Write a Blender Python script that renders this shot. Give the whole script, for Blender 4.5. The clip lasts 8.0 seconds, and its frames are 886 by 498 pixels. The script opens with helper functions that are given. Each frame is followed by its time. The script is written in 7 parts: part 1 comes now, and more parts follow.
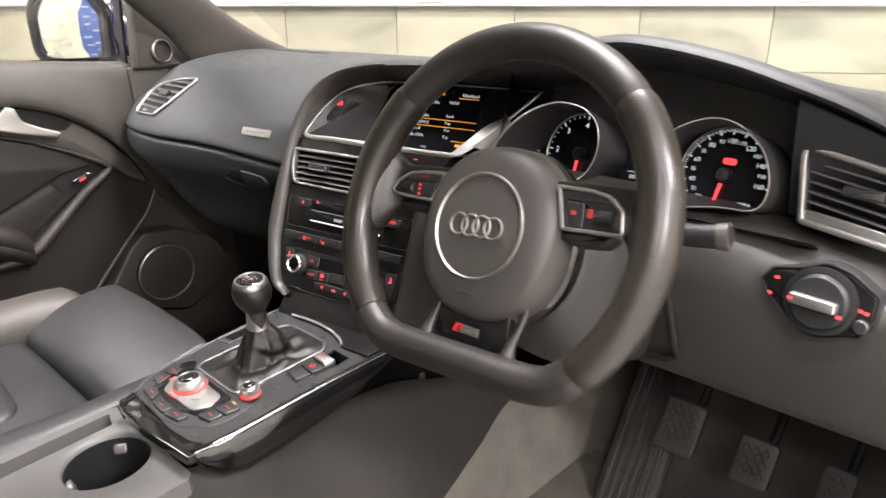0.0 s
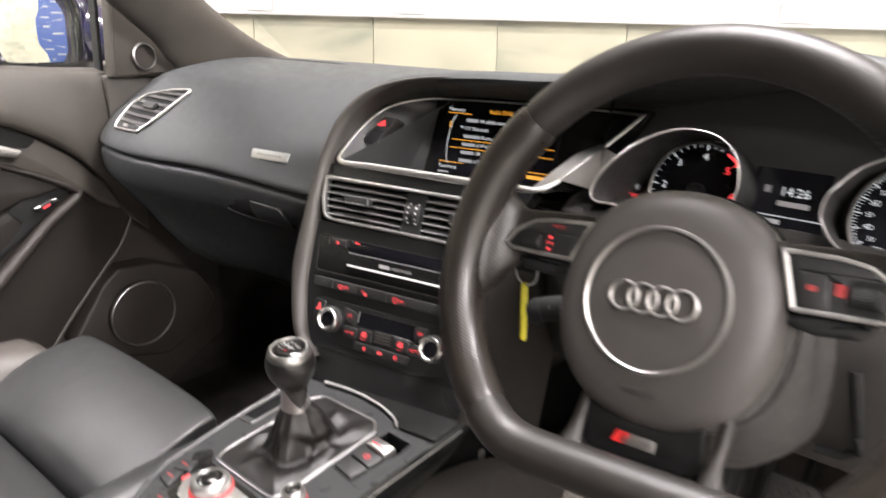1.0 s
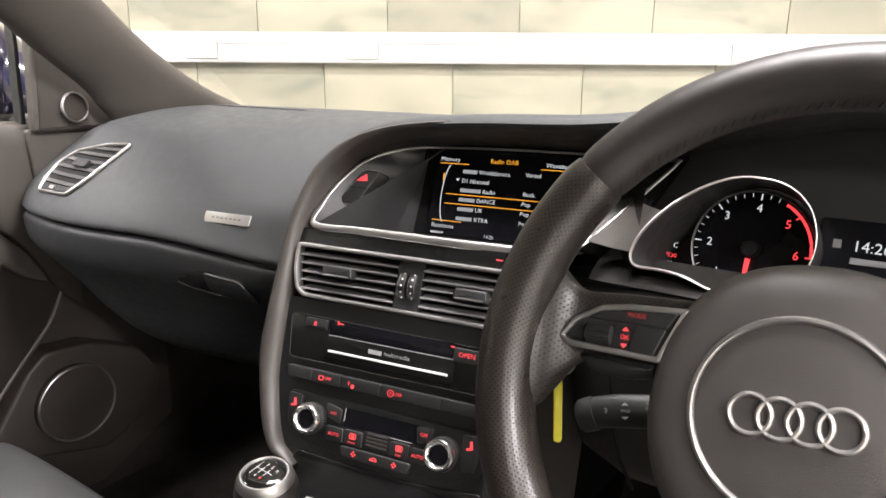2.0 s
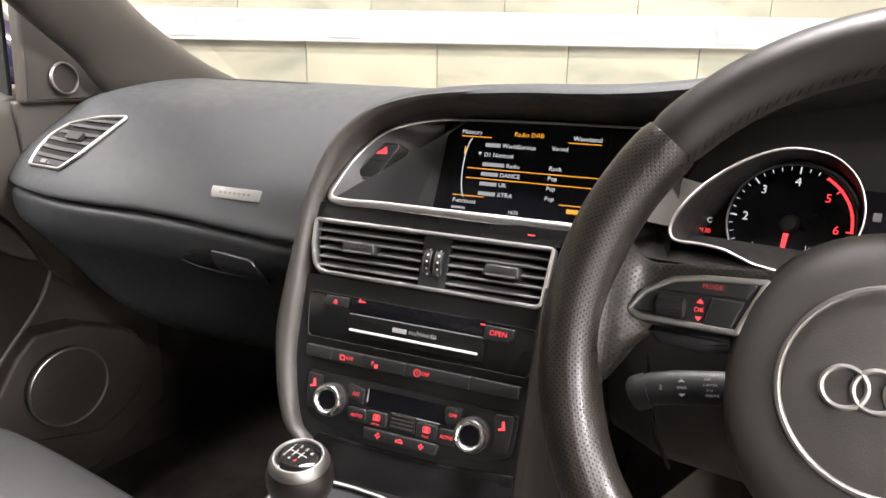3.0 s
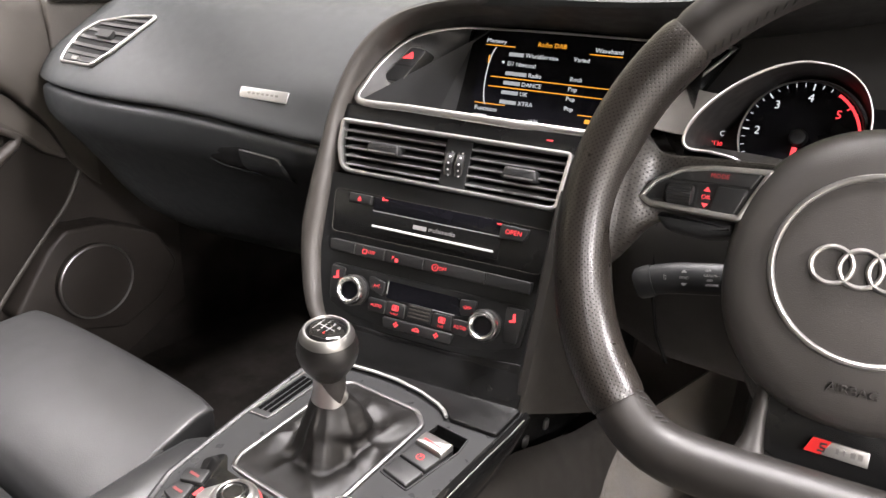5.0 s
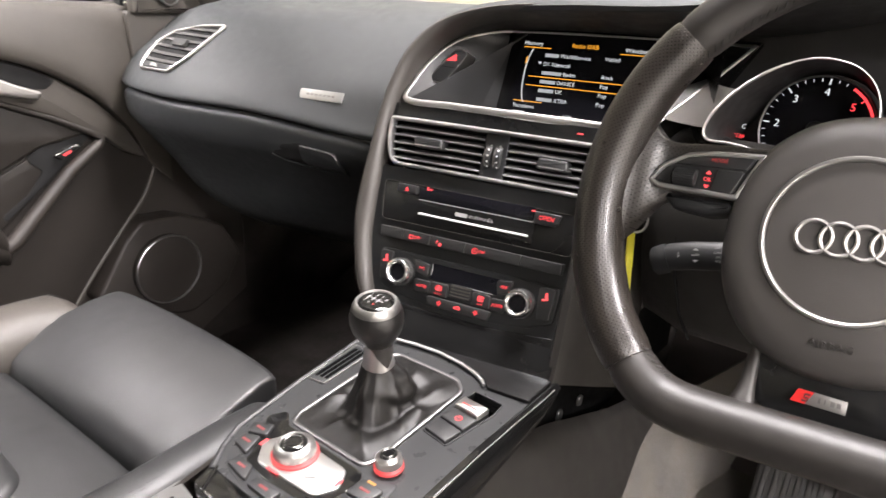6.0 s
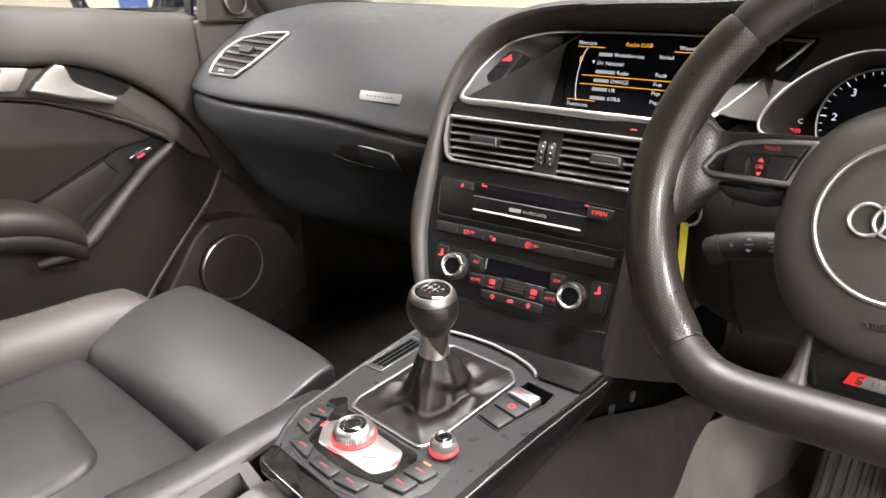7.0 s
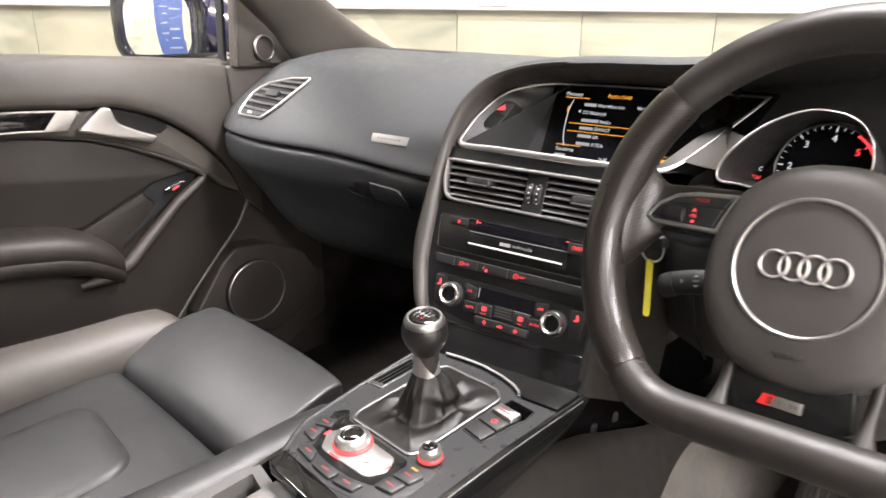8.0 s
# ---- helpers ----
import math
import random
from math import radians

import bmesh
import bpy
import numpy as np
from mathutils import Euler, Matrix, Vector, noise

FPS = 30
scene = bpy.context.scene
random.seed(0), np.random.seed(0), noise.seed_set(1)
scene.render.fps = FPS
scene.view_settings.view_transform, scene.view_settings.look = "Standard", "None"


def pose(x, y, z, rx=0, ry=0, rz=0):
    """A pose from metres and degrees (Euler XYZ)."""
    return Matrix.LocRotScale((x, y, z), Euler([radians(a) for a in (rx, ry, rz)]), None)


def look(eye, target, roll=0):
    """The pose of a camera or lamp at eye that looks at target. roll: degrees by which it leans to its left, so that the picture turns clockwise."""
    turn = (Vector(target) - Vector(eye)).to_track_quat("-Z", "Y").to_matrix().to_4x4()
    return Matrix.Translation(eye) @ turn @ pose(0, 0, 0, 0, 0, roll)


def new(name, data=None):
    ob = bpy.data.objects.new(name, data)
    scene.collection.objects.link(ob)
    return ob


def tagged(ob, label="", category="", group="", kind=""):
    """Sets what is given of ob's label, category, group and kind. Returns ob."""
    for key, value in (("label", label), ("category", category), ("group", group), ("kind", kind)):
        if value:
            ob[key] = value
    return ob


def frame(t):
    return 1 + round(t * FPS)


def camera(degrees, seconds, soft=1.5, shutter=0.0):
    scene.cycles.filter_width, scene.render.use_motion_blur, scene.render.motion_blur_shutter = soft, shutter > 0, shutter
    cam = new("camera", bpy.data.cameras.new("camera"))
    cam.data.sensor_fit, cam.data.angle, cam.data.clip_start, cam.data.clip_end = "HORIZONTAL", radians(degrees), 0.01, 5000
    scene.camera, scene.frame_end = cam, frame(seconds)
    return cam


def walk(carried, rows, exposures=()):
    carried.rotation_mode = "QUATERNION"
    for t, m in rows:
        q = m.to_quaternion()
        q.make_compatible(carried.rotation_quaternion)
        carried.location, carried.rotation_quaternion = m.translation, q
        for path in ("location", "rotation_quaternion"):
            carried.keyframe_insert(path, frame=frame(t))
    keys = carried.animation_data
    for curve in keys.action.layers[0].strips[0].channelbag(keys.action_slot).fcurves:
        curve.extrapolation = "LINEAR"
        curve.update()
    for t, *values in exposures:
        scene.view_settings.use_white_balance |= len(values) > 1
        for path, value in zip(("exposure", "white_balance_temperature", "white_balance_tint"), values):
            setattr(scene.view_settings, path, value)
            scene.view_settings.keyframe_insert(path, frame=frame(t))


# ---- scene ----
cam = camera(64.3, 8.0, shutter=0.5)
PATH = [
    (0, (0.7331, 0.0268, 0.968), (-0.563, 1.395, 0.2992), -0.11),
    (0.2, (0.6873, 0.0286, 0.9629), (-0.5627, 1.4387, 0.2925), 1.03),
    (0.5, (0.629, 0.0451, 0.9674), (-0.5539, 1.5111, 0.2974), 2.44),
    (1, (0.5087, 0.0644, 0.9499), (-0.689, 1.538, 0.321), 1.43),
    (1.5, (0.4051, 0.1234, 0.9608), (-0.7736, 1.6477, 0.4239), 0.53),
    (1.7, (0.3984, 0.142, 0.9534), (-0.7503, 1.6967, 0.441), 0.33),
    (2.8, (0.3349, 0.1341, 0.919), (-0.7108, 1.7532, 0.3831), 1.11),
    (3, (0.3336, 0.1304, 0.9242), (-0.7043, 1.7485, 0.3717), 1.02),
    (3.5, (0.3367, 0.1283, 0.9224), (-0.6838, 1.7464, 0.3376), 1.25),
    (4, (0.3412, 0.1105, 0.9107), (-0.6594, 1.7071, 0.2378), 2.46),
    (4.5, (0.3455, 0.0971, 0.9047), (-0.6575, 1.6744, 0.1937), 3.14),
    (4.7, (0.3464, 0.0942, 0.9059), (-0.6601, 1.6648, 0.1851), 3.23),
    (5.8, (0.3757, 0.0588, 0.9013), (-0.7243, 1.5586, 0.1658), 2.44),
    (6, (0.3952, 0.0434, 0.9131), (-0.742, 1.5175, 0.1805), 1.93),
    (6.5, (0.4018, 0.0285, 0.8993), (-0.8129, 1.4443, 0.1769), 0.90),
    (7, (0.4095, 0.0228, 0.9049), (-0.8467, 1.4075, 0.1958), 0.68),
    (7.5, (0.4249, 0.0107, 0.9204), (-0.8808, 1.3653, 0.242), 0.74),
    (8, (0.489, -0.0082, 0.9425), (-0.8431, 1.3354, 0.2956), 0.59),
]
walk(cam, [(t, look(eye, target, roll)) for t, eye, target, roll in PATH], [(0, 0.52), (1.0, 0.56), (1.5, 0.43), (3.5, 0.64), (4.5, 0.71), (6, 0.79), (6.5, 0.70), (7, 0.71), (8, 0.75)])

# ---- light: a closed showroom, lit by added ceiling panels out of view ----
world = bpy.data.worlds.new("world")
scene.world = world
world.use_nodes = True
world.node_tree.nodes["Background"].inputs[0].default_value = (1.0, 0.97, 0.92, 1)
world.node_tree.nodes["Background"].inputs[1].default_value = 0.05

# the showroom is turned against the car: its own axes, origin under the car
ROOM = pose(0.344, 0.128, 0, 0, 0, 32.9)
PANEL_WATTS = 165.0


def ceiling_lamp(x, y, sx, sy, watts):
    d = bpy.data.lights.new("ceiling_panel_light", "AREA")
    d.shape, d.size, d.size_y, d.energy, d.color = "RECTANGLE", sx, sy, watts, (1.0, 0.940, 0.950)
    ob = new("ceiling_panel_light", d)
    ob.matrix_world = ROOM @ pose(x, y, 2.93)


# unseen panels: room x, y and share, chosen to light dash, wheel and door
LAMPS = [(-2.4, 1.0, 0.55), (0.3, 0.9, 0.90), (2.6, 1.0, 0.22), (-2.4, -0.8, 1.95), (2.6, -0.8, 1.20), (-2.4, -3.2, 0.75), (0.2, -3.2, 0.55), (2.6, -3.2, 2.3), (0.1, -0.8, 0.95)]
for lx, ly, share in LAMPS:
    ceiling_lamp(lx, ly, 1.20, 0.30, PANEL_WATTS * share)


# ---- materials ----
def nodes_of(name):
    m = bpy.data.materials.new(name)
    m.use_nodes = True
    return m, m.node_tree.nodes, m.node_tree.links, m.node_tree.nodes["Principled BSDF"]


def material(name, color, rough, metal=0.0, var=0.15, patch=14.0, grain=None, leather=None, coat=0.0, spec=0.5, sheen=0.0, dots=0.0, brushed=0.0, dots_from="UV"):
    """grain: (scale, depth); leather: (scale, depth); dots: spacing of punched holes along the UV map."""
    m, n, l, b = nodes_of(name)
    b.inputs["Metallic"].default_value = metal
    b.inputs["Specular IOR Level"].default_value = spec
    b.inputs["Coat Weight"].default_value = coat
    b.inputs["Coat Roughness"].default_value = 0.06
    b.inputs["Sheen Weight"].default_value = sheen
    tc = n.new("ShaderNodeTexCoord")
    info = n.new("ShaderNodeObjectInfo")
    add = n.new("ShaderNodeVectorMath")
    l.new(tc.outputs["Object"], add.inputs[0])
    mul = n.new("ShaderNodeMath")
    mul.operation = "MULTIPLY"
    mul.inputs[1].default_value = 7.0
    l.new(info.outputs["Random"], mul.inputs[0])
    l.new(mul.outputs[0], add.inputs[1])
    big = n.new("ShaderNodeTexNoise")
    big.inputs["Scale"].default_value = patch
    big.inputs["Detail"].default_value = 6.0
    l.new(add.outputs[0], big.inputs["Vector"])
    ramp = n.new("ShaderNodeMapRange")
    ramp.inputs["From Min"].default_value, ramp.inputs["From Max"].default_value = 0.3, 0.7
    ramp.inputs["To Min"].default_value, ramp.inputs["To Max"].default_value = 1 - var, 1 + var
    l.new(big.outputs["Fac"], ramp.inputs["Value"])
    col = n.new("ShaderNodeVectorMath")
    col.operation = "SCALE"
    col.inputs[0].default_value = color[:3]
    l.new(ramp.outputs[0], col.inputs["Scale"])
    l.new(col.outputs[0], b.inputs["Base Color"])
    # gloss varies with handling and dust
    fine = n.new("ShaderNodeTexNoise")
    fine.inputs["Scale"].default_value = patch * 6
    fine.inputs["Detail"].default_value = 5.0
    l.new(add.outputs[0], fine.inputs["Vector"])
    rr = n.new("ShaderNodeMapRange")
    rr.inputs["From Min"].default_value, rr.inputs["From Max"].default_value = 0.25, 0.75
    rr.inputs["To Min"].default_value, rr.inputs["To Max"].default_value = max(0.02, rough * 0.85), min(1.0, rough * 1.15)
    l.new(fine.outputs["Fac"], rr.inputs["Value"])
    l.new(rr.outputs[0], b.inputs["Roughness"])
    height = None
    if grain:
        g = n.new("ShaderNodeTexNoise")
        g.inputs["Scale"].default_value = grain[0]
        g.inputs["Detail"].default_value = 3.0
        if brushed:
            sc = n.new("ShaderNodeVectorMath")
            sc.operation = "MULTIPLY"
            sc.inputs[1].default_value = (brushed, 1, 1)
            l.new(add.outputs[0], sc.inputs[0])
            l.new(sc.outputs[0], g.inputs["Vector"])
        else:
            l.new(add.outputs[0], g.inputs["Vector"])
        height = (g.outputs["Fac"], grain[1])
    if leather:
        v = n.new("ShaderNodeTexVoronoi")
        v.feature = "DISTANCE_TO_EDGE"
        v.inputs["Scale"].default_value = leather[0]
        l.new(add.outputs[0], v.inputs["Vector"])
        mr = n.new("ShaderNodeMapRange")
        mr.inputs["From Max"].default_value = 0.25
        l.new(v.outputs["Distance"], mr.inputs["Value"])
        height = (mr.outputs[0], leather[1])
    if dots:
        uv = n.new("ShaderNodeTexCoord")
        v = n.new("ShaderNodeTexVoronoi")
        v.voronoi_dimensions = "2D"
        v.inputs["Scale"].default_value = 1 / dots
        v.inputs["Randomness"].default_value = 0.0
        rot = n.new("ShaderNodeVectorRotate")
        rot.inputs["Angle"].default_value = radians(45)
        l.new(uv.outputs[dots_from], rot.inputs["Vector"])
        l.new(rot.outputs[0], v.inputs["Vector"])
        mr = n.new("ShaderNodeMapRange")
        mr.inputs["From Min"].default_value, mr.inputs["From Max"].default_value = 0.12, 0.27
        l.new(v.outputs["Distance"], mr.inputs["Value"])
        height = (mr.outputs[0], 0.00012)
        mx = n.new("ShaderNodeMath")
        mx.operation = "MULTIPLY_ADD"
        mx.inputs[1].default_value, mx.inputs[2].default_value = 0.7, 0.3
        l.new(mr.outputs[0], mx.inputs[0])
        c2 = n.new("ShaderNodeVectorMath")
        c2.operation = "SCALE"
        l.new(col.outputs[0], c2.inputs[0])
        l.new(mx.outputs[0], c2.inputs["Scale"])
        l.new(c2.outputs[0], b.inputs["Base Color"])
        gl = n.new("ShaderNodeMath")
        gl.operation = "MULTIPLY_ADD"
        gl.inputs[1].default_value, gl.inputs[2].default_value = 0.3, 0.2
        l.new(mr.outputs[0], gl.inputs[0])
        l.new(gl.outputs[0], b.inputs["Specular IOR Level"])
    if height:
        bp = n.new("ShaderNodeBump")
        bp.inputs["Strength"].default_value = 1.0
        bp.inputs["Distance"].default_value = height[1]
        l.new(height[0], bp.inputs["Height"])
        l.new(bp.outputs[0], b.inputs["Normal"])
    return m


def glow(name, color, strength):
    m, n, l, b = nodes_of(name)
    b.inputs["Base Color"].default_value = (0.02, 0.02, 0.02, 1)
    b.inputs["Emission Color"].default_value = (*color, 1)
    b.inputs["Emission Strength"].default_value = strength
    return m


def pane(name, gloss):
    """Clear glass: see-through, with a reflection that grows at a slant."""
    m, n, l, b = nodes_of(name)
    n.remove(b)
    t, g, mix, f = n.new("ShaderNodeBsdfTransparent"), n.new("ShaderNodeBsdfGlossy"), n.new("ShaderNodeMixShader"), n.new("ShaderNodeLayerWeight")
    t.inputs[0].default_value = (0.96, 0.97, 0.96, 1)
    g.inputs["Roughness"].default_value = gloss
    f.inputs["Blend"].default_value = 0.25
    k = n.new("ShaderNodeMath")
    k.operation = "MULTIPLY_ADD"
    k.inputs[1].default_value, k.inputs[2].default_value = 0.10, 0.02
    l.new(f.outputs["Facing"], k.inputs[0])
    l.new(k.outputs[0], mix.inputs[0])
    l.new(t.outputs[0], mix.inputs[1])
    l.new(g.outputs[0], mix.inputs[2])
    l.new(mix.outputs[0], n["Material Output"].inputs["Surface"])
    return m


def tile_material():
    m, n, l, b = nodes_of("wall_tile_stone")
    tc, info = n.new("ShaderNodeTexCoord"), n.new("ShaderNodeObjectInfo")
    off = n.new("ShaderNodeVectorMath")
    off.operation = "MULTIPLY_ADD"
    off.inputs[1].default_value = (0.8, 2.4, 2.4)
    l.new(tc.outputs["Object"], off.inputs[0])
    k = n.new("ShaderNodeVectorMath")
    k.operation = "SCALE"
    k.inputs[0].default_value = (37, 11, 23)
    l.new(info.outputs["Random"], k.inputs["Scale"])
    l.new(k.outputs[0], off.inputs[2])
    cloud = n.new("ShaderNodeTexNoise")
    cloud.inputs["Scale"].default_value, cloud.inputs["Detail"].default_value, cloud.inputs["Distortion"].default_value = 3.0, 9.0, 0.5
    l.new(off.outputs[0], cloud.inputs["Vector"])
    cr = n.new("ShaderNodeValToRGB")
    e = cr.color_ramp.elements
    e[0].position, e[0].color = 0.33, (0.152, 0.156, 0.117, 1)
    e[1].position, e[1].color = 0.62, (0.262, 0.245, 0.182, 1)
    mid = cr.color_ramp.elements.new(0.47)
    mid.color = (0.222, 0.211, 0.158, 1)
    l.new(cloud.outputs["Fac"], cr.inputs[0])
    mr = n.new("ShaderNodeMapRange")
    mr.inputs["To Min"].default_value, mr.inputs["To Max"].default_value = 0.88, 1.1
    l.new(info.outputs["Random"], mr.inputs["Value"])
    sc = n.new("ShaderNodeVectorMath")
    sc.operation = "SCALE"
    l.new(cr.outputs[0], sc.inputs[0])
    l.new(mr.outputs[0], sc.inputs["Scale"])
    l.new(sc.outputs[0], b.inputs["Base Color"])
    b.inputs["Roughness"].default_value = 0.35
    fine = n.new("ShaderNodeTexNoise")
    fine.inputs["Scale"].default_value = 60
    l.new(tc.outputs["Object"], fine.inputs["Vector"])
    bp = n.new("ShaderNodeBump")
    bp.inputs["Distance"].default_value = 0.0008
    l.new(fine.outputs["Fac"], bp.inputs["Height"])
    l.new(bp.outputs[0], b.inputs["Normal"])
    return m


DASH = material("soft_dash_plastic", (0.0355, 0.0375, 0.0380), 0.50, var=0.06, grain=(1500, 0.0002), spec=0.24)
# darker than DASH, for the glovebox lid and its pull
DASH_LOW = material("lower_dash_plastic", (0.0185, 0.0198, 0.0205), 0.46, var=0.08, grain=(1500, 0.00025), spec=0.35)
KNEE_GREY = material("knee_panel_plastic", (0.023, 0.0215, 0.020), 0.5, var=0.08, grain=(1500, 0.00025))
TRIM_GREY = material("grey_frame_plastic", (0.044, 0.040, 0.036), 0.45, var=0.08, grain=(1800, 0.00015))
CHEEK_GREY = material("warm_grey_panel_plastic", (0.105, 0.098, 0.088), 0.45, var=0.05, grain=(1800, 0.0001))
TUNNEL_GREY = material("tunnel_plastic", (0.0165, 0.0148, 0.0130), 0.62, var=0.12, patch=8, grain=(1300, 0.0003), spec=0.3)
DOOR_SOFT = material("door_soft_plastic", (0.0430, 0.0380, 0.0318), 0.5, var=0.10, grain=(1500, 0.0003))
DOOR_DARK = material("door_dark_leather", (0.0160, 0.0136, 0.0116), 0.46, var=0.15, leather=(900, 0.00006), spec=0.35)
DOOR_MID = material("door_mid_plastic", (0.0215, 0.0180, 0.0153), 0.5, var=0.1, grain=(1500, 0.0003), spec=0.4)
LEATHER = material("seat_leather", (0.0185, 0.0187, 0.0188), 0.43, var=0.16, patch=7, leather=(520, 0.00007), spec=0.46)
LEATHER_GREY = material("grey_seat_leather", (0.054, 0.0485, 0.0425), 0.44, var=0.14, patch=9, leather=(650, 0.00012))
WHEEL_LEATHER = material("wheel_leather", (0.0140, 0.0122, 0.0106), 0.46, var=0.2, patch=25, leather=(1100, 0.00003))
GRIP_LEATHER = material("punched_leather", (0.0160, 0.0134, 0.0112), 0.31, var=0.2, patch=25, dots=0.0023)
SPOKE_LEATHER = material("punched_spoke_leather", (0.0135, 0.0115, 0.0095), 0.40, var=0.2, patch=25, dots=0.0023, dots_from="Object")
GAITER = material("gaiter_leather", (0.0062, 0.0056, 0.0050), 0.45, var=0.2, patch=30, leather=(900, 0.00004), spec=0.34)
KNOB_LEATHER = material("worn_knob_leather", (0.0095, 0.0088, 0.0080), 0.34, var=0.25, patch=40, leather=(1100, 0.00003))
HUB = material("airbag_cover_plastic", (0.0455, 0.0420, 0.0390), 0.42, var=0.08, grain=(1800, 0.00018))
BLACK = material("matt_black_plastic", (0.0085, 0.009, 0.0095), 0.5, var=0.15, grain=(1500, 0.0002), spec=0.4)
SLAT_GLINT = material("slat_glint_metal", (0.30, 0.30, 0.30), 0.38, metal=0.6, var=0.05)
BRIGHT = material("polished_trim", (0.68, 0.675, 0.665), 0.36, metal=1.0, var=0.04)
SLAT = material("vent_slat_plastic", (0.115, 0.113, 0.110), 0.40, var=0.1, grain=(1500, 0.0001))
SLAT_DARK = material("side_vent_slat_plastic", (0.040, 0.039, 0.038), 0.42, var=0.1, grain=(1500, 0.0001))
# near-black for cavities; on flat plates it stands for an opening's shade
VOID = material("dark_recess", (0.010, 0.010, 0.010), 0.8, var=0.1, spec=0.2)
# cowl and lining tones raised to put veiling haze into their blacks
COWL = material("gauge_cowl_satin", (0.024, 0.0230, 0.0225), 0.55, var=0.1, spec=0.35)
LINING = material("hood_lining_plastic", (0.029, 0.0280, 0.0275), 0.5, var=0.08, grain=(1500, 0.0002), spec=0.4)
KEYCAP = material("button_plastic", (0.0145, 0.0148, 0.0150), 0.40, var=0.12, grain=(2000, 0.0001))
PIANO = material("gloss_black", (0.006, 0.006, 0.006), 0.09, var=0.1, coat=0.3)
HAZARD = material("satin_screen_surround", (0.017, 0.0175, 0.018), 0.46, var=0.06)
GLOSS_DIM = material("satin_gloss_black", (0.008, 0.008, 0.008), 0.24, var=0.1, spec=0.3)
CONSOLE = material("console_satin", (0.0265, 0.0272, 0.0280), 0.30, var=0.08, grain=(1400, 0.0001))
SATIN_GREY = material("satin_grey_metal", (0.30, 0.295, 0.285), 0.42, metal=1.0, var=0.06, patch=40)
FRAME_METAL = material("dark_satin_frame", (0.185, 0.183, 0.18), 0.40, metal=1.0, var=0.12, patch=30)
# blackest tone: puts the shade of slots, pocket and gap into colour
DEEP = material("slot_shade", (0.0025, 0.0025, 0.0025), 0.9, var=0.05, spec=0.05)
TRAY = material("pale_tray_plastic", (0.085, 0.083, 0.080), 0.42, var=0.08, grain=(1400, 0.0001))
SILVER = material("satin_silver", (0.45, 0.44, 0.425), 0.38, metal=1.0, var=0.06, patch=40)
CHROME = material("bright_chrome", (0.74, 0.735, 0.725), 0.24, metal=1.0, var=0.04)
BRUSHED = material("brushed_plate", (0.52, 0.52, 0.51), 0.36, metal=1.0, var=0.06, grain=(900, 0.0001), brushed=0.05)
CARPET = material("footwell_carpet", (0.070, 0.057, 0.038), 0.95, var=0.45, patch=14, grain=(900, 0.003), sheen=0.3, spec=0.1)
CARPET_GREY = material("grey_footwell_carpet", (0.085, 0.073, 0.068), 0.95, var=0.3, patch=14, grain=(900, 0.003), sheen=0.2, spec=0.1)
# darker carpet than the driver's, for passenger footwell and side walls
CARPET_DARK = material("dark_carpet", (0.028, 0.0245, 0.022), 0.95, var=0.3, patch=18, grain=(900, 0.003), spec=0.1)
RUBBER = material("pedal_rubber", (0.026, 0.0245, 0.023), 0.55, var=0.3, patch=40, grain=(600, 0.0003))
THREAD = material("stitch_thread", (0.020, 0.019, 0.018), 0.8, var=0.1)
BODY_BLUE = material("dark_blue_car_paint", (0.0060, 0.0042, 0.0165), 0.20, var=0.1, coat=1.0)
MIRROR = material("mirror_glass", (0.85, 0.87, 0.88), 0.02, metal=1.0, var=0.01)
YELLOW = material("yellow_tag_plastic", (0.75, 0.68, 0.01), 0.4, var=0.1)
WHITE_PVC = material("white_pvc", (0.36, 0.355, 0.35), 0.4, var=0.03)
PLASTER = material("white_plaster", (0.64, 0.62, 0.57), 0.8, var=0.06, patch=2, grain=(120, 0.0006))
GROUT = material("tile_grout", (0.24, 0.225, 0.18), 0.9, var=0.1)
TILE = tile_material()
FLOOR_TILE = material("showroom_floor_tile", (0.26, 0.25, 0.235), 0.25, var=0.12, patch=3)
BANNER_BLUE = material("banner_blue", (0.035, 0.07, 0.22), 0.5, var=0.06, patch=4)
RED_PLASTIC = material("red_enamel", (0.55, 0.02, 0.02), 0.3, var=0.05)
GLASS = pane("clear_glass", 0.01)
RED = glow("red_backlight", (1.0, 0.05, 0.06), 1.2)
RED_MID = glow("soft_red_backlight", (1.0, 0.07, 0.07), 0.6)
RED_DIM = glow("dim_red_backlight", (1.0, 0.05, 0.05), 0.35)
ORANGE = glow("orange_display", (1.0, 0.42, 0.03), 0.75)
WHITE = glow("white_display", (0.9, 0.92, 0.95), 0.60)
WHITE_DIM = glow("dim_white_display", (0.9, 0.92, 0.95), 0.28)
GREY_INK = material("grey_print", (0.30, 0.30, 0.30), 0.5, var=0.05)
WHITE_INK = material("white_print", (0.7, 0.7, 0.7), 0.5, var=0.05)
SCREEN = material("black_screen", (0.006, 0.006, 0.008), 0.2, var=0.05, spec=0.25)
PANEL_GLOW = glow("ceiling_panel_diffuser", (1.0, 0.940, 0.950), 3.0)


# ---- building helpers ----
def thing(name, m, label, category, group="", kind=""):
    ob = new(name)
    ob.empty_display_size = 0.05
    ob.matrix_world = m
    return tagged(ob, label, category, group, kind)


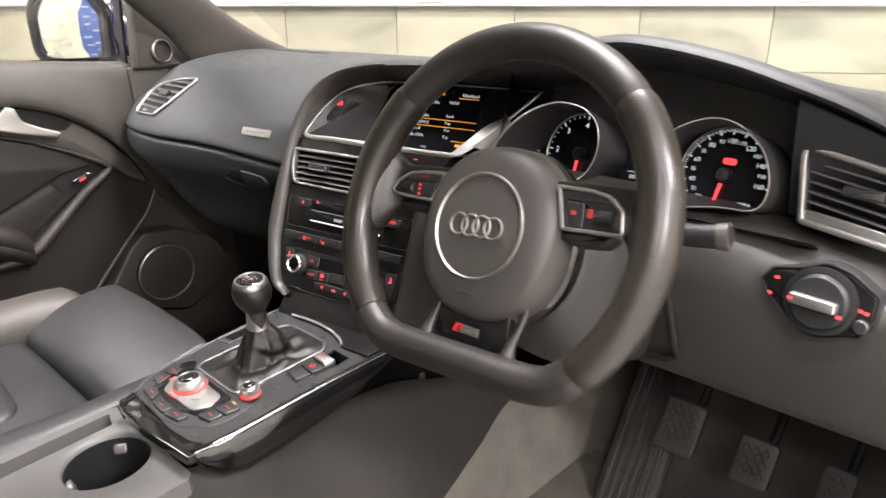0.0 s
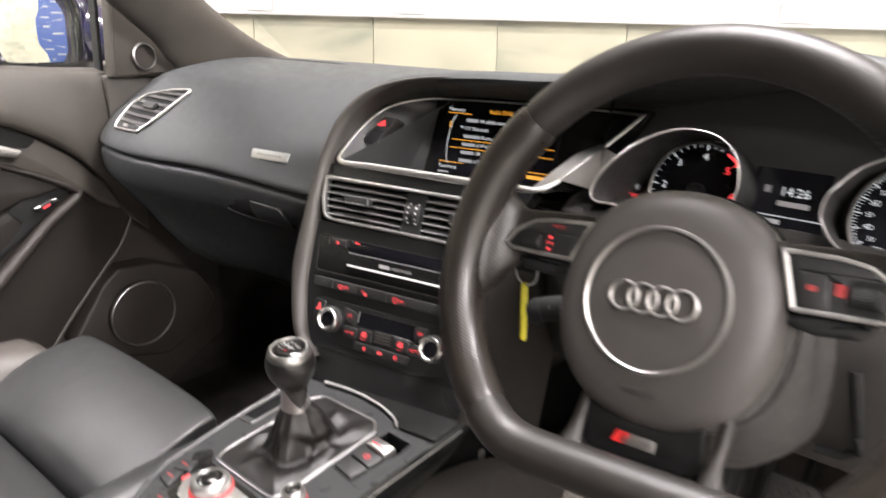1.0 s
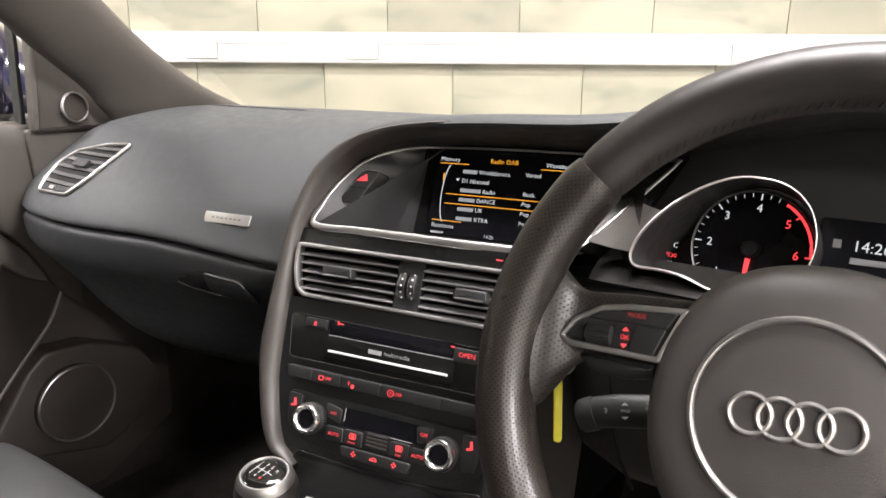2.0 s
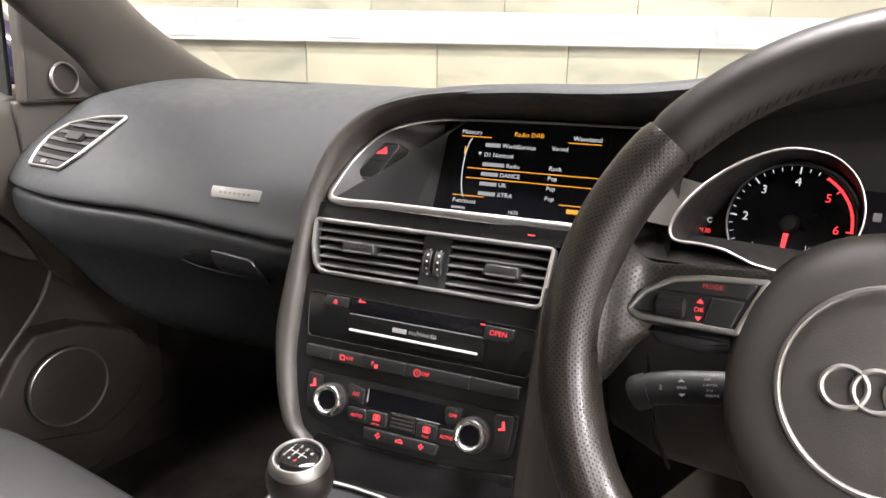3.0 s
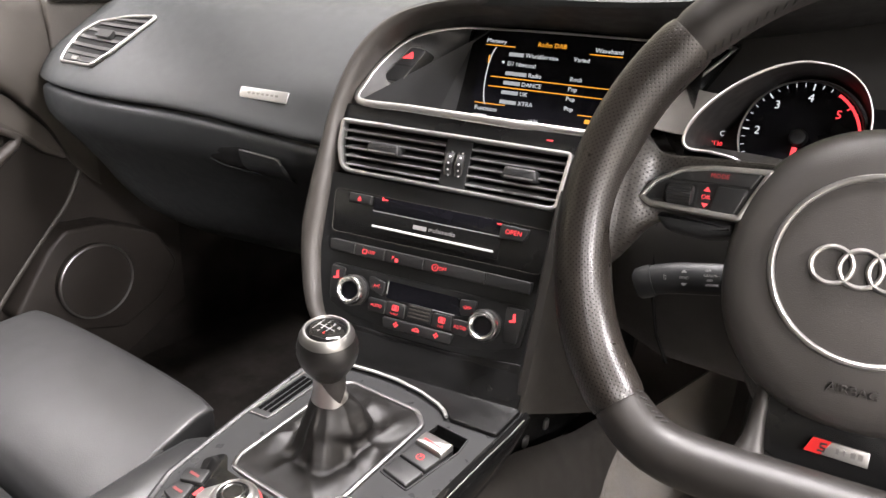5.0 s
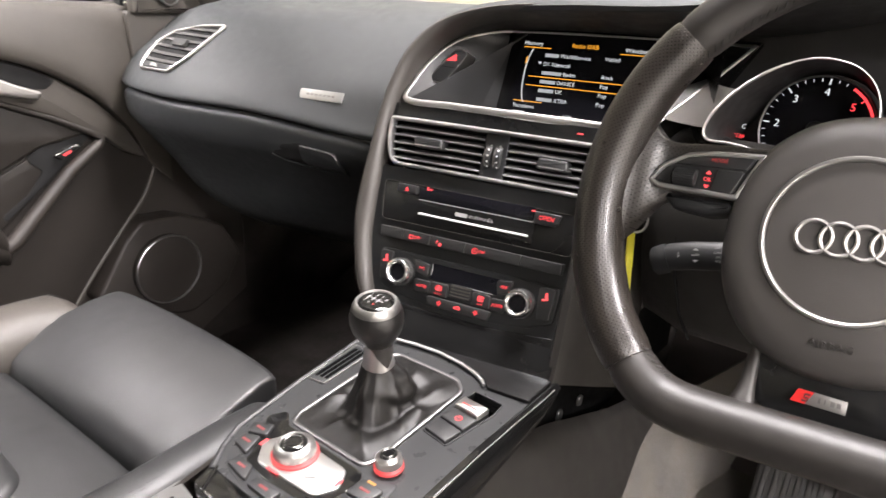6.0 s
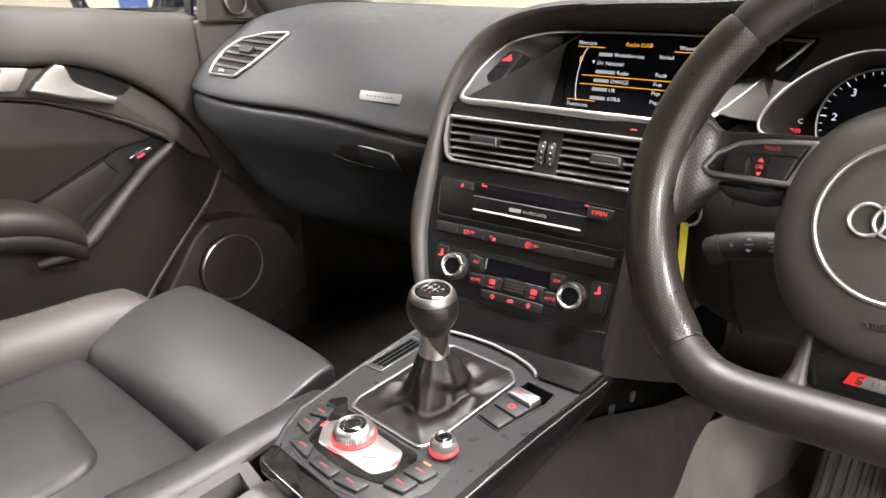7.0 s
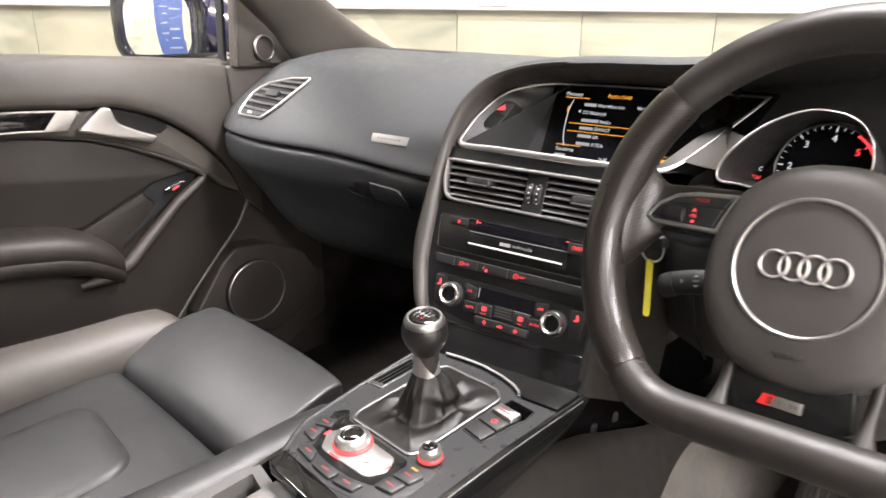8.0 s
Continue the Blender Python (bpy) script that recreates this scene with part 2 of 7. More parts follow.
def part(name, bm, mat, parent, label="", flat=False, sharp=38):
    me = bpy.data.meshes.new(name)
    bmesh.ops.recalc_face_normals(bm, faces=bm.faces)
    bm.to_mesh(me)
    bm.free()
    me.materials.append(mat)
    if not flat:
        me.polygons.foreach_set("use_smooth", [True] * len(me.polygons))
        me.set_sharp_from_angle(angle=radians(sharp))
    ob = new(name, me)
    ob.parent = parent
    return tagged(ob, label) if label else ob


def spline(pts, n=8, closed=False):
    """Catmull-Rom through the points, n steps a span."""
    p = [Vector(q) for q in pts]
    out, k = [], len(p)
    for i in range(k if closed else k - 1):
        a = p[(i - 1) % k] if closed or i > 0 else p[0]
        b, c = p[i], p[(i + 1) % k]
        d = p[(i + 2) % k] if closed or i + 2 < k else p[-1]
        for j in range(n):
            t = j / n
            out.append(0.5 * (2 * b + (c - a) * t + (2 * a - 5 * b + 4 * c - d) * t * t + (3 * b - a - 3 * c + d) * t ** 3))
    if not closed:
        out.append(p[-1])
    return out


def fillet(pts, r, n=4):
    """A polygon with rounded corners; r: one radius or one for each corner."""
    out, k = [], len(pts)
    for i in range(k):
        a, b, c = Vector(pts[i - 1]).to_2d(), Vector(pts[i]).to_2d(), Vector(pts[(i + 1) % k]).to_2d()
        ri = r[i] if isinstance(r, (list, tuple)) else r
        u, v = (a - b).normalized(), (c - b).normalized()
        half = math.acos(max(-1, min(1, u.dot(v)))) / 2
        if ri <= 0 or half > 1.55 or half < 0.02:
            out.append(b)
            continue
        d = min(ri / math.tan(half), (a - b).length * 0.49, (c - b).length * 0.49)
        p, q = b + u * d, b + v * d
        for j in range(n + 1):
            t = j / n
            out.append((1 - t) ** 2 * p + 2 * t * (1 - t) * b + t * t * q)
    return [(q.x, q.y) for q in out]


def rect(x0, y0, x1, y1, r=0.0, n=4):
    return fillet([(x0, y0), (x1, y0), (x1, y1), (x0, y1)], r, n)


def inset(pts, d):
    """The polygon moved inwards by d (any winding)."""
    k = len(pts)
    area = sum(pts[i - 1][0] * pts[i][1] - pts[i][0] * pts[i - 1][1] for i in range(k))
    s = 1 if area > 0 else -1
    out = []
    for i in range(k):
        a, b, c = Vector(pts[i - 1]), Vector(pts[i]), Vector(pts[(i + 1) % k])
        e, f = (b - a), (c - b)
        e, f = (e.normalized() if e.length > 1e-9 else Vector((0, 0))), (f.normalized() if f.length > 1e-9 else Vector((0, 0)))
        m = Vector((-(e.y + f.y), e.x + f.x))
        m = m.normalized() if m.length > 1e-9 else Vector((0, 0))
        cosang = max(0.4, m.dot(Vector((-e.y, e.x)))) if e.length else 1
        q = b + m * (s * d / cosang)
        out.append((q.x, q.y))
    return out


def loft(rings, closed=True, around=False, caps=True, bm=None):
    """Skin over rings of equally many points."""
    bm = bm or bmesh.new()
    vs = [[bm.verts.new(p) for p in ring] for ring in rings]
    k = len(rings[0])
    for i in range(len(rings) if around else len(rings) - 1):
        a, b = vs[i], vs[(i + 1) % len(rings)]
        for j in range(k if closed else k - 1):
            q = (a[j], a[(j + 1) % k], b[(j + 1) % k], b[j])
            bm.faces.new(q)
    if caps and closed and not around:
        bm.faces.new(vs[0][::-1])
        bm.faces.new(vs[-1])
    return bm


def prism(pts, h0, h1, bev=0.0, bm=None, steps=3, taper=0.0):
    """A plate of the given outline from h0 up to h1 with a rounded upper edge."""
    rings = [[(x, y, h0) for x, y in pts]]
    if bev:
        low = inset(pts, taper) if taper else pts
        for j in range(steps + 1):
            a = math.pi / 2 * j / steps
            rings.append([(x, y, h1 - bev * (1 - math.sin(a))) for x, y in inset(low, bev * (1 - math.cos(a)))])
    else:
        rings.append([(x, y, h1) for x, y in (inset(pts, taper) if taper else pts)])
    return loft(rings, bm=bm)


def band(outer, width, h0, h1, bev=0.0015, bm=None):
    """A raised rim along an outline, width wide inwards."""
    rings = []
    for off, h in ((0, h0), (0, h1 - bev), (bev * 0.3, h1 - bev * 0.3), (bev, h1), (width - bev, h1), (width - bev * 0.3, h1 - bev * 0.3), (width, h1 - bev), (width, h0)):
        rings.append([(x, y, h) for x, y in (inset(outer, off) if off else outer)])
    return loft(rings, caps=False, around=True, bm=bm)


def lathe(profile, seg=32, bm=None, m=None, cap=True):
    """Turned body about z from (radius, height) pairs."""
    bm = bm or bmesh.new()
    rings = []
    for r, h in profile:
        ring = [Vector((r * math.cos(2 * math.pi * i / seg), r * math.sin(2 * math.pi * i / seg), h)) for i in range(seg)]
        rings.append([m @ p for p in ring] if m else ring)
    return loft(rings, caps=cap, bm=bm)


def tube(path, r, n=8, closed=False, up=(0, 0, 1), bm=None, uv=False, squash=1.0, radii=None):
    """A round bar along a path; squash: its height along up against its width."""
    p = [Vector(q) for q in path]
    k, up = len(p), Vector(up)
    rings, run = [], [0.0]
    for i in range(k):
        a = p[i - 1] if closed or i else p[0]
        b = p[(i + 1) % k] if closed or i < k - 1 else p[-1]
        t = (b - a).normalized()
        side = t.cross(up)
        side = side.normalized() if side.length > 1e-6 else Vector((1, 0, 0))
        top = side.cross(t).normalized()
        ri = radii[i] if radii else r
        rings.append([p[i] + side * (ri * math.cos(2 * math.pi * j / n)) + top * (ri * squash * math.sin(2 * math.pi * j / n)) for j in range(n)])
        if i:
            run.append(run[-1] + (p[i] - p[i - 1]).length)
    bm = loft(rings, around=closed, bm=bm)
    if uv:
        lay = bm.loops.layers.uv.new("UVMap")
        bm.verts.index_update()
        for f in bm.faces:
            js = [v.index % n for v in f.verts]
            wrap = max(js) - min(js) > n // 2
            for lp in f.loops:
                j, i = lp.vert.index % n, lp.vert.index // n
                j = j + n if wrap and j < n // 2 else j
                lp[lay].uv = (run[i], 2 * math.pi * r * j / n)
    return bm


def box(x0, y0, z0, x1, y1, z1, bm=None, bev=0.0):
    return prism([(x0, y0), (x1, y0), (x1, y1), (x0, y1)], z0, z1, bev, bm)


def lettering(parent, body, x, y, h, size, mat, align="CENTER", name="lettering", turn=0.0, label="", thick=0.0):
    """Built-in font, as a mesh lying in the parent's x-y plane."""
    cu = bpy.data.curves.new(name, "FONT")
    cu.body, cu.size, cu.align_x, cu.align_y, cu.extrude, cu.resolution_u = body, size, align, "CENTER", thick, 2
    tmp = bpy.data.objects.new(name, cu)
    scene.collection.objects.link(tmp)
    dg = bpy.context.evaluated_depsgraph_get()
    me = bpy.data.meshes.new_from_object(tmp.evaluated_get(dg))
    bpy.data.objects.remove(tmp)
    bpy.data.curves.remove(cu)
    me.transform(Matrix.Translation((x, y, h)) @ pose(0, 0, 0, 0, 0, turn))
    me.materials.clear()
    me.materials.append(mat)
    me.name = name
    ob = new(name, me)
    ob.parent = parent
    return tagged(ob, label) if label else ob


def bar(parent, x0, y0, x1, y1, h, mat, name="printed_bar", t=0.0004, r=0.0):
    return part(name, prism(rect(x0, y0, x1, y1, r), h - t, h + t), mat, parent, flat=True)


def facing(x, y, z, yaw, recline):
    """A panel that faces the car's rear, turned to the driver by yaw and leaning back."""
    return pose(x, y, z, 90 - recline, 0, yaw)


def mm(*pts):
    return [tuple(c / 1000 for c in p) for p in pts]

# ---- the showroom ----
WALL_Y = 3.22      # wall with the tiles, ahead of the windscreen
LEFT, RIGHT, BACK, HIGH = -4.2, 4.4, -5.2, 3.0


def room_box(name, x0, y0, z0, x1, y1, z1, mat, label, category):
    ob = thing(name, ROOM, label, category, kind="structure")
    part(name + "_slab", box(x0, y0, z0, x1, y1, z1), mat, ob, flat=True)
    return ob


room_box("ground", LEFT - 0.2, BACK - 0.2, -0.1, RIGHT + 0.2, WALL_Y + 0.2, 0.0, FLOOR_TILE, "pale grey polished showroom floor", "floor")
room_box("ceiling", LEFT - 0.2, BACK - 0.2, HIGH, RIGHT + 0.2, WALL_Y + 0.2, HIGH + 0.1, PLASTER, "plain white showroom ceiling", "ceiling")
wall_front = room_box("wall_front", LEFT, WALL_Y + 0.012, 0, RIGHT, WALL_Y + 0.2, HIGH, GROUT, "showroom wall clad in pale cream stone tiles", "wall")
wall_left = room_box("wall_left", LEFT - 0.2, BACK, 0, LEFT - 0.012, WALL_Y, HIGH, GROUT, "showroom side wall clad in pale stone tiles", "wall")
room_box("wall_right", RIGHT, BACK, 0, RIGHT + 0.2, WALL_Y, HIGH, PLASTER, "plain white painted showroom wall", "wall")
room_box("wall_back", LEFT, BACK - 0.2, 0, RIGHT, BACK, HIGH, PLASTER, "plain white painted showroom wall", "wall")

for lx, ly, _ in LAMPS:
    lamp = thing("ceiling_light", ROOM @ pose(lx, ly, HIGH), "unseen long ceiling light panel, added to light the cabin", "ceiling light", "ceiling lights")
    part("frame", band(rect(-0.64, -0.19, 0.64, 0.19), 0.03, -0.05, 0.0), WHITE_PVC, lamp)
    part("diffuser", box(-0.61, -0.16, -0.012, 0.61, 0.16, -0.004), PANEL_GLOW, lamp, flat=True)

# cable trunking with sockets along the tiled wall
TR_Z, TR_H = 0.936, 0.130
trunk = thing("cable_trunking", ROOM @ pose(0, WALL_Y, TR_Z), "white plastic cable trunking along the tiled wall", "trunking")
part("trunking_body", box(LEFT, -0.055, 0, RIGHT, 0.0, TR_H, bev=0.004), WHITE_PVC, trunk)
part("upper_lid", box(LEFT, -0.059, TR_H * 0.62, RIGHT, -0.054, TR_H - 0.006), WHITE_PVC, trunk)
part("lower_lid", box(LEFT, -0.059, 0.006, RIGHT, -0.054, TR_H * 0.30), WHITE_PVC, trunk)


def wall_socket(x):
    ob = thing("wall_socket", ROOM @ pose(x, WALL_Y - 0.059, TR_Z + TR_H * 0.46, 90, 0, 0), "white double wall socket set in the trunking", "socket", "wall sockets")
    part("face_plate", prism(rect(-0.073, -0.043, 0.073, 0.043, 0.006), 0.0, 0.009, 0.002), WHITE_PVC, ob)
    for s in (-0.036, 0.036):
        part("rocker_switch", prism(rect(s * 0.35 - 0.006, 0.012, s * 0.35 + 0.006, 0.030, 0.001), 0.009, 0.012, 0.001), WHITE_PVC, ob)
        for a, b, w, h in ((0, 0.006, 0.003, 0.008), (-0.011, -0.015, 0.0065, 0.003), (0.011, -0.015, 0.0065, 0.003)):
            part("pin_slot", prism(rect(s + a - w / 2, b - h / 2, s + a + w / 2, b + h / 2), 0.0088, 0.0093), VOID, ob, flat=True)


for sx in (-1.84, -1.14, -0.434, 1.232, 1.94):
    wall_socket(sx)

# pull-up banner on the showroom floor
banner = thing("pull_up_banner", pose(-1.43, -1.70, 0, 0, 0, 168.5), "narrow blue banner with white writing on a foot", "banner")
face_m = pose(0, 0, 0, 90, 0, 0)
part("print", prism(rect(-0.19, 0.05, 0.19, 1.75), 0, 0.004), BANNER_BLUE, banner).matrix_basis = face_m
for row in range(14):
    y = 1.16 - row * 0.05
    part("printed_bar", prism(rect(-0.14 if row % 2 else 0.02, y, -0.01 if row % 2 else 0.10 + 0.02 * ((row * 7) % 3), y + 0.014), 0.004, 0.006), GREY_INK, banner, flat=True).matrix_basis = face_m
part("printed_mark", lathe([(0.001, 0.004), (0.045, 0.004), (0.045, 0.006), (0.001, 0.006)], 24), WHITE_INK, banner, flat=True).matrix_basis = face_m @ Matrix.Translation((0, 1.30, 0))
part("base", box(-0.20, -0.1, 0, 0.20, 0.1, 0.06, bev=0.01), SILVER, banner)

# ---- the car: dashboard ----
def shift(bm, x, y, z):
    bmesh.ops.translate(bm, verts=bm.verts, vec=(-x, -y, -z))
    return bm


def sheet(rows, thick=0.004):
    """A skin through rows of points, given a back side so that it has thickness."""
    bm = loft(rows, closed=False)
    bmesh.ops.recalc_face_normals(bm, faces=bm.faces)
    res = bmesh.ops.extrude_face_region(bm, geom=list(bm.faces))
    vs = [g for g in res["geom"] if isinstance(g, bmesh.types.BMVert)]
    bm.normal_update()
    for v in vs:
        v.co -= v.normal * thick
    return bm


def lerp(table, x):
    """Piecewise linear, eased, through (x, value...) rows."""
    if x <= table[0][0]:
        return table[0][1:]
    for a, b in zip(table, table[1:]):
        if x <= b[0]:
            t = (x - a[0]) / (b[0] - a[0])
            return tuple(p + (q - p) * t for p, q in zip(a[1:], b[1:]))
    return table[-1][1:]


def smooth_curve(table, n=6):
    return [tuple(p) for p in spline([Vector(r) for r in table], n)]


BX, BY, BZ = 0.0, 0.80, 0.60
dash = thing("dashboard", pose(BX, BY, BZ), "dark grey soft-touch car dashboard with a hooded binnacle", "dashboard")

# face line of the passenger side: x, y at mid height
FACE = [(-0.70, 0.635), (-0.66, 0.617), (-0.60, 0.603), (-0.51, 0.598), (-0.40, 0.615), (-0.30, 0.634), (-0.23, 0.645), (-0.17, 0.651), (-0.134, 0.653)]
face_pts = smooth_curve([(x, y, 0) for x, y in FACE], 5)


def crease_z(x):
    """Height of the line between the pad and the glovebox, which falls towards the stack."""
    t = min(1.0, max(0.0, (x + 0.40) / 0.22))
    return 0.7375 - 0.0125 * t * t * (3 - 2 * t) - 0.022 * max(0.0, (x + 0.180) / 0.046) ** 2.2


def pad_column(x, y):
    end = max(0.0, (-0.60 - x) / 0.10)       # the end by the door rounds off
    c = crease_z(x)
    bow = 0.066 * (1 - (x / 0.66) ** 2)
    col = [(x, 0.962 + bow, 0.864), (x, 0.93 + 0.6 * bow, 0.868), (x, 0.86, 0.870 - 0.004 * end), (x, 0.79, 0.866 - 0.010 * end), (x, y + 0.105, 0.852 - 0.016 * end),
           (x, y + 0.075, 0.832 - 0.012 * end), (x, y + 0.040, 0.803 - 0.006 * end), (x, y + 0.012, 0.778), (x, y - 0.006, c + 0.021), (x, y - 0.015, c + 0.007), (x, y - 0.0145, c + 0.001), (x, y - 0.005, c - 0.002)]
    return spline([Vector(k) for k in col], 3)


def pad_point(x, z, lift=0.0):
    """The place on the pad's face at x and height z, lifted off it."""
    y = lerp([(a, b) for a, b, _ in face_pts], x)[0]
    col = pad_column(x, y)
    for p, q in zip(col[9:], col[10:]):
        if q.z <= z <= p.z:
            w = p.lerp(q, (z - p.z) / (q.z - p.z))
            t = (q - p).normalized()
            return w + Vector((0, t.z, -t.y)) * lift
    return col[-1]


rows = [pad_column(x, y) for x, y, _ in face_pts]
part("passenger_pad", shift(sheet(rows), BX, BY, BZ), DASH, dash)

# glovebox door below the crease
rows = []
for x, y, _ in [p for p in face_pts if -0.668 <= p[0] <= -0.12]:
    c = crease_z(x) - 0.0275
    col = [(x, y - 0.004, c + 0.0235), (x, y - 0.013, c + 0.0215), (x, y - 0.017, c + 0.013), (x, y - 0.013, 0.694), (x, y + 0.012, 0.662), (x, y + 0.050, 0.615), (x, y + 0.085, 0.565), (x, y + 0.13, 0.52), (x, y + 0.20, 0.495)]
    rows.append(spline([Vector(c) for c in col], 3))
glovebox = part("glovebox_lid", shift(sheet(rows), BX, BY, BZ), DASH_LOW, dash, "glovebox lid, darker than the pad above")

# hood over the screen and the instruments: x, lip y, lip z
LIP = [(-0.136, 0.634, 0.806), (-0.128, 0.648, 0.834), (-0.107, 0.660, 0.859), (-0.074, 0.670, 0.875), (-0.03, 0.681, 0.884), (0.046, 0.682, 0.890), (0.13, 0.683, 0.893), (0.19, 0.686, 0.899), (0.262, 0.692, 0.912),
       (0.33, 0.695, 0.928), (0.39, 0.695, 0.9265), (0.463, 0.698, 0.914), (0.517, 0.70, 0.899), (0.57, 0.702, 0.882), (0.62, 0.705, 0.858), (0.655, 0.71, 0.825), (0.68, 0.72, 0.78)]
lip = smooth_curve(LIP, 5)
rows, lining = [], []
for i, (x, y, z) in enumerate(lip):
    base = 0.868 - max(0.0, x - 0.4) * 0.02
    fall = lambda k, add=0.0: z + add + (base - z) * (k if z > base else k ** 0.4)
    bow = 0.066 * (1 - (x / 0.66) ** 2) if abs(x) < 0.66 else 0.0
    top = [(x, 0.962 + bow, fall(1.0)), (x, 0.93 + 0.6 * bow, fall(0.82)), (x, 0.87, fall(0.55)), (x, 0.80, fall(0.26, 0.001)), (x, 0.745, fall(0.08, 0.002)), (x, y + 0.020, z + 0.004), (x, y + 0.006, z + 0.002), (x, y, z - 0.003)]
    under = [(x, y + 0.006, z - 0.008), (x, y + 0.05, z - 0.020), (x, 0.785, z - 0.035)]
    rows.append(spline([Vector(c) for c in top], 3) + [Vector(under[0])])
    lining.append([Vector(c) for c in [(x, y + 0.0045, z - 0.0070), (x, y + 0.05, z - 0.021), (x, 0.785, z - 0.037)]])
part("binnacle_hood", shift(sheet(rows), BX, BY, BZ), DASH, dash)
part("hood_lining", shift(loft(lining, closed=False), BX, BY, BZ), LINING, dash, "black underside of the hood")


# ---- centre stack: local x right, y up the panel, z towards the seats ----
stack = thing("centre_stack", facing(-0.0073, 0.6087, 0.685, 9.5, 21), "black centre stack with vents, radio and climate controls", "centre stack")

# soft grey frame that sweeps up the passenger side and over the screen
OUT = spline([Vector((a, b)).to_3d() / 1000 for a, b in ((-76, -131), (-102, -122), (-117, -104), (-129, -72), (-138.5, -30), (-139, 3), (-136.5, 48), (-132.5, 93), (-126, 127), (-113, 159), (-90, 186), (-56, 202), (-11, 212), (60, 218))], 4)
INN = spline([Vector((a, b)).to_3d() / 1000 for a, b in ((-72, -124), (-92, -113), (-101, -97), (-109, -72), (-115, -42), (-117, 10), (-118, 50), (-117.5, 88), (-112, 118), (-101, 152), (-81, 178), (-54, 195.5), (-11, 206.5), (60, 214))], 4)
rows = []
for o, i in zip(OUT, INN):
    w = i - o
    rows.append([(*(o - w * 0.10).to_2d(), -0.055), (*o.to_2d(), -0.02), (*o.to_2d(), -0.004), (*(o + w * 0.06).to_2d(), 0.001), (*(o + w * 0.2).to_2d(), 0.0045), (*(o + w * 0.45).to_2d(), 0.006), (*(o + w * 0.7).to_2d(), 0.0045), (*(o + w * 0.9).to_2d(), 0.0005), (*i.to_2d(), -0.004), (*(i + w * 0.02).to_2d(), -0.03)])
part("frame_trim", loft(rows, closed=False), TRIM_GREY, stack, "dark grey curved frame", sharp=60)

# driver's flank of the stack
rows = []
for v in (-0.150, -0.10, -0.06, -0.02, 0.02, 0.05):
    rows.append([(0.114, v, -0.012), (0.1145, v, -0.002), (0.117, v, 0.002), (0.124, v, 0.002), (0.128, v, -0.003), (0.133, v, -0.016), (0.146, v - 0.002, -0.05), (0.17, v - 0.004, -0.11)])
part("driver_flank", loft(rows, closed=False), TUNNEL_GREY, stack, "dark grey side panel")

# satin black plates behind the modules
part("lower_fascia", prism(fillet(mm((-76, -129), (-93, -113), (-102, -96), (-109, -72), (-115.5, -42), (-117.5, 10), (-118, 31), (122, 31), (118, -25), (116, -64), (119, -130)), 0.004), -0.03, -0.006), BLACK, stack)
part("gloss_strip", prism(mm((-118, 85), (-117.5, 101), (150, 101), (140, 85)), -0.03, -0.005, 0.001), GLOSS_DIM, stack, "gloss black strip")
part("strip_light", prism(rect(0.094, 0.0925, 0.100, 0.0937), -0.005, -0.0045), RED, stack, flat=True)

# air vents
vent_out = fillet(mm((-116, 85.5), (-115, 58), (-107, 32.5), (117.5, 31), (122, 85)), [0.006, 0.04, 0.018, 0.010, 0.006], 8)
vent_in = inset(vent_out, 0.003)
vent = part("air_vent", loft([[(x, y, h) for x, y in vent_in] for h in (-0.004, -0.034)], caps=False), VOID, stack, "twin black air vents in a chrome rim")
part("vent_back", prism(inset(vent_out, -0.004), -0.040, -0.034), VOID, vent, flat=True)
part("vent_rim", band(vent_out, 0.0040, -0.008, 0.0022, 0.0018), BRIGHT, vent, "bright chrome rim")
slat_sec = mm((0, -6), (0.8, -6.6), (1.6, -6), (1.9, 7), (1.2, 8.2), (0.3, 8.2), (-0.3, 7))


def slat(x0, x1, v, parent):
    tilt = radians(-20)
    rings = []
    for x in (x0, x1):
        rings.append([(x, v + a * math.cos(tilt) + b * math.sin(tilt), -0.0115 + b * math.cos(tilt) - a * math.sin(tilt)) for a, b in slat_sec])
    blade = part("slat", loft(rings), SLAT, parent, flat=True)
    # pale bar puts the highlight on the blade's front edge
    a, b = slat_sec[4]
    at = (v + 0.0004 + a * math.cos(tilt) + b * math.sin(tilt), -0.0112 + b * math.cos(tilt) - a * math.sin(tilt))
    part("slat_edge", tube([(x0, *at), (x1, *at)], 0.00075, 6), SLAT_GLINT, blade)
    return blade


for k, v in enumerate((0.0755, 0.0673, 0.0590, 0.0508, 0.0425, 0.0350)):
    slat(-0.1125 + (0.0825 - v) * 0.20, -0.001, v, vent)
    slat(0.0265, 0.119 - (0.08 - v) * 0.07, v, vent)
part("divider", prism(rect(-0.0005, 0.032, 0.0262, 0.084), -0.034, -0.0035, 0.001), BLACK, vent)
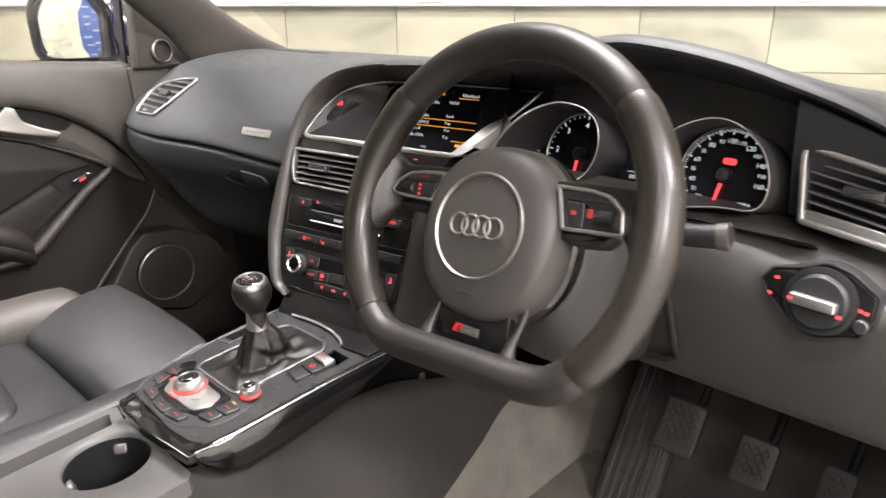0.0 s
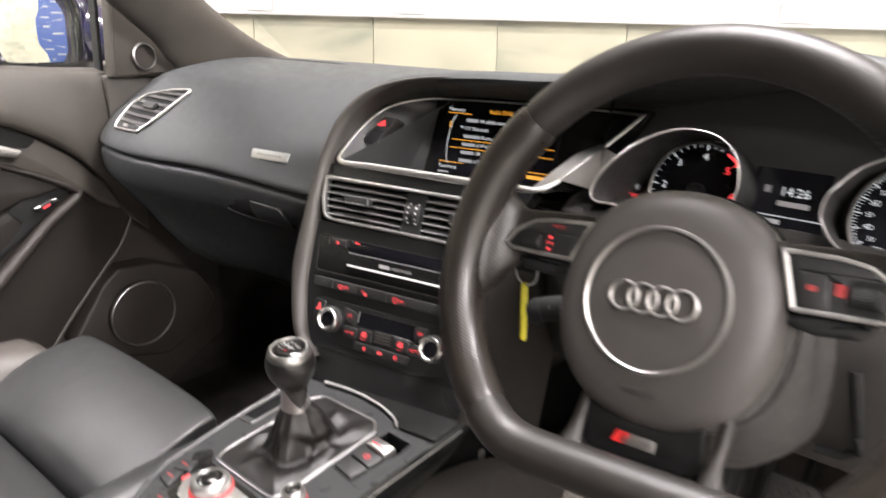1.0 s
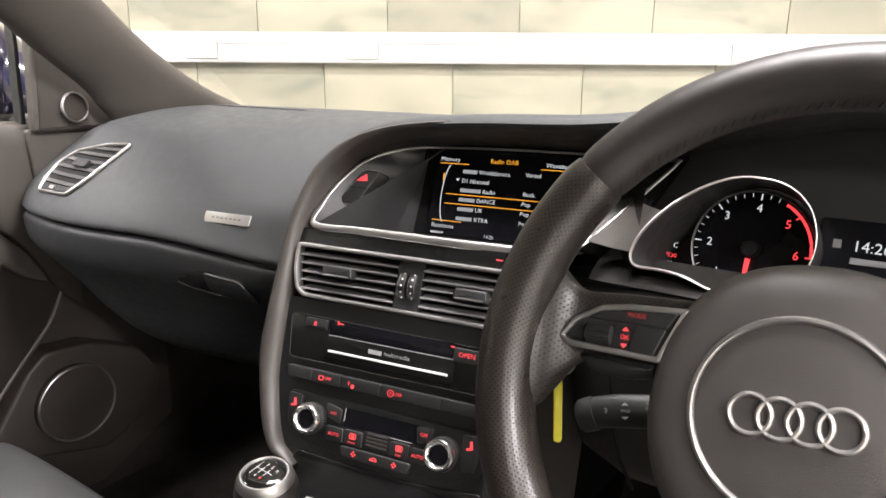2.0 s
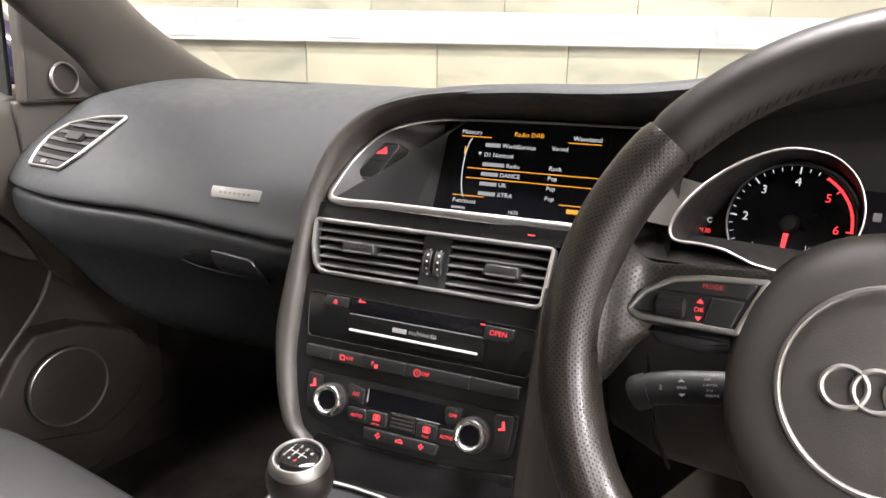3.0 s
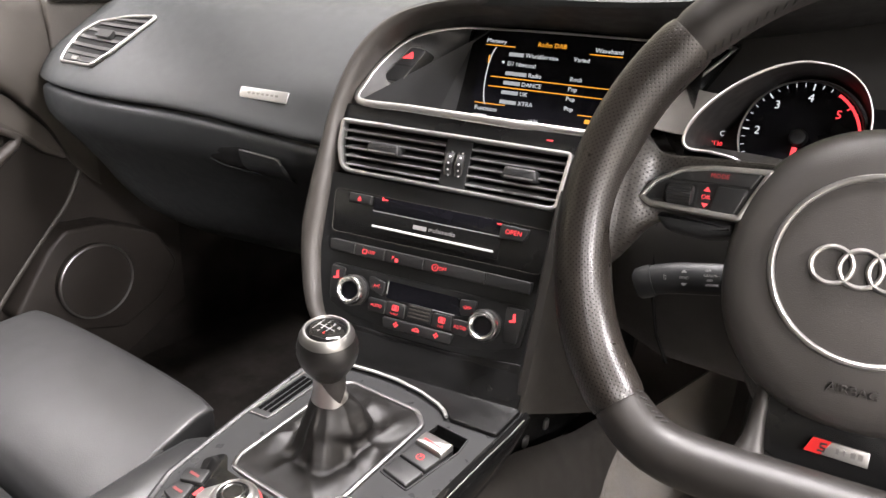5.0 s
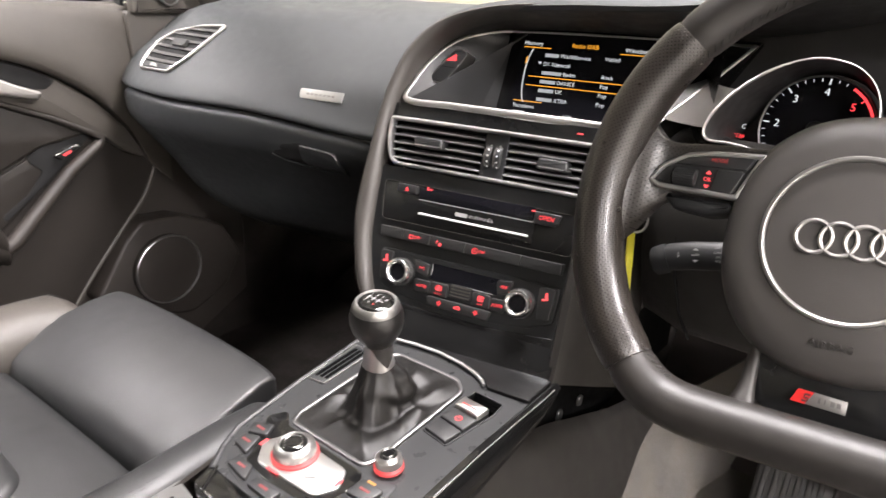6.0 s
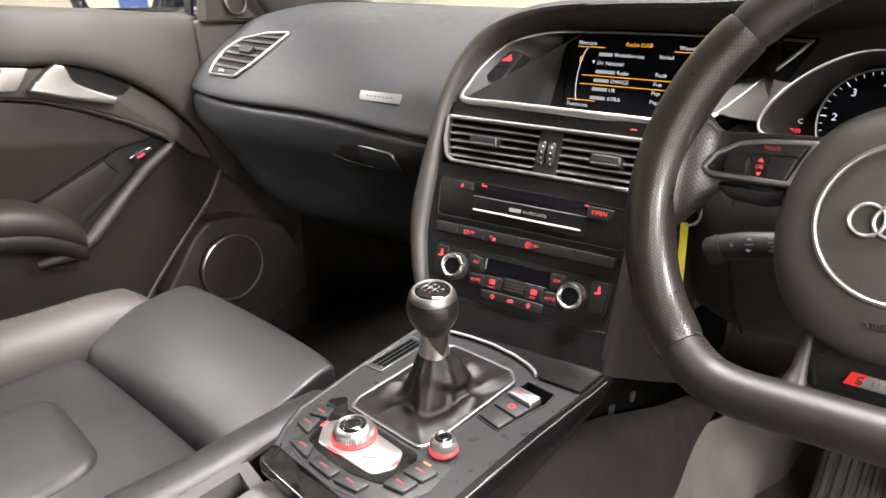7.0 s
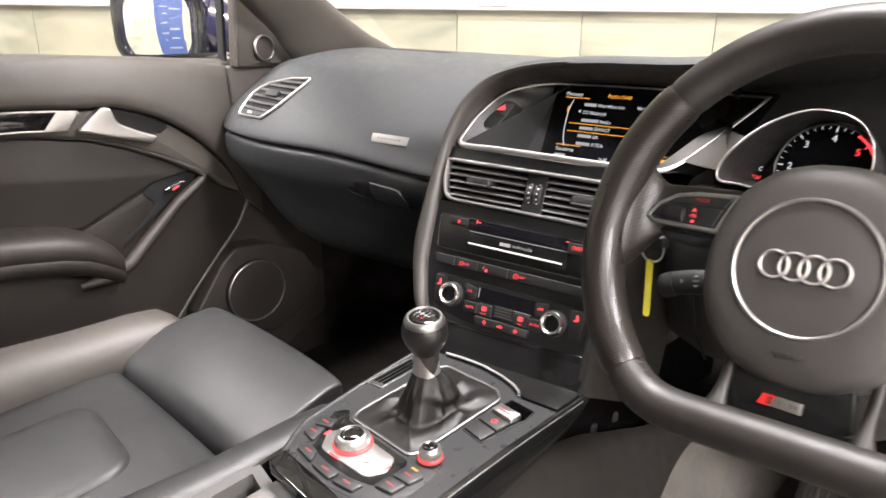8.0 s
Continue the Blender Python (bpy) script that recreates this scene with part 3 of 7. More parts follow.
for x in (0.0075, 0.0180):
    w = part("thumbwheel", lathe([(0.0135, -0.0031), (0.0142, -0.0025), (0.0142, 0.0025), (0.0135, 0.0031)], 28, m=Matrix.Translation((x, 0.058, -0.0125)) @ pose(0, 0, 0, 0, 90, 0)), KEYCAP, vent)
    part("wheel_edge", tube([(x - 0.0036, 0.058 + 0.0143 * math.sin(a), -0.0125 + 0.0143 * math.cos(a)) for a in [radians(q) for q in range(-66, 67, 12)]], 0.0005, 6, up=(1, 0, 0)), TRIM_GREY, w)
    for a in (-50, -25, 0, 25, 50):
        a = radians(a)
        part("tick", lathe([(0.0001, 0), (0.0009, 0), (0.0009, 0.0006), (0.0001, 0.0006)], 8, m=Matrix.Translation((x, 0.058 + 0.0141 * math.sin(a), -0.0125 + 0.0141 * math.cos(a))) @ pose(0, 0, 0, -math.degrees(a), 0, 0)), WHITE_INK, w, flat=True)
for x0, x1, v in ((-0.0795, -0.0440, 0.0610), (0.0615, 0.0950, 0.0585)):
    tab = part("vent_tab", prism(fillet([(x0, v - 0.0055), (x1, v - 0.0055), (x1 - 0.002, v + 0.005), (x0 + 0.002, v + 0.005)], 0.002), -0.012, 0.006, 0.002), KEYCAP, vent, "black sliding vent tab")
    part("tab_line", prism(rect(x0 + 0.003, v - 0.0046, x1 - 0.003, v - 0.0032, 0.0003), 0.0052, 0.0064), BRIGHT, tab)

# recessed screen under the hood
BEZEL = [(-103.6, 105, -4, 3.3), (-50, 104, -4, 3.6), (0, 103.5, -4, 3.8), (60, 103, -5, 4.0), (124, 103.5, -9, 4.2), (148, 107, -15, 3.2), (166, 121, -24, 2.6), (184, 143, -33, 2.3), (203, 168, -44, 1.8), (229, 202, -55, 1.5), (222, 206.5, -62, 1.4), (150, 210, -72, 1.2), (60, 210, -74, 1.2),
         (-5, 208.5, -74, 1.2), (-37, 204, -65, 1.4), (-66, 192, -50, 1.8), (-82, 176, -35, 2.0), (-97.5, 152, -25, 2.1), (-105.5, 128, -15, 2.3)]
dense = spline([Vector((a, b, c, d)) for a, b, c, d in BEZEL], 5, closed=True)
bez = [Vector((p[0], p[1], p[2])) / 1000 for p in dense]
part("screen_bezel", tube(bez, 0.003, 10, closed=True, squash=0.30, radii=[p[3] / 1000 for p in dense]), SILVER, stack, "satin silver screen surround", sharp=60)
ledge = []
for a, b, c, w in spline([Vector(q) for q in ((124, 104, -10, 0.5), (140, 105, -13, 3.5), (150, 108.5, -16, 9), (166, 121, -24, 14.5), (184, 143, -33, 15), (196, 159, -40, 9), (206, 172, -45.5, 2.5))], 4):
    ledge.append([((a - 0.775 * w * k) / 1000, (b + 0.634 * w * k) / 1000, (c - 1.0 - 5 * k) / 1000) for k in (0, 0.25, 0.5, 0.75, 1)])
part("bezel_ledge", sheet(ledge, 0.0015), SILVER, stack, "satin silver ledge beside the screen", sharp=60)
cheek = []
for a, b in (((166, 121, -25), (210, 113, -2)), ((175, 132, -30), (213, 122, -1)), ((184, 143, -34.5), (218, 131, 1)), ((193, 155, -40), (224.5, 139.5, 3)), ((200, 164, -43.5), (232, 147.5, 5))):
    a, b = Vector(a) / 1000, Vector(b) / 1000
    cheek.append([tuple(a.lerp(b, k) + Vector((0, 0, -0.005 * math.sin(math.pi * k)))) for k in (0.03, 0.25, 0.5, 0.75, 1)])
part("side_panel", sheet(cheek, 0.0015), CHEEK_GREY, stack, "warm grey panel between screen and gauges", sharp=60)
part("screen_housing", prism(mm((-120, 108), (-40, 216), (235, 216), (170, 104)), -0.110, -0.0795), GLOSS_DIM, stack, "gloss black screen housing", flat=True)
left = [p for p, d in zip(bez, dense) if p.x < -0.004 and p.y > 0.1035]
left = [p for p in left if not (p.y < 0.106 and p.x > -0.1)] 
rows = []
for p in left:
    rows.append([(p.x + (-0.031 - p.x) * s, p.y, p.z - 0.001 + (-0.079 - p.z) * (s ** 1.15)) for s in (0, 0.2, 0.4, 0.6, 0.8, 1.0)])
part("hazard_panel", loft(rows, closed=False), HAZARD, stack, "dark satin panel with the hazard switch", sharp=85)
rows = [[(x, 0.1035, -0.005), (x + 0.002, 0.112, -0.04), (x + 0.004, 0.1165, -0.080)] for x in (-0.104, 0.0, 0.1, 0.16)]
part("screen_shelf", loft(rows, closed=False), BLACK, stack)
rows = []
for v, s0 in ((0.1125, 0.36), (0.1160, 0.34), (0.130, 0.40), (0.145, 0.47), (0.160, 0.58), (0.175, 0.72), (0.188, 0.88)):
    edge = min(left, key=lambda q: abs(q.y - v))
    rows.append([(edge.x + (-0.031 - edge.x) * k, v, edge.z + 0.0004 + (-0.079 - edge.z) * (k ** 1.15)) for k in [s0 + (0.97 - s0) * j / 4 for j in range(5)]])
part("dark_pane", loft(rows, closed=False), GLOSS_DIM, stack, "dark glossy pane beside the screen", sharp=85)
hazard = part("hazard_switch", prism(fillet(mm((-98, 133.5), (-75, 133), (-51.5, 168.5), (-70, 168.5)), 0.005, 6), -0.050, -0.0275, 0.0015), HAZARD, stack, "black hazard light switch")
part("switch_rim", band(fillet(mm((-99, 132.5), (-74.5, 132), (-50.3, 169.5), (-70.6, 169.5)), 0.005, 6), 0.0010, -0.050, -0.0278, 0.0004), SATIN_GREY, hazard)
part("switch_split", prism(mm((-86, 150.2), (-64, 149.2), (-63.5, 150.0), (-85.5, 151)), -0.0278, -0.0272), VOID, hazard, flat=True)
part("warning_triangle", prism(fillet(mm((-78, 157), (-65, 157.5), (-66.5, 165)), 0.0006), -0.0278, -0.0270), RED, hazard, "red triangle", flat=True)

screen = part("screen", prism(rect(-0.0135, 0.117, 0.1365, 0.2075, 0.001), -0.0795, -0.0748), SCREEN, stack, "colour screen showing a radio station list", flat=True)
SH = -0.0744


def words(body, x, y, size, mat, align="LEFT", name="screen_text"):
    return lettering(screen, body, x, y, SH, size, mat, align, name)


def line(x0, y0, x1, y1, mat, name="screen_line"):
    bm = tube([(x0, y0, SH), (x1, y1, SH)], 0.00045, 4, squash=0.3)
    return part(name, bm, mat, screen, flat=True)


words("Memory", -0.0095, 0.1965, 0.0064, WHITE)
words("Radio DAB", 0.0607, 0.1970, 0.0066, ORANGE, "CENTER")
words("Waveband", 0.1320, 0.1965, 0.0064, WHITE, "RIGHT")
line(-0.0095, 0.1922, 0.0225, 0.1922, ORANGE)
line(0.1000, 0.1922, 0.1320, 0.1922, ORANGE)
for row, (tail, kind, skip) in enumerate((("WorldService", "Varied", 0.0155), ("D1 National", "", 0), ("Radio", "Rock", 0.0225), ("DANCE", "Pop", 0.0175), ("UK", "Pop", 0.0175), ("XTRA", "Pop", 0.0175))):
    y = 0.1845 - row * 0.0098
    if skip:
        bar(screen, 0.0175, y - 0.0017, 0.0175 + skip, y + 0.0019, SH, WHITE_DIM, "screen_bar")
    words(tail, 0.0175 + (skip + 0.002 if skip else 0), y, 0.0061, WHITE)
    if kind:
        words(kind, 0.0850, y + 0.001, 0.0061, WHITE)
words("\u25BC", 0.0110, 0.1752, 0.004, WHITE)
line(0.0020, 0.1602, 0.1350, 0.1602, ORANGE)
line(0.0020, 0.1503, 0.1350, 0.1503, ORANGE)
part("screen_arc", tube([(0.0045 - 0.0075 * math.cos(a), 0.1605 + 0.031 * math.sin(a), SH) for a in [radians(q) for q in range(-75, 76, 10)]], 0.0005, 4, squash=0.3), WHITE, screen, flat=True)
bar(screen, -0.0040, 0.1740, -0.0028, 0.1815, SH, ORANGE, "screen_bar")
words("Functions", -0.0085, 0.1265, 0.0064, WHITE)
line(-0.0095, 0.1320, 0.0240, 0.1320, ORANGE)
line(0.1000, 0.1320, 0.1330, 0.1320, ORANGE)
bar(screen, 0.1080, 0.1245, 0.1320, 0.1285, SH, ORANGE, "screen_bar")
bar(screen, -0.0085, 0.1182, 0.0060, 0.1206, SH, GREY_INK, "screen_bar")
words("14:26", 0.0560, 0.1197, 0.0050, WHITE, "CENTER")

# radio
radio = part("radio", prism(fillet(mm((-109.5, 16), (-104, -27.5), (114.5, -27), (117, 14)), 0.006), -0.006, -0.0022, 0.001), GLOSS_DIM, stack, "gloss black radio with a disc slot")
# lighter rim stands for the thin highlight round the radio's outline
part("radio_border", band(fillet(mm((-109.5, 16), (-104, -27.5), (114.5, -27), (117, 14)), 0.006), 0.0006, -0.004, -0.0017, 0.0002), TRIM_GREY, radio)
part("disc_slot", prism(rect(-0.0625, 0.0005, 0.0690, 0.0145, 0.001), -0.003, -0.0016, 0.0003), SCREEN, radio)
part("slot_edge", prism(rect(-0.0620, -0.0003, 0.0700, 0.0004), -0.003, -0.0012), GREY_INK, radio, flat=True)
part("disc_flap", prism(rect(-0.0615, -0.0215, 0.0720, -0.0005, 0.001), -0.003, -0.0008, 0.0006), GLOSS_DIM, radio)
# chrome bar drawn in white, its bright reflection put into the colour
part("silver_line", prism(rect(-0.0595, -0.0158, 0.0670, -0.0136, 0.0008), -0.001, 0.0004, 0.0004), WHITE_INK, radio)
bar(radio, -0.0160, -0.0095, -0.0020, -0.0055, -0.0006, GREY_INK)
lettering(radio, "multimedia", 0.0000, -0.0072, -0.0006, 0.0062, GREY_INK, "LEFT")
key = part("open_button", prism(fillet(mm((70, 11.5), (97.5, 11), (96, 3), (92, -1), (70.5, -1)), 0.0015), -0.004, 0.002, 0.001), KEYCAP, radio)
lettering(key, "OPEN", 0.0835, 0.0055, 0.0023, 0.0062, RED)
key = part("eject_button", prism(rect(-0.0895, 0.0045, -0.0648, 0.0138, 0.0015), -0.004, 0.0015, 0.001), KEYCAP, radio)
part("eject_mark", prism(mm((-79.5, 8.2), (-75.5, 8.2), (-77.5, 11.2)), 0.0015, 0.0018), RED, key, flat=True)
part("eject_bar", prism(rect(-0.0795, 0.0066, -0.0755, 0.0074), 0.0015, 0.0018), RED, key, flat=True)
for a, b, w in ((-0.054, 0.0118, 0.006), (0.0655, 0.0105, 0.004)):
    part("slot_light", prism(rect(a, b, a + w, b + 0.0013), -0.0016, -0.0012), RED, radio, flat=True)
part("slot_light", prism(rect(-0.0545, 0.0112, -0.0530, 0.0148), -0.0016, -0.0012), RED, radio, flat=True)

# row of five keys
edges = (-100.5, -71, -38, 4, 66, 109.5)
for i in range(5):
    a, b = edges[i] / 1000 + 0.0003, edges[i + 1] / 1000 - 0.0003
    skew0 = 0.0 if i else 0.002
    k = part("key", prism(fillet([(a, -0.0345), (a + skew0, -0.0455), (b, -0.0455), (b, -0.0345)], 0.0012), -0.008, 0.0030, 0.0007), KEYCAP, stack, "black key with red writing" if i in (1, 2, 3) else "")
    # metal strip draws the light caught by the key's upper edge
    part("key_edge", prism(rect(a + 0.001, -0.0351, b - 0.001, -0.0347), 0.0018, 0.0028), FRAME_METAL, k, flat=True)
    if i == 1:
        lettering(k, "OFF", -0.0560, -0.0405, 0.0033, 0.0044, RED, "LEFT")
        part("symbol", band(rect(-0.0625, -0.0430, -0.0572, -0.0385, 0.001), 0.0008, 0.0029, 0.0033, 0.0001), RED, k, flat=True)
    if i == 2:
        lettering(k, "P", -0.0285, -0.0405, 0.0033, 0.0052, RED)
        part("symbol", prism(rect(-0.0262, -0.0440, -0.0228, -0.0405, 0.0008), 0.0029, 0.0033), RED, k, flat=True)
    if i == 3:
        lettering(k, "OFF", 0.0200, -0.0405, 0.0033, 0.0044, RED, "LEFT")
        lettering(k, "A", 0.0160, -0.0405, 0.0033, 0.0040, RED)
        part("symbol", lathe([(0.0027, 0), (0.0033, 0), (0.0033, 0.0003), (0.0027, 0.0003)], 20, m=Matrix.Translation((0.0160, -0.0405, 0.0031)), cap=False), RED, k, flat=True)

# climate controls
climate = part("climate_panel", prism(fillet(mm((-97, -58), (-91, -97), (-68, -104), (-30, -109), (46, -109), (85, -104), (110, -94), (112, -58)), 0.006), -0.007, -0.0035, 0.001), BLACK, stack, "black climate control panel")
part("climate_display", prism(rect(-0.0305, -0.0800, 0.0485, -0.0635, 0.001), -0.004, -0.0029), SCREEN, climate)
part("display_edge", prism(rect(-0.0310, -0.0760, -0.0298, -0.0640), -0.004, -0.0024), GREY_INK, climate, flat=True)
part("display_edge", prism(rect(0.0120, -0.0806, 0.0420, -0.0799), -0.004, -0.0024), GREY_INK, climate, flat=True)
CLIM = (("seat_key", ((-95, -60), (-79, -61), (-80.5, -92), (-91.5, -91)), None), ("ac_key", ((-52, -62), (-33, -66), (-33, -80), (-48, -75)), "A/C"), ("auto_key", ((-49, -83), (-28.5, -83), (-28, -96), (-46, -96)), "AUTO"), ("front_key", ((-28, -82), (-7, -82), (-7, -96), (-27.5, -96)), "FRONT"),
        ("rear_key", ((21, -82), (42, -82), (42, -96), (22, -96)), "REAR"), ("auto_key", ((42.5, -83), (60, -83), (58, -97), (42.5, -96)), "AUTO"), ("off_key", ((45, -64), (63, -62), (60, -76), (48, -79)), "OFF"), ("seat_key", ((90, -61), (108, -60), (106, -92), (93, -93)), None))
for nm, poly, txt in CLIM:
    k = part(nm, prism(fillet(mm(*poly), 0.003), -0.005, -0.0005, 0.001), KEYCAP, climate)
    cx, cy = sum(p[0] for p in poly) / 4000, sum(p[1] for p in poly) / 4000
    if txt:
        small = txt in ("FRONT", "REAR")
        lettering(k, txt, cx, cy - (0.0042 if small else 0), -0.0002, 0.0025 if small else 0.0044, RED)
        if small:
            part("symbol", band(rect(cx - 0.0035, cy - 0.001, cx + 0.0035, cy + 0.0045, 0.0015), 0.0007, -0.0005, -0.0001, 0.0001), RED, k, flat=True)
            part("symbol", prism(rect(cx - 0.0016, cy - 0.0006, cx + 0.0016, cy + 0.0036, 0.0004), -0.0005, -0.0001), RED, k, flat=True)
    else:
        s = 1
        part("symbol", prism(fillet(mm(*[(cx * 1000 + s * a, cy * 1000 + b + 6) for a, b in ((-1.5, 4.5), (0.5, 5.5), (2.2, -2), (-3.5, -3.4), (-4.2, -1.6), (-0.9, -0.8))]), 0.0005), -0.0005, -0.0001), RED, k, flat=True)
part("vent_grille", prism(rect(-0.0055, -0.0940, 0.0200, -0.0795, 0.001), -0.005, -0.0022, 0.0006), BLACK, climate)
for i in range(4):
    part("grille_slot", prism(rect(-0.0035, -0.0922 + i * 0.0034, 0.0182, -0.0908 + i * 0.0034), -0.003, -0.0015), TRIM_GREY, climate, flat=True)
k = part("air_key", prism(fillet(mm((-30, -97.5), (46, -97.5), (43, -107.5), (-26, -107.5)), 0.003), -0.005, 0.0003, 0.001), KEYCAP, climate)
for cx in (-0.0135, 0.0080, 0.0290):
    if cx == 0.0080:
        part("symbol", tube([(cx + 0.0036 * a, -0.1035 + b * 0.001, 0.0006) for a, b in ((-1, 0), (-0.8, 1.2), (-0.35, 1.5), (0, 2.6), (0.55, 2.3), (0.75, 1.2), (1, 0.8), (1, 0))], 0.0005, 4, closed=True, squash=0.4), RED, k, flat=True)
    else:
        for a in range(4):
            part("symbol", prism(rect(cx - 0.0005 + 0.0017 * math.cos(a * 1.57), -0.1025 + 0.0017 * math.sin(a * 1.57) - 0.0009, cx + 0.0009 + 0.0017 * math.cos(a * 1.57), -0.1025 + 0.0017 * math.sin(a * 1.57) + 0.0009, 0.0003), 0.0003, 0.0006), RED, k, flat=True)
for cx, cy in ((-0.0645, -0.0800), (0.0747, -0.0815)):
    at = Matrix.Translation((cx, cy, 0))
    knob = part("temperature_knob", lathe([(0.0150, -0.0045), (0.0150, -0.001), (0.0143, 0.000), (0.0143, 0.0085), (0.0135, 0.0105), (0.0118, 0.0118), (0.0095, 0.0112), (0.0088, 0.0098)], 40, m=at, cap=False), KEYCAP, climate, "knurled temperature knob")
    part("knob_face", lathe([(0.0089, 0.0096), (0.0080, 0.0099), (0.005, 0.0094), (0.0002, 0.0092)], 28, m=at), SCREEN, knob)
    part("chrome_ring", lathe([(0.0145, 0.0086), (0.0141, 0.0110), (0.0130, 0.0126), (0.0112, 0.0129), (0.0096, 0.0118), (0.0088, 0.0096)], 40, m=at, cap=False), CHROME, knob)
    bm = bmesh.new()
    for i in range(48):
        a = 2 * math.pi * i / 48
        tube([(cx + 0.0144 * math.cos(a), cy + 0.0144 * math.sin(a), 0.001), (cx + 0.0144 * math.cos(a), cy + 0.0144 * math.sin(a), 0.0082)], 0.0005, 4, up=(1, 0, 0), bm=bm)
    part("knurling", bm, SILVER, knob)
part("ashtray_lid", prism(fillet(mm((-84, -126), (-76, -112), (-30, -114), (46, -114), (95, -110), (114, -108), (116, -127)), 0.005), -0.007, -0.003, 0.0015), GLOSS_DIM, stack, "gloss black lower lid")

# ---- steering wheel: local x right, y up, z towards the driver; turned a little to the left ----
wheel = thing("steering_wheel", facing(0.3560, 0.4801, 0.7868, 0, 22) @ pose(0, 0, 0, 0, 0, 4.2), "black leather flat-bottomed sports steering wheel", "steering wheel")
R_RIM, FLAT = 0.1580, -0.1262


def rim_point(a):
    x, y = R_RIM * math.cos(a), R_RIM * math.sin(a)
    if y < FLAT:
        x, y = FLAT / math.tan(a) if abs(math.tan(a)) > 1e-6 else x, FLAT
    return Vector((x, y, 0))


ring = [rim_point(2 * math.pi * i / 360) for i in range(360)]
for _ in range(60):     # round the two lower corners
    soft = [(ring[i - 1] + ring[i] * 2 + ring[(i + 1) % 360]) / 4 for i in range(360)]
    ring = [s if ring[i].y < -0.085 else ring[i] for i, s in enumerate(soft)]


def rim_arc(a0, a1, r, name, mat, uv=False, label=""):
    pts = [ring[a % 360] for a in range(a0, a1 + 1, 2)]
    k = len(pts)
    radii = [r * (0.93 if i in (0, k - 1) else 0.99 if i in (1, k - 2) else 1.0) for i in range(k)]
    return part(name, tube(pts, r, 28, uv=uv, squash=1.10, radii=radii), mat, wheel, label, sharp=60)


rim_arc(42, 138, 0.0160, "rim_top", WHEEL_LEATHER, label="smooth black leather rim")
rim_arc(138, 222, 0.0170, "rim_grip", GRIP_LEATHER, True, "punched leather hand grip")
rim_arc(-42, 42, 0.0170, "rim_grip", GRIP_LEATHER, True, "punched leather hand grip")
rim_arc(222, 318, 0.0160, "rim_bottom", WHEEL_LEATHER, label="smooth black leather rim")
# cross stitching along the inner side of the rim, with the groove that it closes
bm = bmesh.new()
for a in range(0, 720):
    a = a / 2
    if 163 < a < 197 or a > 343 or a < 17 or 232 < a < 308 or int(a * 2) % 4:
        continue
    i = int(a)
    c = ring[i].lerp(ring[(i + 1) % 360], a - i)
    t = (ring[(i + 1) % 360] - ring[i - 1]).normalized()
    inn = Vector((-t.y, t.x, 0))
    p = c + inn * 0.0152 + Vector((0, 0, 0.0058))
    tube([p - t * 0.0014 - inn * 0.0008 + Vector((0, 0, 0.0018)), p + t * 0.0002 + inn * 0.0005, p + t * 0.0014 + inn * 0.0008 - Vector((0, 0, 0.0024))], 0.00045, 5, bm=bm)
tagged(part("stitching", bm, THREAD, wheel), kind="stuff")

# side spokes with their switch pads
# station, upper edge, lower edge, mid height, half thickness (mm)
SPOKE = ((-44, 43.5, 5, -22, 7.0), (-80, 44, 5, -22, 7.2), (-105, 43.5, 5.5, -22, 7.5), (-115, 43, 4.5, -22, 8), (-122, 43, 2, -21.5, 8.5), (-128, 45, -4, -20, 9), (-134, 51, -15, -15.5, 10), (-140, 59, -26, -8.5, 12), (-148, 67, -34, -3, 13))
PAD = ((-132.5, 15), (-124, 27), (-109, 35.5), (-92, 38), (-60, 39), (-73, 8.5), (-125, 10.5))
PAD_DEEP = ((-128, 6), (-124, 25), (-109, 35.5), (-92, 38.5), (-60, 39.5), (-71, 2), (-124, 3))
SINK = Matrix.Translation((-0.0050, -0.0005, -0.0085))      # the hub and its pads lie behind the plane of the rim
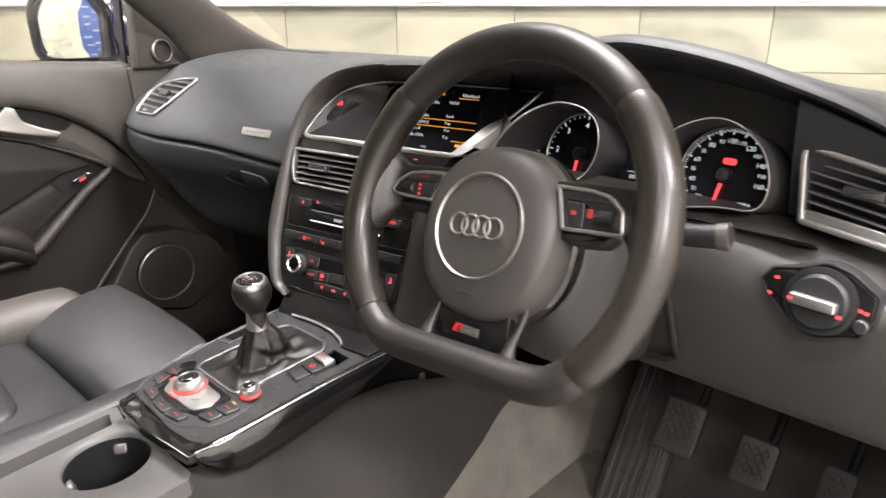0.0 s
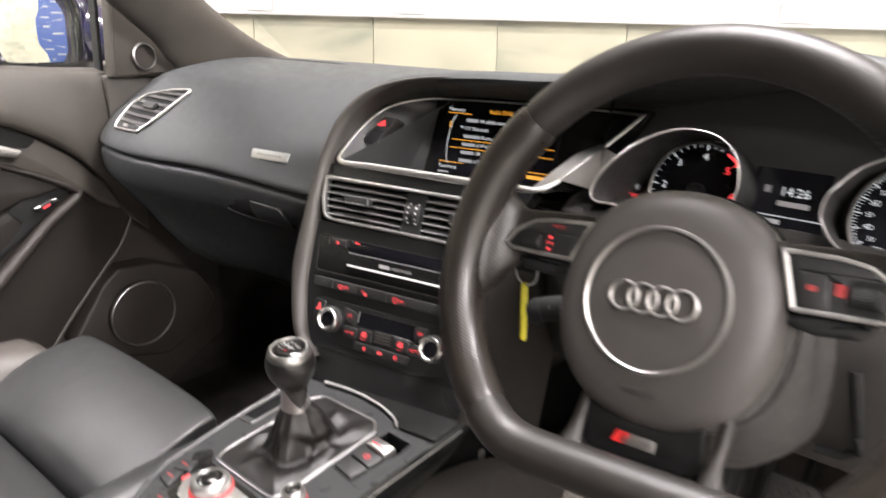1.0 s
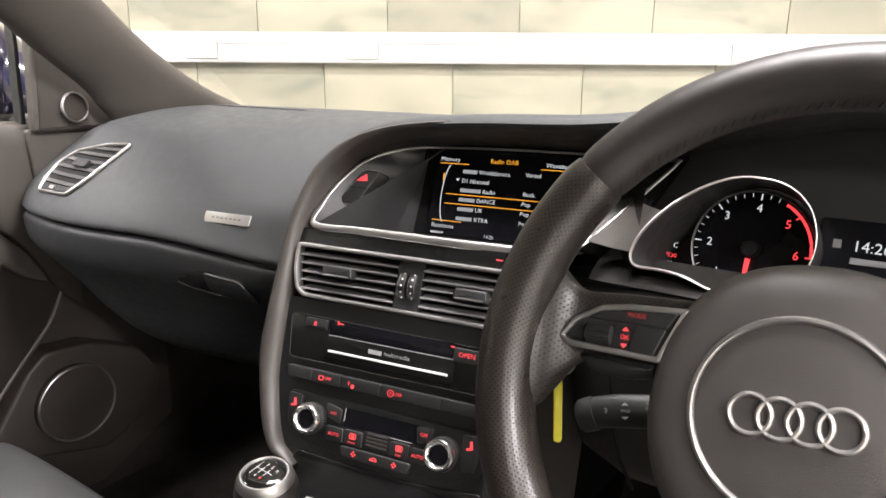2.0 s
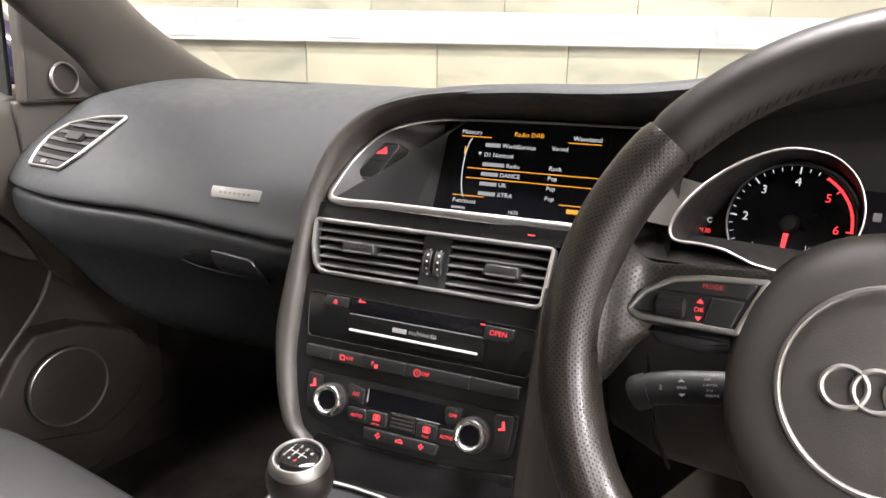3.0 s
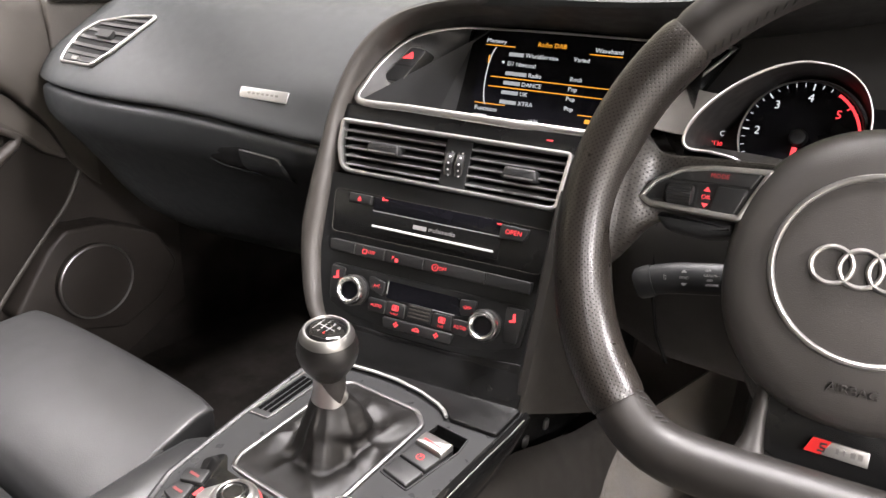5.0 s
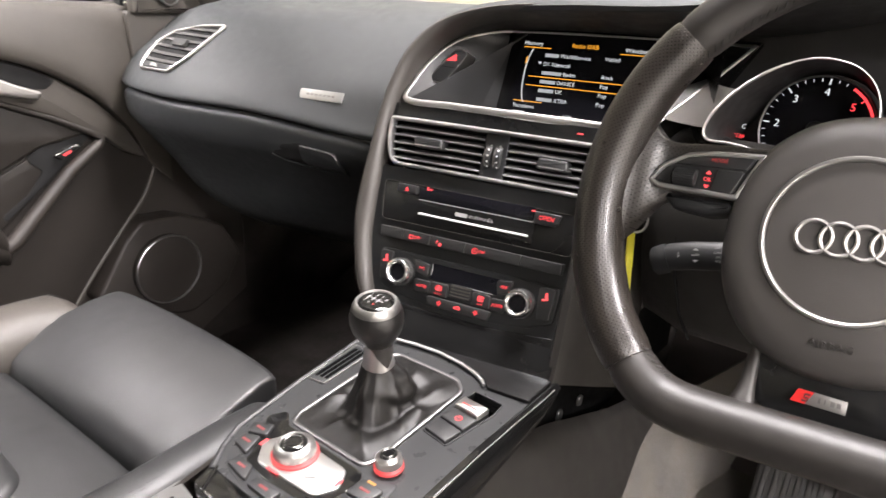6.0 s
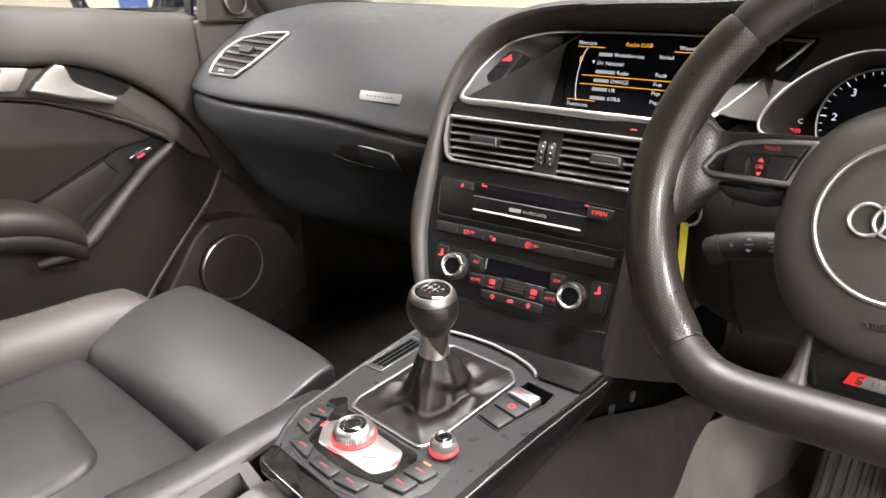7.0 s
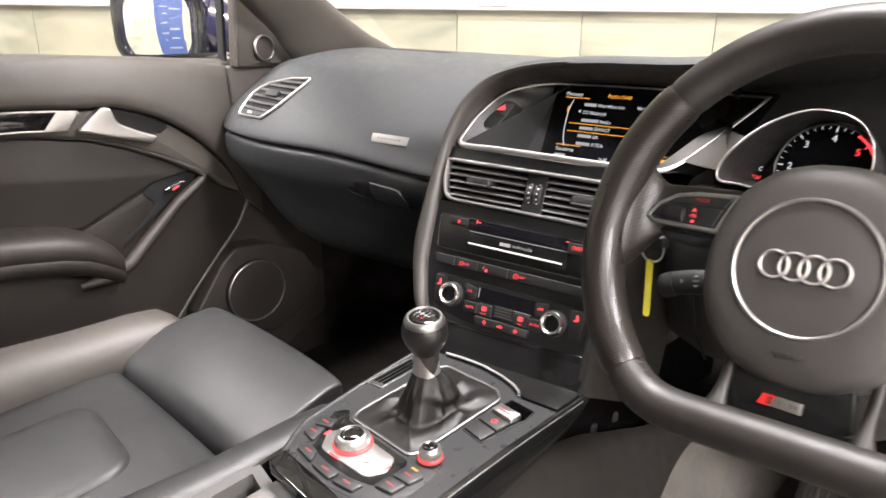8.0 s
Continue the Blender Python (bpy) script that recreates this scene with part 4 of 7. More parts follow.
for side in (1, -1):
    def sp(pts):
        q = [(side * x / 1000, y / 1000) for x, y in pts]
        return q if side > 0 else q[::-1]
    rings = []
    for u, yt, yb, zc, ht in spline([Vector(q) for q in SPOKE], 4):
        rings.append([(side * u / 1000, ((yt + yb) / 2 + (yt - yb) / 2 * math.copysign(abs(math.cos(a)) ** 0.45, math.cos(a))) / 1000, (zc + ht * math.copysign(abs(math.sin(a)) ** 0.55, math.sin(a))) / 1000) for a in [2 * math.pi * (j + 0.5) / 36 for j in range(36)]])
    part("spoke", loft(rings), SPOKE_LEATHER, wheel, "punched black leather spoke", sharp=70)
    radii = [0.003, 0.012, 0.016, 0.012, 0.002, 0.003, 0.004]
    low = 0 if side > 0 else 6      # the pad on the other spoke is deeper and squarer at its end
    out = fillet(sp(PAD if side > 0 else PAD_DEEP), radii if side > 0 else radii[::-1], 5)
    pad = part("switch_pad", prism(inset(out, 0.002), -0.006, 0.0005, 0.001), KEYCAP, wheel, "black switch pad in a chrome frame")
    pad.matrix_basis = Matrix.Translation((-0.0012, -0.0005, -0.0100))
    part("pad_frame", band(out, 0.0034, -0.012, 0.0024, 0.0014), BRIGHT, pad, "chrome frame")
    under = prism(fillet(sp(((-122, 10 - low), (-73, 8.5 - low), (-70, 1 - low), (-88, -3 - low), (-110, -1 - low))), 0.004), -0.026, -0.006, 0.004)
    part("under_pad", under, BLACK, wheel).matrix_basis = SINK
    x = lambda v: side * v / 1000
    part("mode_key", prism(fillet(sp(((-112, 34.5), (-66, 36), (-71, 27.5), (-116, 27.5))), 0.0015), 0.0, 0.0015, 0.0008), KEYCAP, pad)
    part("side_key", prism(fillet(sp(((-88, 26.5), (-71.5, 26.5), (-77, 12 - low), (-91, 12 - low))), 0.0015), 0.0, 0.0018, 0.0008), KEYCAP, pad)
    part("roller_well", prism(fillet(sp(((-117, 26), (-99, 26), (-99, 13 - low), (-117, 13 - low))), 0.002), 0.0, 0.0008), VOID, pad)
    rm = Matrix.Translation((x(-108), 0.0195 - low / 2000, -0.0005)) @ pose(0, 0, 0, 0, 90, 0)
    roller = part("roller", lathe([(0.0040, -0.0078), (0.0056, -0.0068), (0.0058, 0.0), (0.0056, 0.0068), (0.0040, 0.0078)], 24, m=rm), KEYCAP, pad, "ribbed roller")
    bm = bmesh.new()
    for i in range(24):
        a = 2 * math.pi * i / 24
        tube([rm @ Vector((0.0058 * math.cos(a), 0.0058 * math.sin(a), -0.0066)), rm @ Vector((0.0058 * math.cos(a), 0.0058 * math.sin(a), 0.0066))], 0.0004, 4, bm=bm)
    part("ribs", bm, KEYCAP, roller)
    if side > 0:
        lettering(pad, "MODE", x(-88), 0.0320, 0.0018, 0.0036, RED_DIM)
        lettering(pad, "OK", x(-93.5), 0.0195, 0.0010, 0.0036, RED, turn=0)
        part("arrow", prism(mm((-95.3, 23), (-91.7, 23), (-93.5, 25.4)), 0.0006, 0.0010), RED, pad, flat=True)
        part("arrow", prism(mm((-95.3, 16), (-91.7, 16), (-93.5, 13.6)), 0.0006, 0.0010), RED, pad, flat=True)
    else:
        part("symbol", prism(rect(x(-81) - 0.003, 0.016, x(-81) + 0.002, 0.0195, 0.001), 0.0018, 0.0021), RED_DIM, pad, flat=True)
        part("symbol", prism(rect(x(-95) - 0.0025, 0.015, x(-95) + 0.0025, 0.0225, 0.001), 0.0006, 0.0009), RED_DIM, pad, flat=True)

# airbag cover
def cover(scale, h, e=2.25, rx=0.0738, ry=0.0785, cy=-0.0105, n=64):
    out = []
    for i in range(n):
        a = 2 * math.pi * i / n
        c, s = math.cos(a), math.sin(a)
        out.append((math.copysign(abs(c) ** (2 / e), c) * rx * scale, cy + math.copysign(abs(s) ** (2 / e), s) * ry * scale, h))
    return out


hub = part("airbag_cover", loft([cover(k, h) for k, h in ((0.90, -0.045), (1.0, -0.036), (1.02, -0.024), (1.015, -0.012), (0.99, -0.004), (0.945, 0.002), (0.87, 0.0060), (0.76, 0.0086), (0.6, 0.0098), (0.3, 0.0102))]), HUB, wheel, "round dark grey airbag cover", sharp=60)
hub.matrix_basis = SINK
part("hub_gap", loft([cover(k, h) for k, h in ((1.03, -0.046), (1.05, -0.040), (1.05, -0.030), (1.02, -0.026))]), PIANO, wheel).matrix_basis = SINK
ringc = (-0.002, -0.0070)
part("badge_ring", lathe([(0.0448, 0.0088), (0.0453, 0.0114), (0.0463, 0.0123), (0.0477, 0.0121), (0.0485, 0.0106), (0.0486, 0.0070)], 72, m=Matrix.Translation((*ringc, 0)), cap=False), SILVER, hub, "satin silver ring")
part("badge_disc", lathe([(0.0449, 0.0085), (0.0445, 0.0100), (0.038, 0.0110), (0.02, 0.0117), (0.0003, 0.0119)], 64, m=Matrix.Translation((*ringc, 0))), HUB, hub)
emblem = bmesh.new()
for i in range(4):
    cx = ringc[0] + (i - 1.5) * 0.0127
    tube([(cx + 0.0093 * math.cos(a), ringc[1] - 0.0004 + 0.0093 * math.sin(a), 0.0127) for a in [2 * math.pi * q / 36 for q in range(36)]], 0.00135, 8, closed=True, bm=emblem)
part("emblem", emblem, SILVER, hub, "four linked chrome rings")
lettering(hub, "AIRBAG", 0.0, 0.0, 0.0, 0.0066, HUB, thick=0.0007).matrix_basis = pose(-0.0012, -0.0672, 0.0093, 16, 0, 0)

# lower double spoke with its gloss insert and trim badge
for s in (1, -1):
    path = spline([Vector((s * u, v, h)) for u, v, h in ((0.0465, -0.062, -0.022), (0.0465, -0.078, -0.018), (0.0463, -0.090, -0.013), (0.0460, -0.102, -0.0085), (0.0465, -0.112, -0.0055), (0.0475, -0.122, -0.004))], 4)
    k = len(path) - 1
    part("lower_spoke", tube(path, 0.008, 16, squash=0.85, radii=[0.0036 + 0.0010 * (i / k) + 0.0290 * max(0.0, i / k - 0.38) ** 2.4 for i in range(k + 1)]), WHEEL_LEATHER, wheel, "slim lower spoke", sharp=70)
insert = part("gloss_insert", prism(fillet(mm((-38, -72), (38, -72), (42, -108), (30, -114), (-30, -114), (-42, -108)), 0.004), -0.016, -0.006, 0.001), GLOSS_DIM, wheel, "gloss black insert")
insert.matrix_basis = Matrix.Translation((-0.004, 0.001, -0.0075))
bdg = part("trim_badge", prism(mm((-18.5, -103.5), (17, -104.5), (17, -95), (-14.5, -94)), -0.006, -0.0042, 0.0004), SILVER, insert, "silver and red badge")
bdg.matrix_basis = pose(-0.0030, -0.0195, 0, 0, 0, 0) @ Matrix.Diagonal((0.82, 0.82, 1, 1))
part("red_field", prism(mm((-18.5, -103.5), (-9, -103.8), (-4, -94.3), (-14.5, -94)), -0.0042, -0.0036), RED_PLASTIC, bdg, flat=True)
for i, w in enumerate((0.0016, 0.0010, 0.0026, 0.0026)):
    bar(bdg, -0.0010 + i * 0.0040, -0.1008, -0.0010 + i * 0.0040 + w, -0.0972, -0.0040, SATIN_GREY)
part("badge_mark", tube([(a / 1000, b / 1000, -0.0034) for a, b in ((-6.2, -96.6), (-9.6, -96.9), (-9.9, -98.8), (-7.0, -99.4), (-7.4, -101.4), (-11.2, -101.4))], 0.0007, 5, squash=0.4), BLACK, bdg)

# ---- steering column with stalks ----
column = thing("steering_column", facing(0.356, 0.50, 0.775, 0, 22), "dark grey steering column shroud with two stalks", "steering column")
rows = []
for h, rx, ry, cy in ((-0.026, 0.054, 0.052, -0.016), (-0.030, 0.064, 0.062, -0.018), (-0.050, 0.069, 0.070, -0.022), (-0.085, 0.072, 0.080, -0.030), (-0.13, 0.076, 0.088, -0.034), (-0.19, 0.080, 0.092, -0.030), (-0.26, 0.084, 0.095, -0.02)):
    rows.append([(rx * math.copysign(abs(math.cos(a)) ** 0.8, math.cos(a)), cy + ry * math.copysign(abs(math.sin(a)) ** 0.8, math.sin(a)), h) for a in [2 * math.pi * i / 40 for i in range(40)]])
part("shroud", loft(rows), KNEE_GREY, column, sharp=60)
inv = facing(0.356, 0.50, 0.775, 0, 22).inverted()
path = [inv @ Vector(p) for p in ((0.345, 0.575, 0.735), (0.285, 0.566, 0.7245), (0.262, 0.560, 0.7215), (0.240, 0.556, 0.7175), (0.226, 0.5535, 0.7135), (0.2145, 0.552, 0.7075))]
st = part("cruise_stalk", tube(path, 0.012, 16, squash=0.55, up=(0, 0, 1), radii=[0.0092, 0.0104, 0.0110, 0.0110, 0.0107, 0.0098]), BLACK, column, "black cruise control stalk with white print", sharp=60)
part("stalk_cap", tube([path[4] + (path[5] - path[4]) * 0.25, path[4] + (path[5] - path[4]) * 0.6, path[5] + (path[5] - path[4]) * 0.05, path[5] + (path[5] - path[4]) * 0.25], 0.0108, 14, squash=0.62, radii=[0.0114, 0.0116, 0.0110, 0.0082]), BLACK, st)
d = (path[2] - path[3]).normalized()
zax = Vector((0, 0, 1)) - d * d.z
zax.normalize()
fm = Matrix((d, zax.cross(d), zax)).transposed().to_4x4()
fm.translation = (path[2] + path[3]) / 2
for body, a, b, size in (("SPEED", -0.008, 0.0, 0.0023), ("OFF", 0.0075, 0.0054, 0.0023), ("CANCEL", 0.0090, 0.0021, 0.0023), ("ON", 0.0085, -0.0012, 0.0023), ("RESUME", 0.0100, -0.0044, 0.0023), ("SET", -0.0205, 0.0, 0.0023)):
    lt = lettering(st, body, 0, 0, 0, size, GREY_INK, turn=90 if body == "SET" else 0)
    lt.matrix_basis = fm @ Matrix.Translation((a, b, 0.0064 if a > -0.02 else 0.0057))
for b in (0.0044, -0.0044):
    lt = part("arrow", prism(mm((-2.2, -0.8), (2.2, -0.8), (0, 1.2)) if b > 0 else mm((-2.2, 0.8), (0, -1.2), (2.2, 0.8)), 0, 0.0002), GREY_INK, st, flat=True)
    lt.matrix_basis = fm @ Matrix.Translation((-0.008, b, 0.0064))
path = [inv @ Vector(p) for p in ((0.40, 0.59, 0.765), (0.46, 0.598, 0.7700), (0.495, 0.601, 0.7735), (0.512, 0.602, 0.7765), (0.5215, 0.603, 0.7785))]
st = part("wiper_stalk", tube(path, 0.01, 14, squash=0.8, radii=[0.0085, 0.0095, 0.0104, 0.0108, 0.0100]), BLACK, column, "black wiper stalk with a grey ring", sharp=60)
part("stalk_ring", tube([path[3], path[4]], 0.012, 16, squash=0.85), TRIM_GREY, st)

# ---- key with a yellow tag in the ignition ----
keyset = thing("car_key", pose(0.168, 0.617, 0.722), "car key on a ring with a yellow plastic tag", "key")
part("key_head", prism(rect(-0.012, -0.008, 0.012, 0.008, 0.004), -0.004, 0.010, 0.003), BLACK, keyset)
part("key_ring", tube([(0.012 * math.cos(a), -0.004, -0.006 + 0.0125 * math.sin(a)) for a in [2 * math.pi * q / 28 for q in range(28)]], 0.0012, 8, closed=True, up=(0, 1, 0)), BRIGHT, keyset, "steel split ring")
tagm = prism(fillet(mm((-3.4, 0), (3.4, 0), (3.8, -58), (2.4, -62), (-3, -60)), 0.002), -0.0009, 0.0009, 0.0003)
tagm.transform(Matrix.Translation((-0.001, -0.005, -0.0165)) @ pose(0, 0, 0, 90, 0, 0) @ pose(0, 0, 0, 0, 42, 2))
part("tag", tagm, YELLOW, keyset, "bright yellow plastic tag")

# ---- instruments under the hood: local x right, y up, z towards the driver ----
cluster = thing("instrument_cluster", facing(0.2684, 0.7666, 0.7911, 0, 15.5), "black instrument cluster with lit rev counter and speedometer", "instrument cluster")
part("back_plate", prism([(-0.12, -0.075), (0.32, -0.075), (0.32, 0.085), (0.25, 0.100), (0.19, 0.116), (0.12, 0.128), (0.06, 0.128), (0.0, 0.112), (-0.06, 0.094), (-0.12, 0.082)], -0.05, -0.022), COWL, cluster, flat=True)


def polar(cx, cy, r, deg):
    return cx + r * math.cos(radians(deg)), cy + r * math.sin(radians(deg))


def gauge(name, label, cx, mirror, zero, step, marks, redline):
    s = -1 if mirror else 1
    g = part(name, lathe([(0.0495, -0.004), (0.0495, 0.000), (0.0003, 0.000)], 64, m=Matrix.Translation((cx, 0, 0))), SCREEN, cluster, label)
    part("dial_ring", lathe([(0.0482, 0.0), (0.0484, 0.002), (0.0490, 0.0026), (0.0497, 0.002), (0.0502, 0.0)], 64, m=Matrix.Translation((cx, 0, 0)), cap=False), SILVER, g)
    move = Matrix.Translation((0.0115, -0.002, 0.030)) if mirror else Matrix.Translation((-0.0008, -0.0033, 0))
    g.matrix_basis = move
    # tear-drop cowl from the dial up to its chrome edge
    tear = [(-76, -25), (-72, -9), (-58, 11), (-38, 29), (-18, 41), (3, 46.5), (28, 43), (45, 29), (53, 8), (51, -14), (40, -33), (20, -43), (-10, -42), (-32, -35), (-52, -33), (-70, -33)]
    base = [(-70, -24), (-66, -10), (-54, 8), (-40, 27), (-20, 45), (0, 50.5), (25, 44), (43, 27), (51, 4), (48, -16), (37, -34), (20, -46), (-12, -46), (-34, -36), (-50, -31), (-64, -31)]
    if mirror:
        tear = [(50, -13), (50, 5), (43, 17), (30, 33), (10, 44), (-10, 48.5), (-33, 44), (-56, 27), (-69, 3), (-70.5, -20), (-61, -32), (-38, -34), (-24, -35.5), (0, -40), (14, -42), (36, -31)]
        base = [(a * 0.98, b * 0.99) for a, b in tear]
    top = []
    for a, b in tear:
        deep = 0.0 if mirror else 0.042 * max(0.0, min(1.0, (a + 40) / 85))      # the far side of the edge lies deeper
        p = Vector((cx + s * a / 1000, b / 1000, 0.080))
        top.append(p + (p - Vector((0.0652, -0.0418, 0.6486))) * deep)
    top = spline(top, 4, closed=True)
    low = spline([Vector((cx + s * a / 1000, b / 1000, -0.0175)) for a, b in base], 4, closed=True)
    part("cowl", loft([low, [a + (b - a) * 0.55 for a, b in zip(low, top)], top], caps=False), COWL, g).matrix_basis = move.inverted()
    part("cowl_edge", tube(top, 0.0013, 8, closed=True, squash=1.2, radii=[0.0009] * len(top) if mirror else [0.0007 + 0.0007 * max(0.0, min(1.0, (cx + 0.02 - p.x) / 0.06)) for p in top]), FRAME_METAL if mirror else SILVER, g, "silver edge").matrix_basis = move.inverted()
    n = int(round((marks - 1) * 1))
    for i in range(0, n * 5 + 1):
        a = zero - step * i / 5
        major = i % 5 == 0
        r0, r1 = (0.0415 if major else 0.0440), 0.0470
        w = 0.0011 if major else 0.0006
        hot = redline is not None and i / 5 >= redline
        p0, p1 = polar(cx, 0, r0, a), polar(cx, 0, r1, a)
        part("tick", tube([(*p0, 0.0006), (*p1, 0.0006)], w / 2, 4, squash=0.3), RED if hot else WHITE, g, flat=True)
    part("needle_hub", lathe([(0.0075, 0.0), (0.0075, 0.008), (0.006, 0.010), (0.0003, 0.0105)], 28, m=Matrix.Translation((cx, 0, 0))), BLACK, g)
    p0, p1 = polar(cx, 0, 0.009, zero - 1.5), polar(cx, 0, 0.0375, zero - 1.5)
    part("needle", tube([(*p0, 0.006), (*p1, 0.005)], 0.0016, 6, squash=0.4, radii=[0.0022, 0.0013]), RED, g, "glowing red needle")
    return g


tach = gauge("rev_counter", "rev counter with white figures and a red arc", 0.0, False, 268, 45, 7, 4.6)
for i in range(1, 7):
    x, y = polar(0, 0, 0.0345, 268 - 45 * i)
    lettering(tach, str(i), x, y, 0.0008, 0.0100, RED if i >= 5 else WHITE)
arc = [(*polar(0, 0, 0.0455, 268 - 45 * q / 20), 0.0007) for q in range(92, 122, 2)]
part("red_arc", tube(arc, 0.0011, 4, squash=0.2), RED, tach, flat=True)
lettering(tach, "0", *polar(0, 0, 0.0400, 268), 0.0008, 0.0085, WHITE_DIM)
lettering(tach, "1/min", 0.0205, -0.0190, 0.0008, 0.0058, WHITE)
lettering(tach, "\u00B0C", -0.0640, -0.0066, 0.0008, 0.0065, WHITE)
lettering(tach, "130", -0.0645, -0.0160, 0.0008, 0.0055, RED)
lettering(tach, "90", -0.0655, -0.0232, 0.0008, 0.0055, WHITE)
part("temp_mark", tube([(-0.0710, -0.0130, 0.0008), (-0.0690, -0.0150, 0.0008)], 0.0006, 4), RED, tach, flat=True)
speedo = gauge("speedometer", "speedometer with white figures and a red lamp", 0.1790, True, 262, 17.0, 17, None)
for i in range(1, 17):
    x, y = polar(0.1790, 0, 0.0350, 262 - 17.0 * i)
    lettering(speedo, str(i * 10), x, y, 0.0008, 0.0056 if i % 2 else 0.0070, WHITE)
lettering(speedo, "MPH", 0.2035, -0.0265, 0.0008, 0.0062, WHITE)
part("brake_lamp", prism(rect(0.1730, 0.0112, 0.1868, 0.0178, 0.0028), 0.0, 0.0009), RED, speedo, "red brake warning lamp")

display = part("driver_display", prism(rect(0.050, -0.040, 0.118, 0.032, 0.002), -0.004, 0.002), SCREEN, cluster, "grey driver display with the time", flat=True)
display.matrix_basis = Matrix.Translation((-0.003, 0.0, -0.020))
lettering(display, "14:26", 0.0880, 0.0105, 0.0024, 0.0125, WHITE)
bar(display, 0.074, -0.0035, 0.103, 0.0015, 0.0024, GREY_INK)
bar(display, 0.060, -0.0140, 0.120, -0.0132, 0.0024, WHITE)
bar(display, 0.063, -0.0215, 0.080, -0.0170, 0.0024, GREY_INK)
bar(display, 0.090, -0.0280, 0.110, -0.0240, 0.0024, GREY_INK)
bar(display, 0.060, 0.0080, 0.066, 0.0150, 0.0024, GREY_INK)
# shelf between the gauges and the knee panel
rows = [[(x, -0.050, 0.085), (x, -0.058, 0.05), (x, -0.062, 0.0)] for x in (-0.13, -0.05, 0.05, 0.15, 0.25, 0.30)]
part("lower_shelf", loft(rows, closed=False), BLACK, cluster)
rows = [[(-0.076, y, 0.070), (-0.10, y, 0.03), (-0.12, y, -0.01)] for y in (-0.05, 0.0, 0.05, 0.09)]
part("inner_cheek", loft(rows, closed=False), GLOSS_DIM, cluster)

# ---- driver's lower dashboard ----
knee = thing("knee_panel", pose(0.40, 0.66, 0.68), "dark grey lower dashboard panel under the wheel", "dash panel")
rows = []
for x in [0.150 + 0.054 * i for i in range(11)]:
    drop = max(0.0, x - 0.48) * 0.16
    e = max(0.0, 0.20 - x) * 0.6
    col = [(x, 0.735, 0.774 - drop), (x, 0.700, 0.770 - drop), (x, 0.682, 0.764 - drop), (x, 0.664, 0.748 - drop * 0.6), (x, 0.652, 0.715), (x, 0.654, 0.672), (x, 0.664, 0.635), (x, 0.674, 0.606), (x, 0.684, 0.590), (x, 0.70, 0.586), (x, 0.80, 0.60)]
    rows.append([(p[0] - 0.40, p[1] + e - 0.66, p[2] - 0.68) for p in spline([Vector(c) for c in col], 3)])
part("panel", sheet(rows), KNEE_GREY, knee, sharp=60)
part("panel_gap", tube([(0.449 - 0.40, 0.6515 - 0.66, 0.695 - 0.68), (0.461 - 0.40, 0.6545 - 0.66, 0.640 - 0.68), (0.462 - 0.40, 0.6605 - 0.66, 0.622 - 0.68), (0.452 - 0.40, 0.664 - 0.66, 0.613 - 0.68), (0.430 - 0.40, 0.665 - 0.66, 0.611 - 0.68)], 0.0045, 8), VOID, knee, "black gap beside the column")
part("panel_gap", tube([(x - 0.40, 0.6555 + max(0.0, 0.20 - x) * 0.6 - 0.66, z - 0.68) for x, z in ((0.189, 0.722), (0.191, 0.70), (0.1965, 0.655), (0.2065, 0.62), (0.219, 0.597))], 0.0016, 8), VOID, knee)
rows = [[(x - 0.40, y - 0.66, z - 0.68) for y, z in ((0.735, 0.780 - max(0, x - 0.48) * 0.16), (0.722, 0.82), (0.716, 0.86 - max(0, x - 0.55) * 0.5), (0.715, 0.895 - max(0, x - 0.49) * 0.35))] for x in (0.526, 0.56, 0.60, 0.64, 0.68)]
part("vent_fascia", sheet(rows), BLACK, knee, "matt black fascia")

rvent = thing("side_vent", facing(0.592, 0.7085, 0.802, -4, 14), "black slatted side air vent in a silver frame", "air vent", "side vents")
rvo = fillet(mm((-62, 43), (-48, -31), (50, -42), (58, 22)), [0.012, 0.008, 0.008, 0.008], 6)
part("vent_frame", band(rvo, 0.006, -0.012, 0.006, 0.002), SILVER, rvent, "satin silver frame")
part("vent_back", prism(inset(rvo, 0.003), -0.035, -0.030), VOID, rvent, flat=True)
part("frame_lip", prism(mm((-44, -17), (48, -27), (50, -37), (-45, -29)), -0.012, 0.003, 0.001), SATIN_GREY, rvent)
for i in range(6):
    y = -0.016 + i * 0.0088
    part("slat", loft([[(x, y - x * 0.15 + a, b) for a, b in mm((0, -18), (1.8, -18), (0.4, 0), (-1.4, 0))] for x in (-0.0455 - i * 0.0015, 0.051)]), SLAT_DARK, rvent, flat=True)
part("vent_tab", prism(rect(-0.018, 0.000, 0.016, 0.010, 0.002), -0.012, 0.004, 0.002), KEYCAP, rvent)

lsw = thing("light_switch", facing(0.583, 0.6505, 0.7255, -3, 8), "black rotary light switch with red symbols", "switch")
part("switch_panel", prism(fillet(mm((-46, 5), (-38, 17), (-14, 23), (4, 32), (22, 28), (47, 14), (47, -10), (39, -22), (4, -34), (-15, -25), (-36, -8)), [0.004, 0.006, 0.03, 0.02, 0.02, 0.008, 0.010, 0.012, 0.03, 0.03, 0.02], 8), -0.016, 0.004, 0.002), PIANO, lsw, "gloss black switch panel")
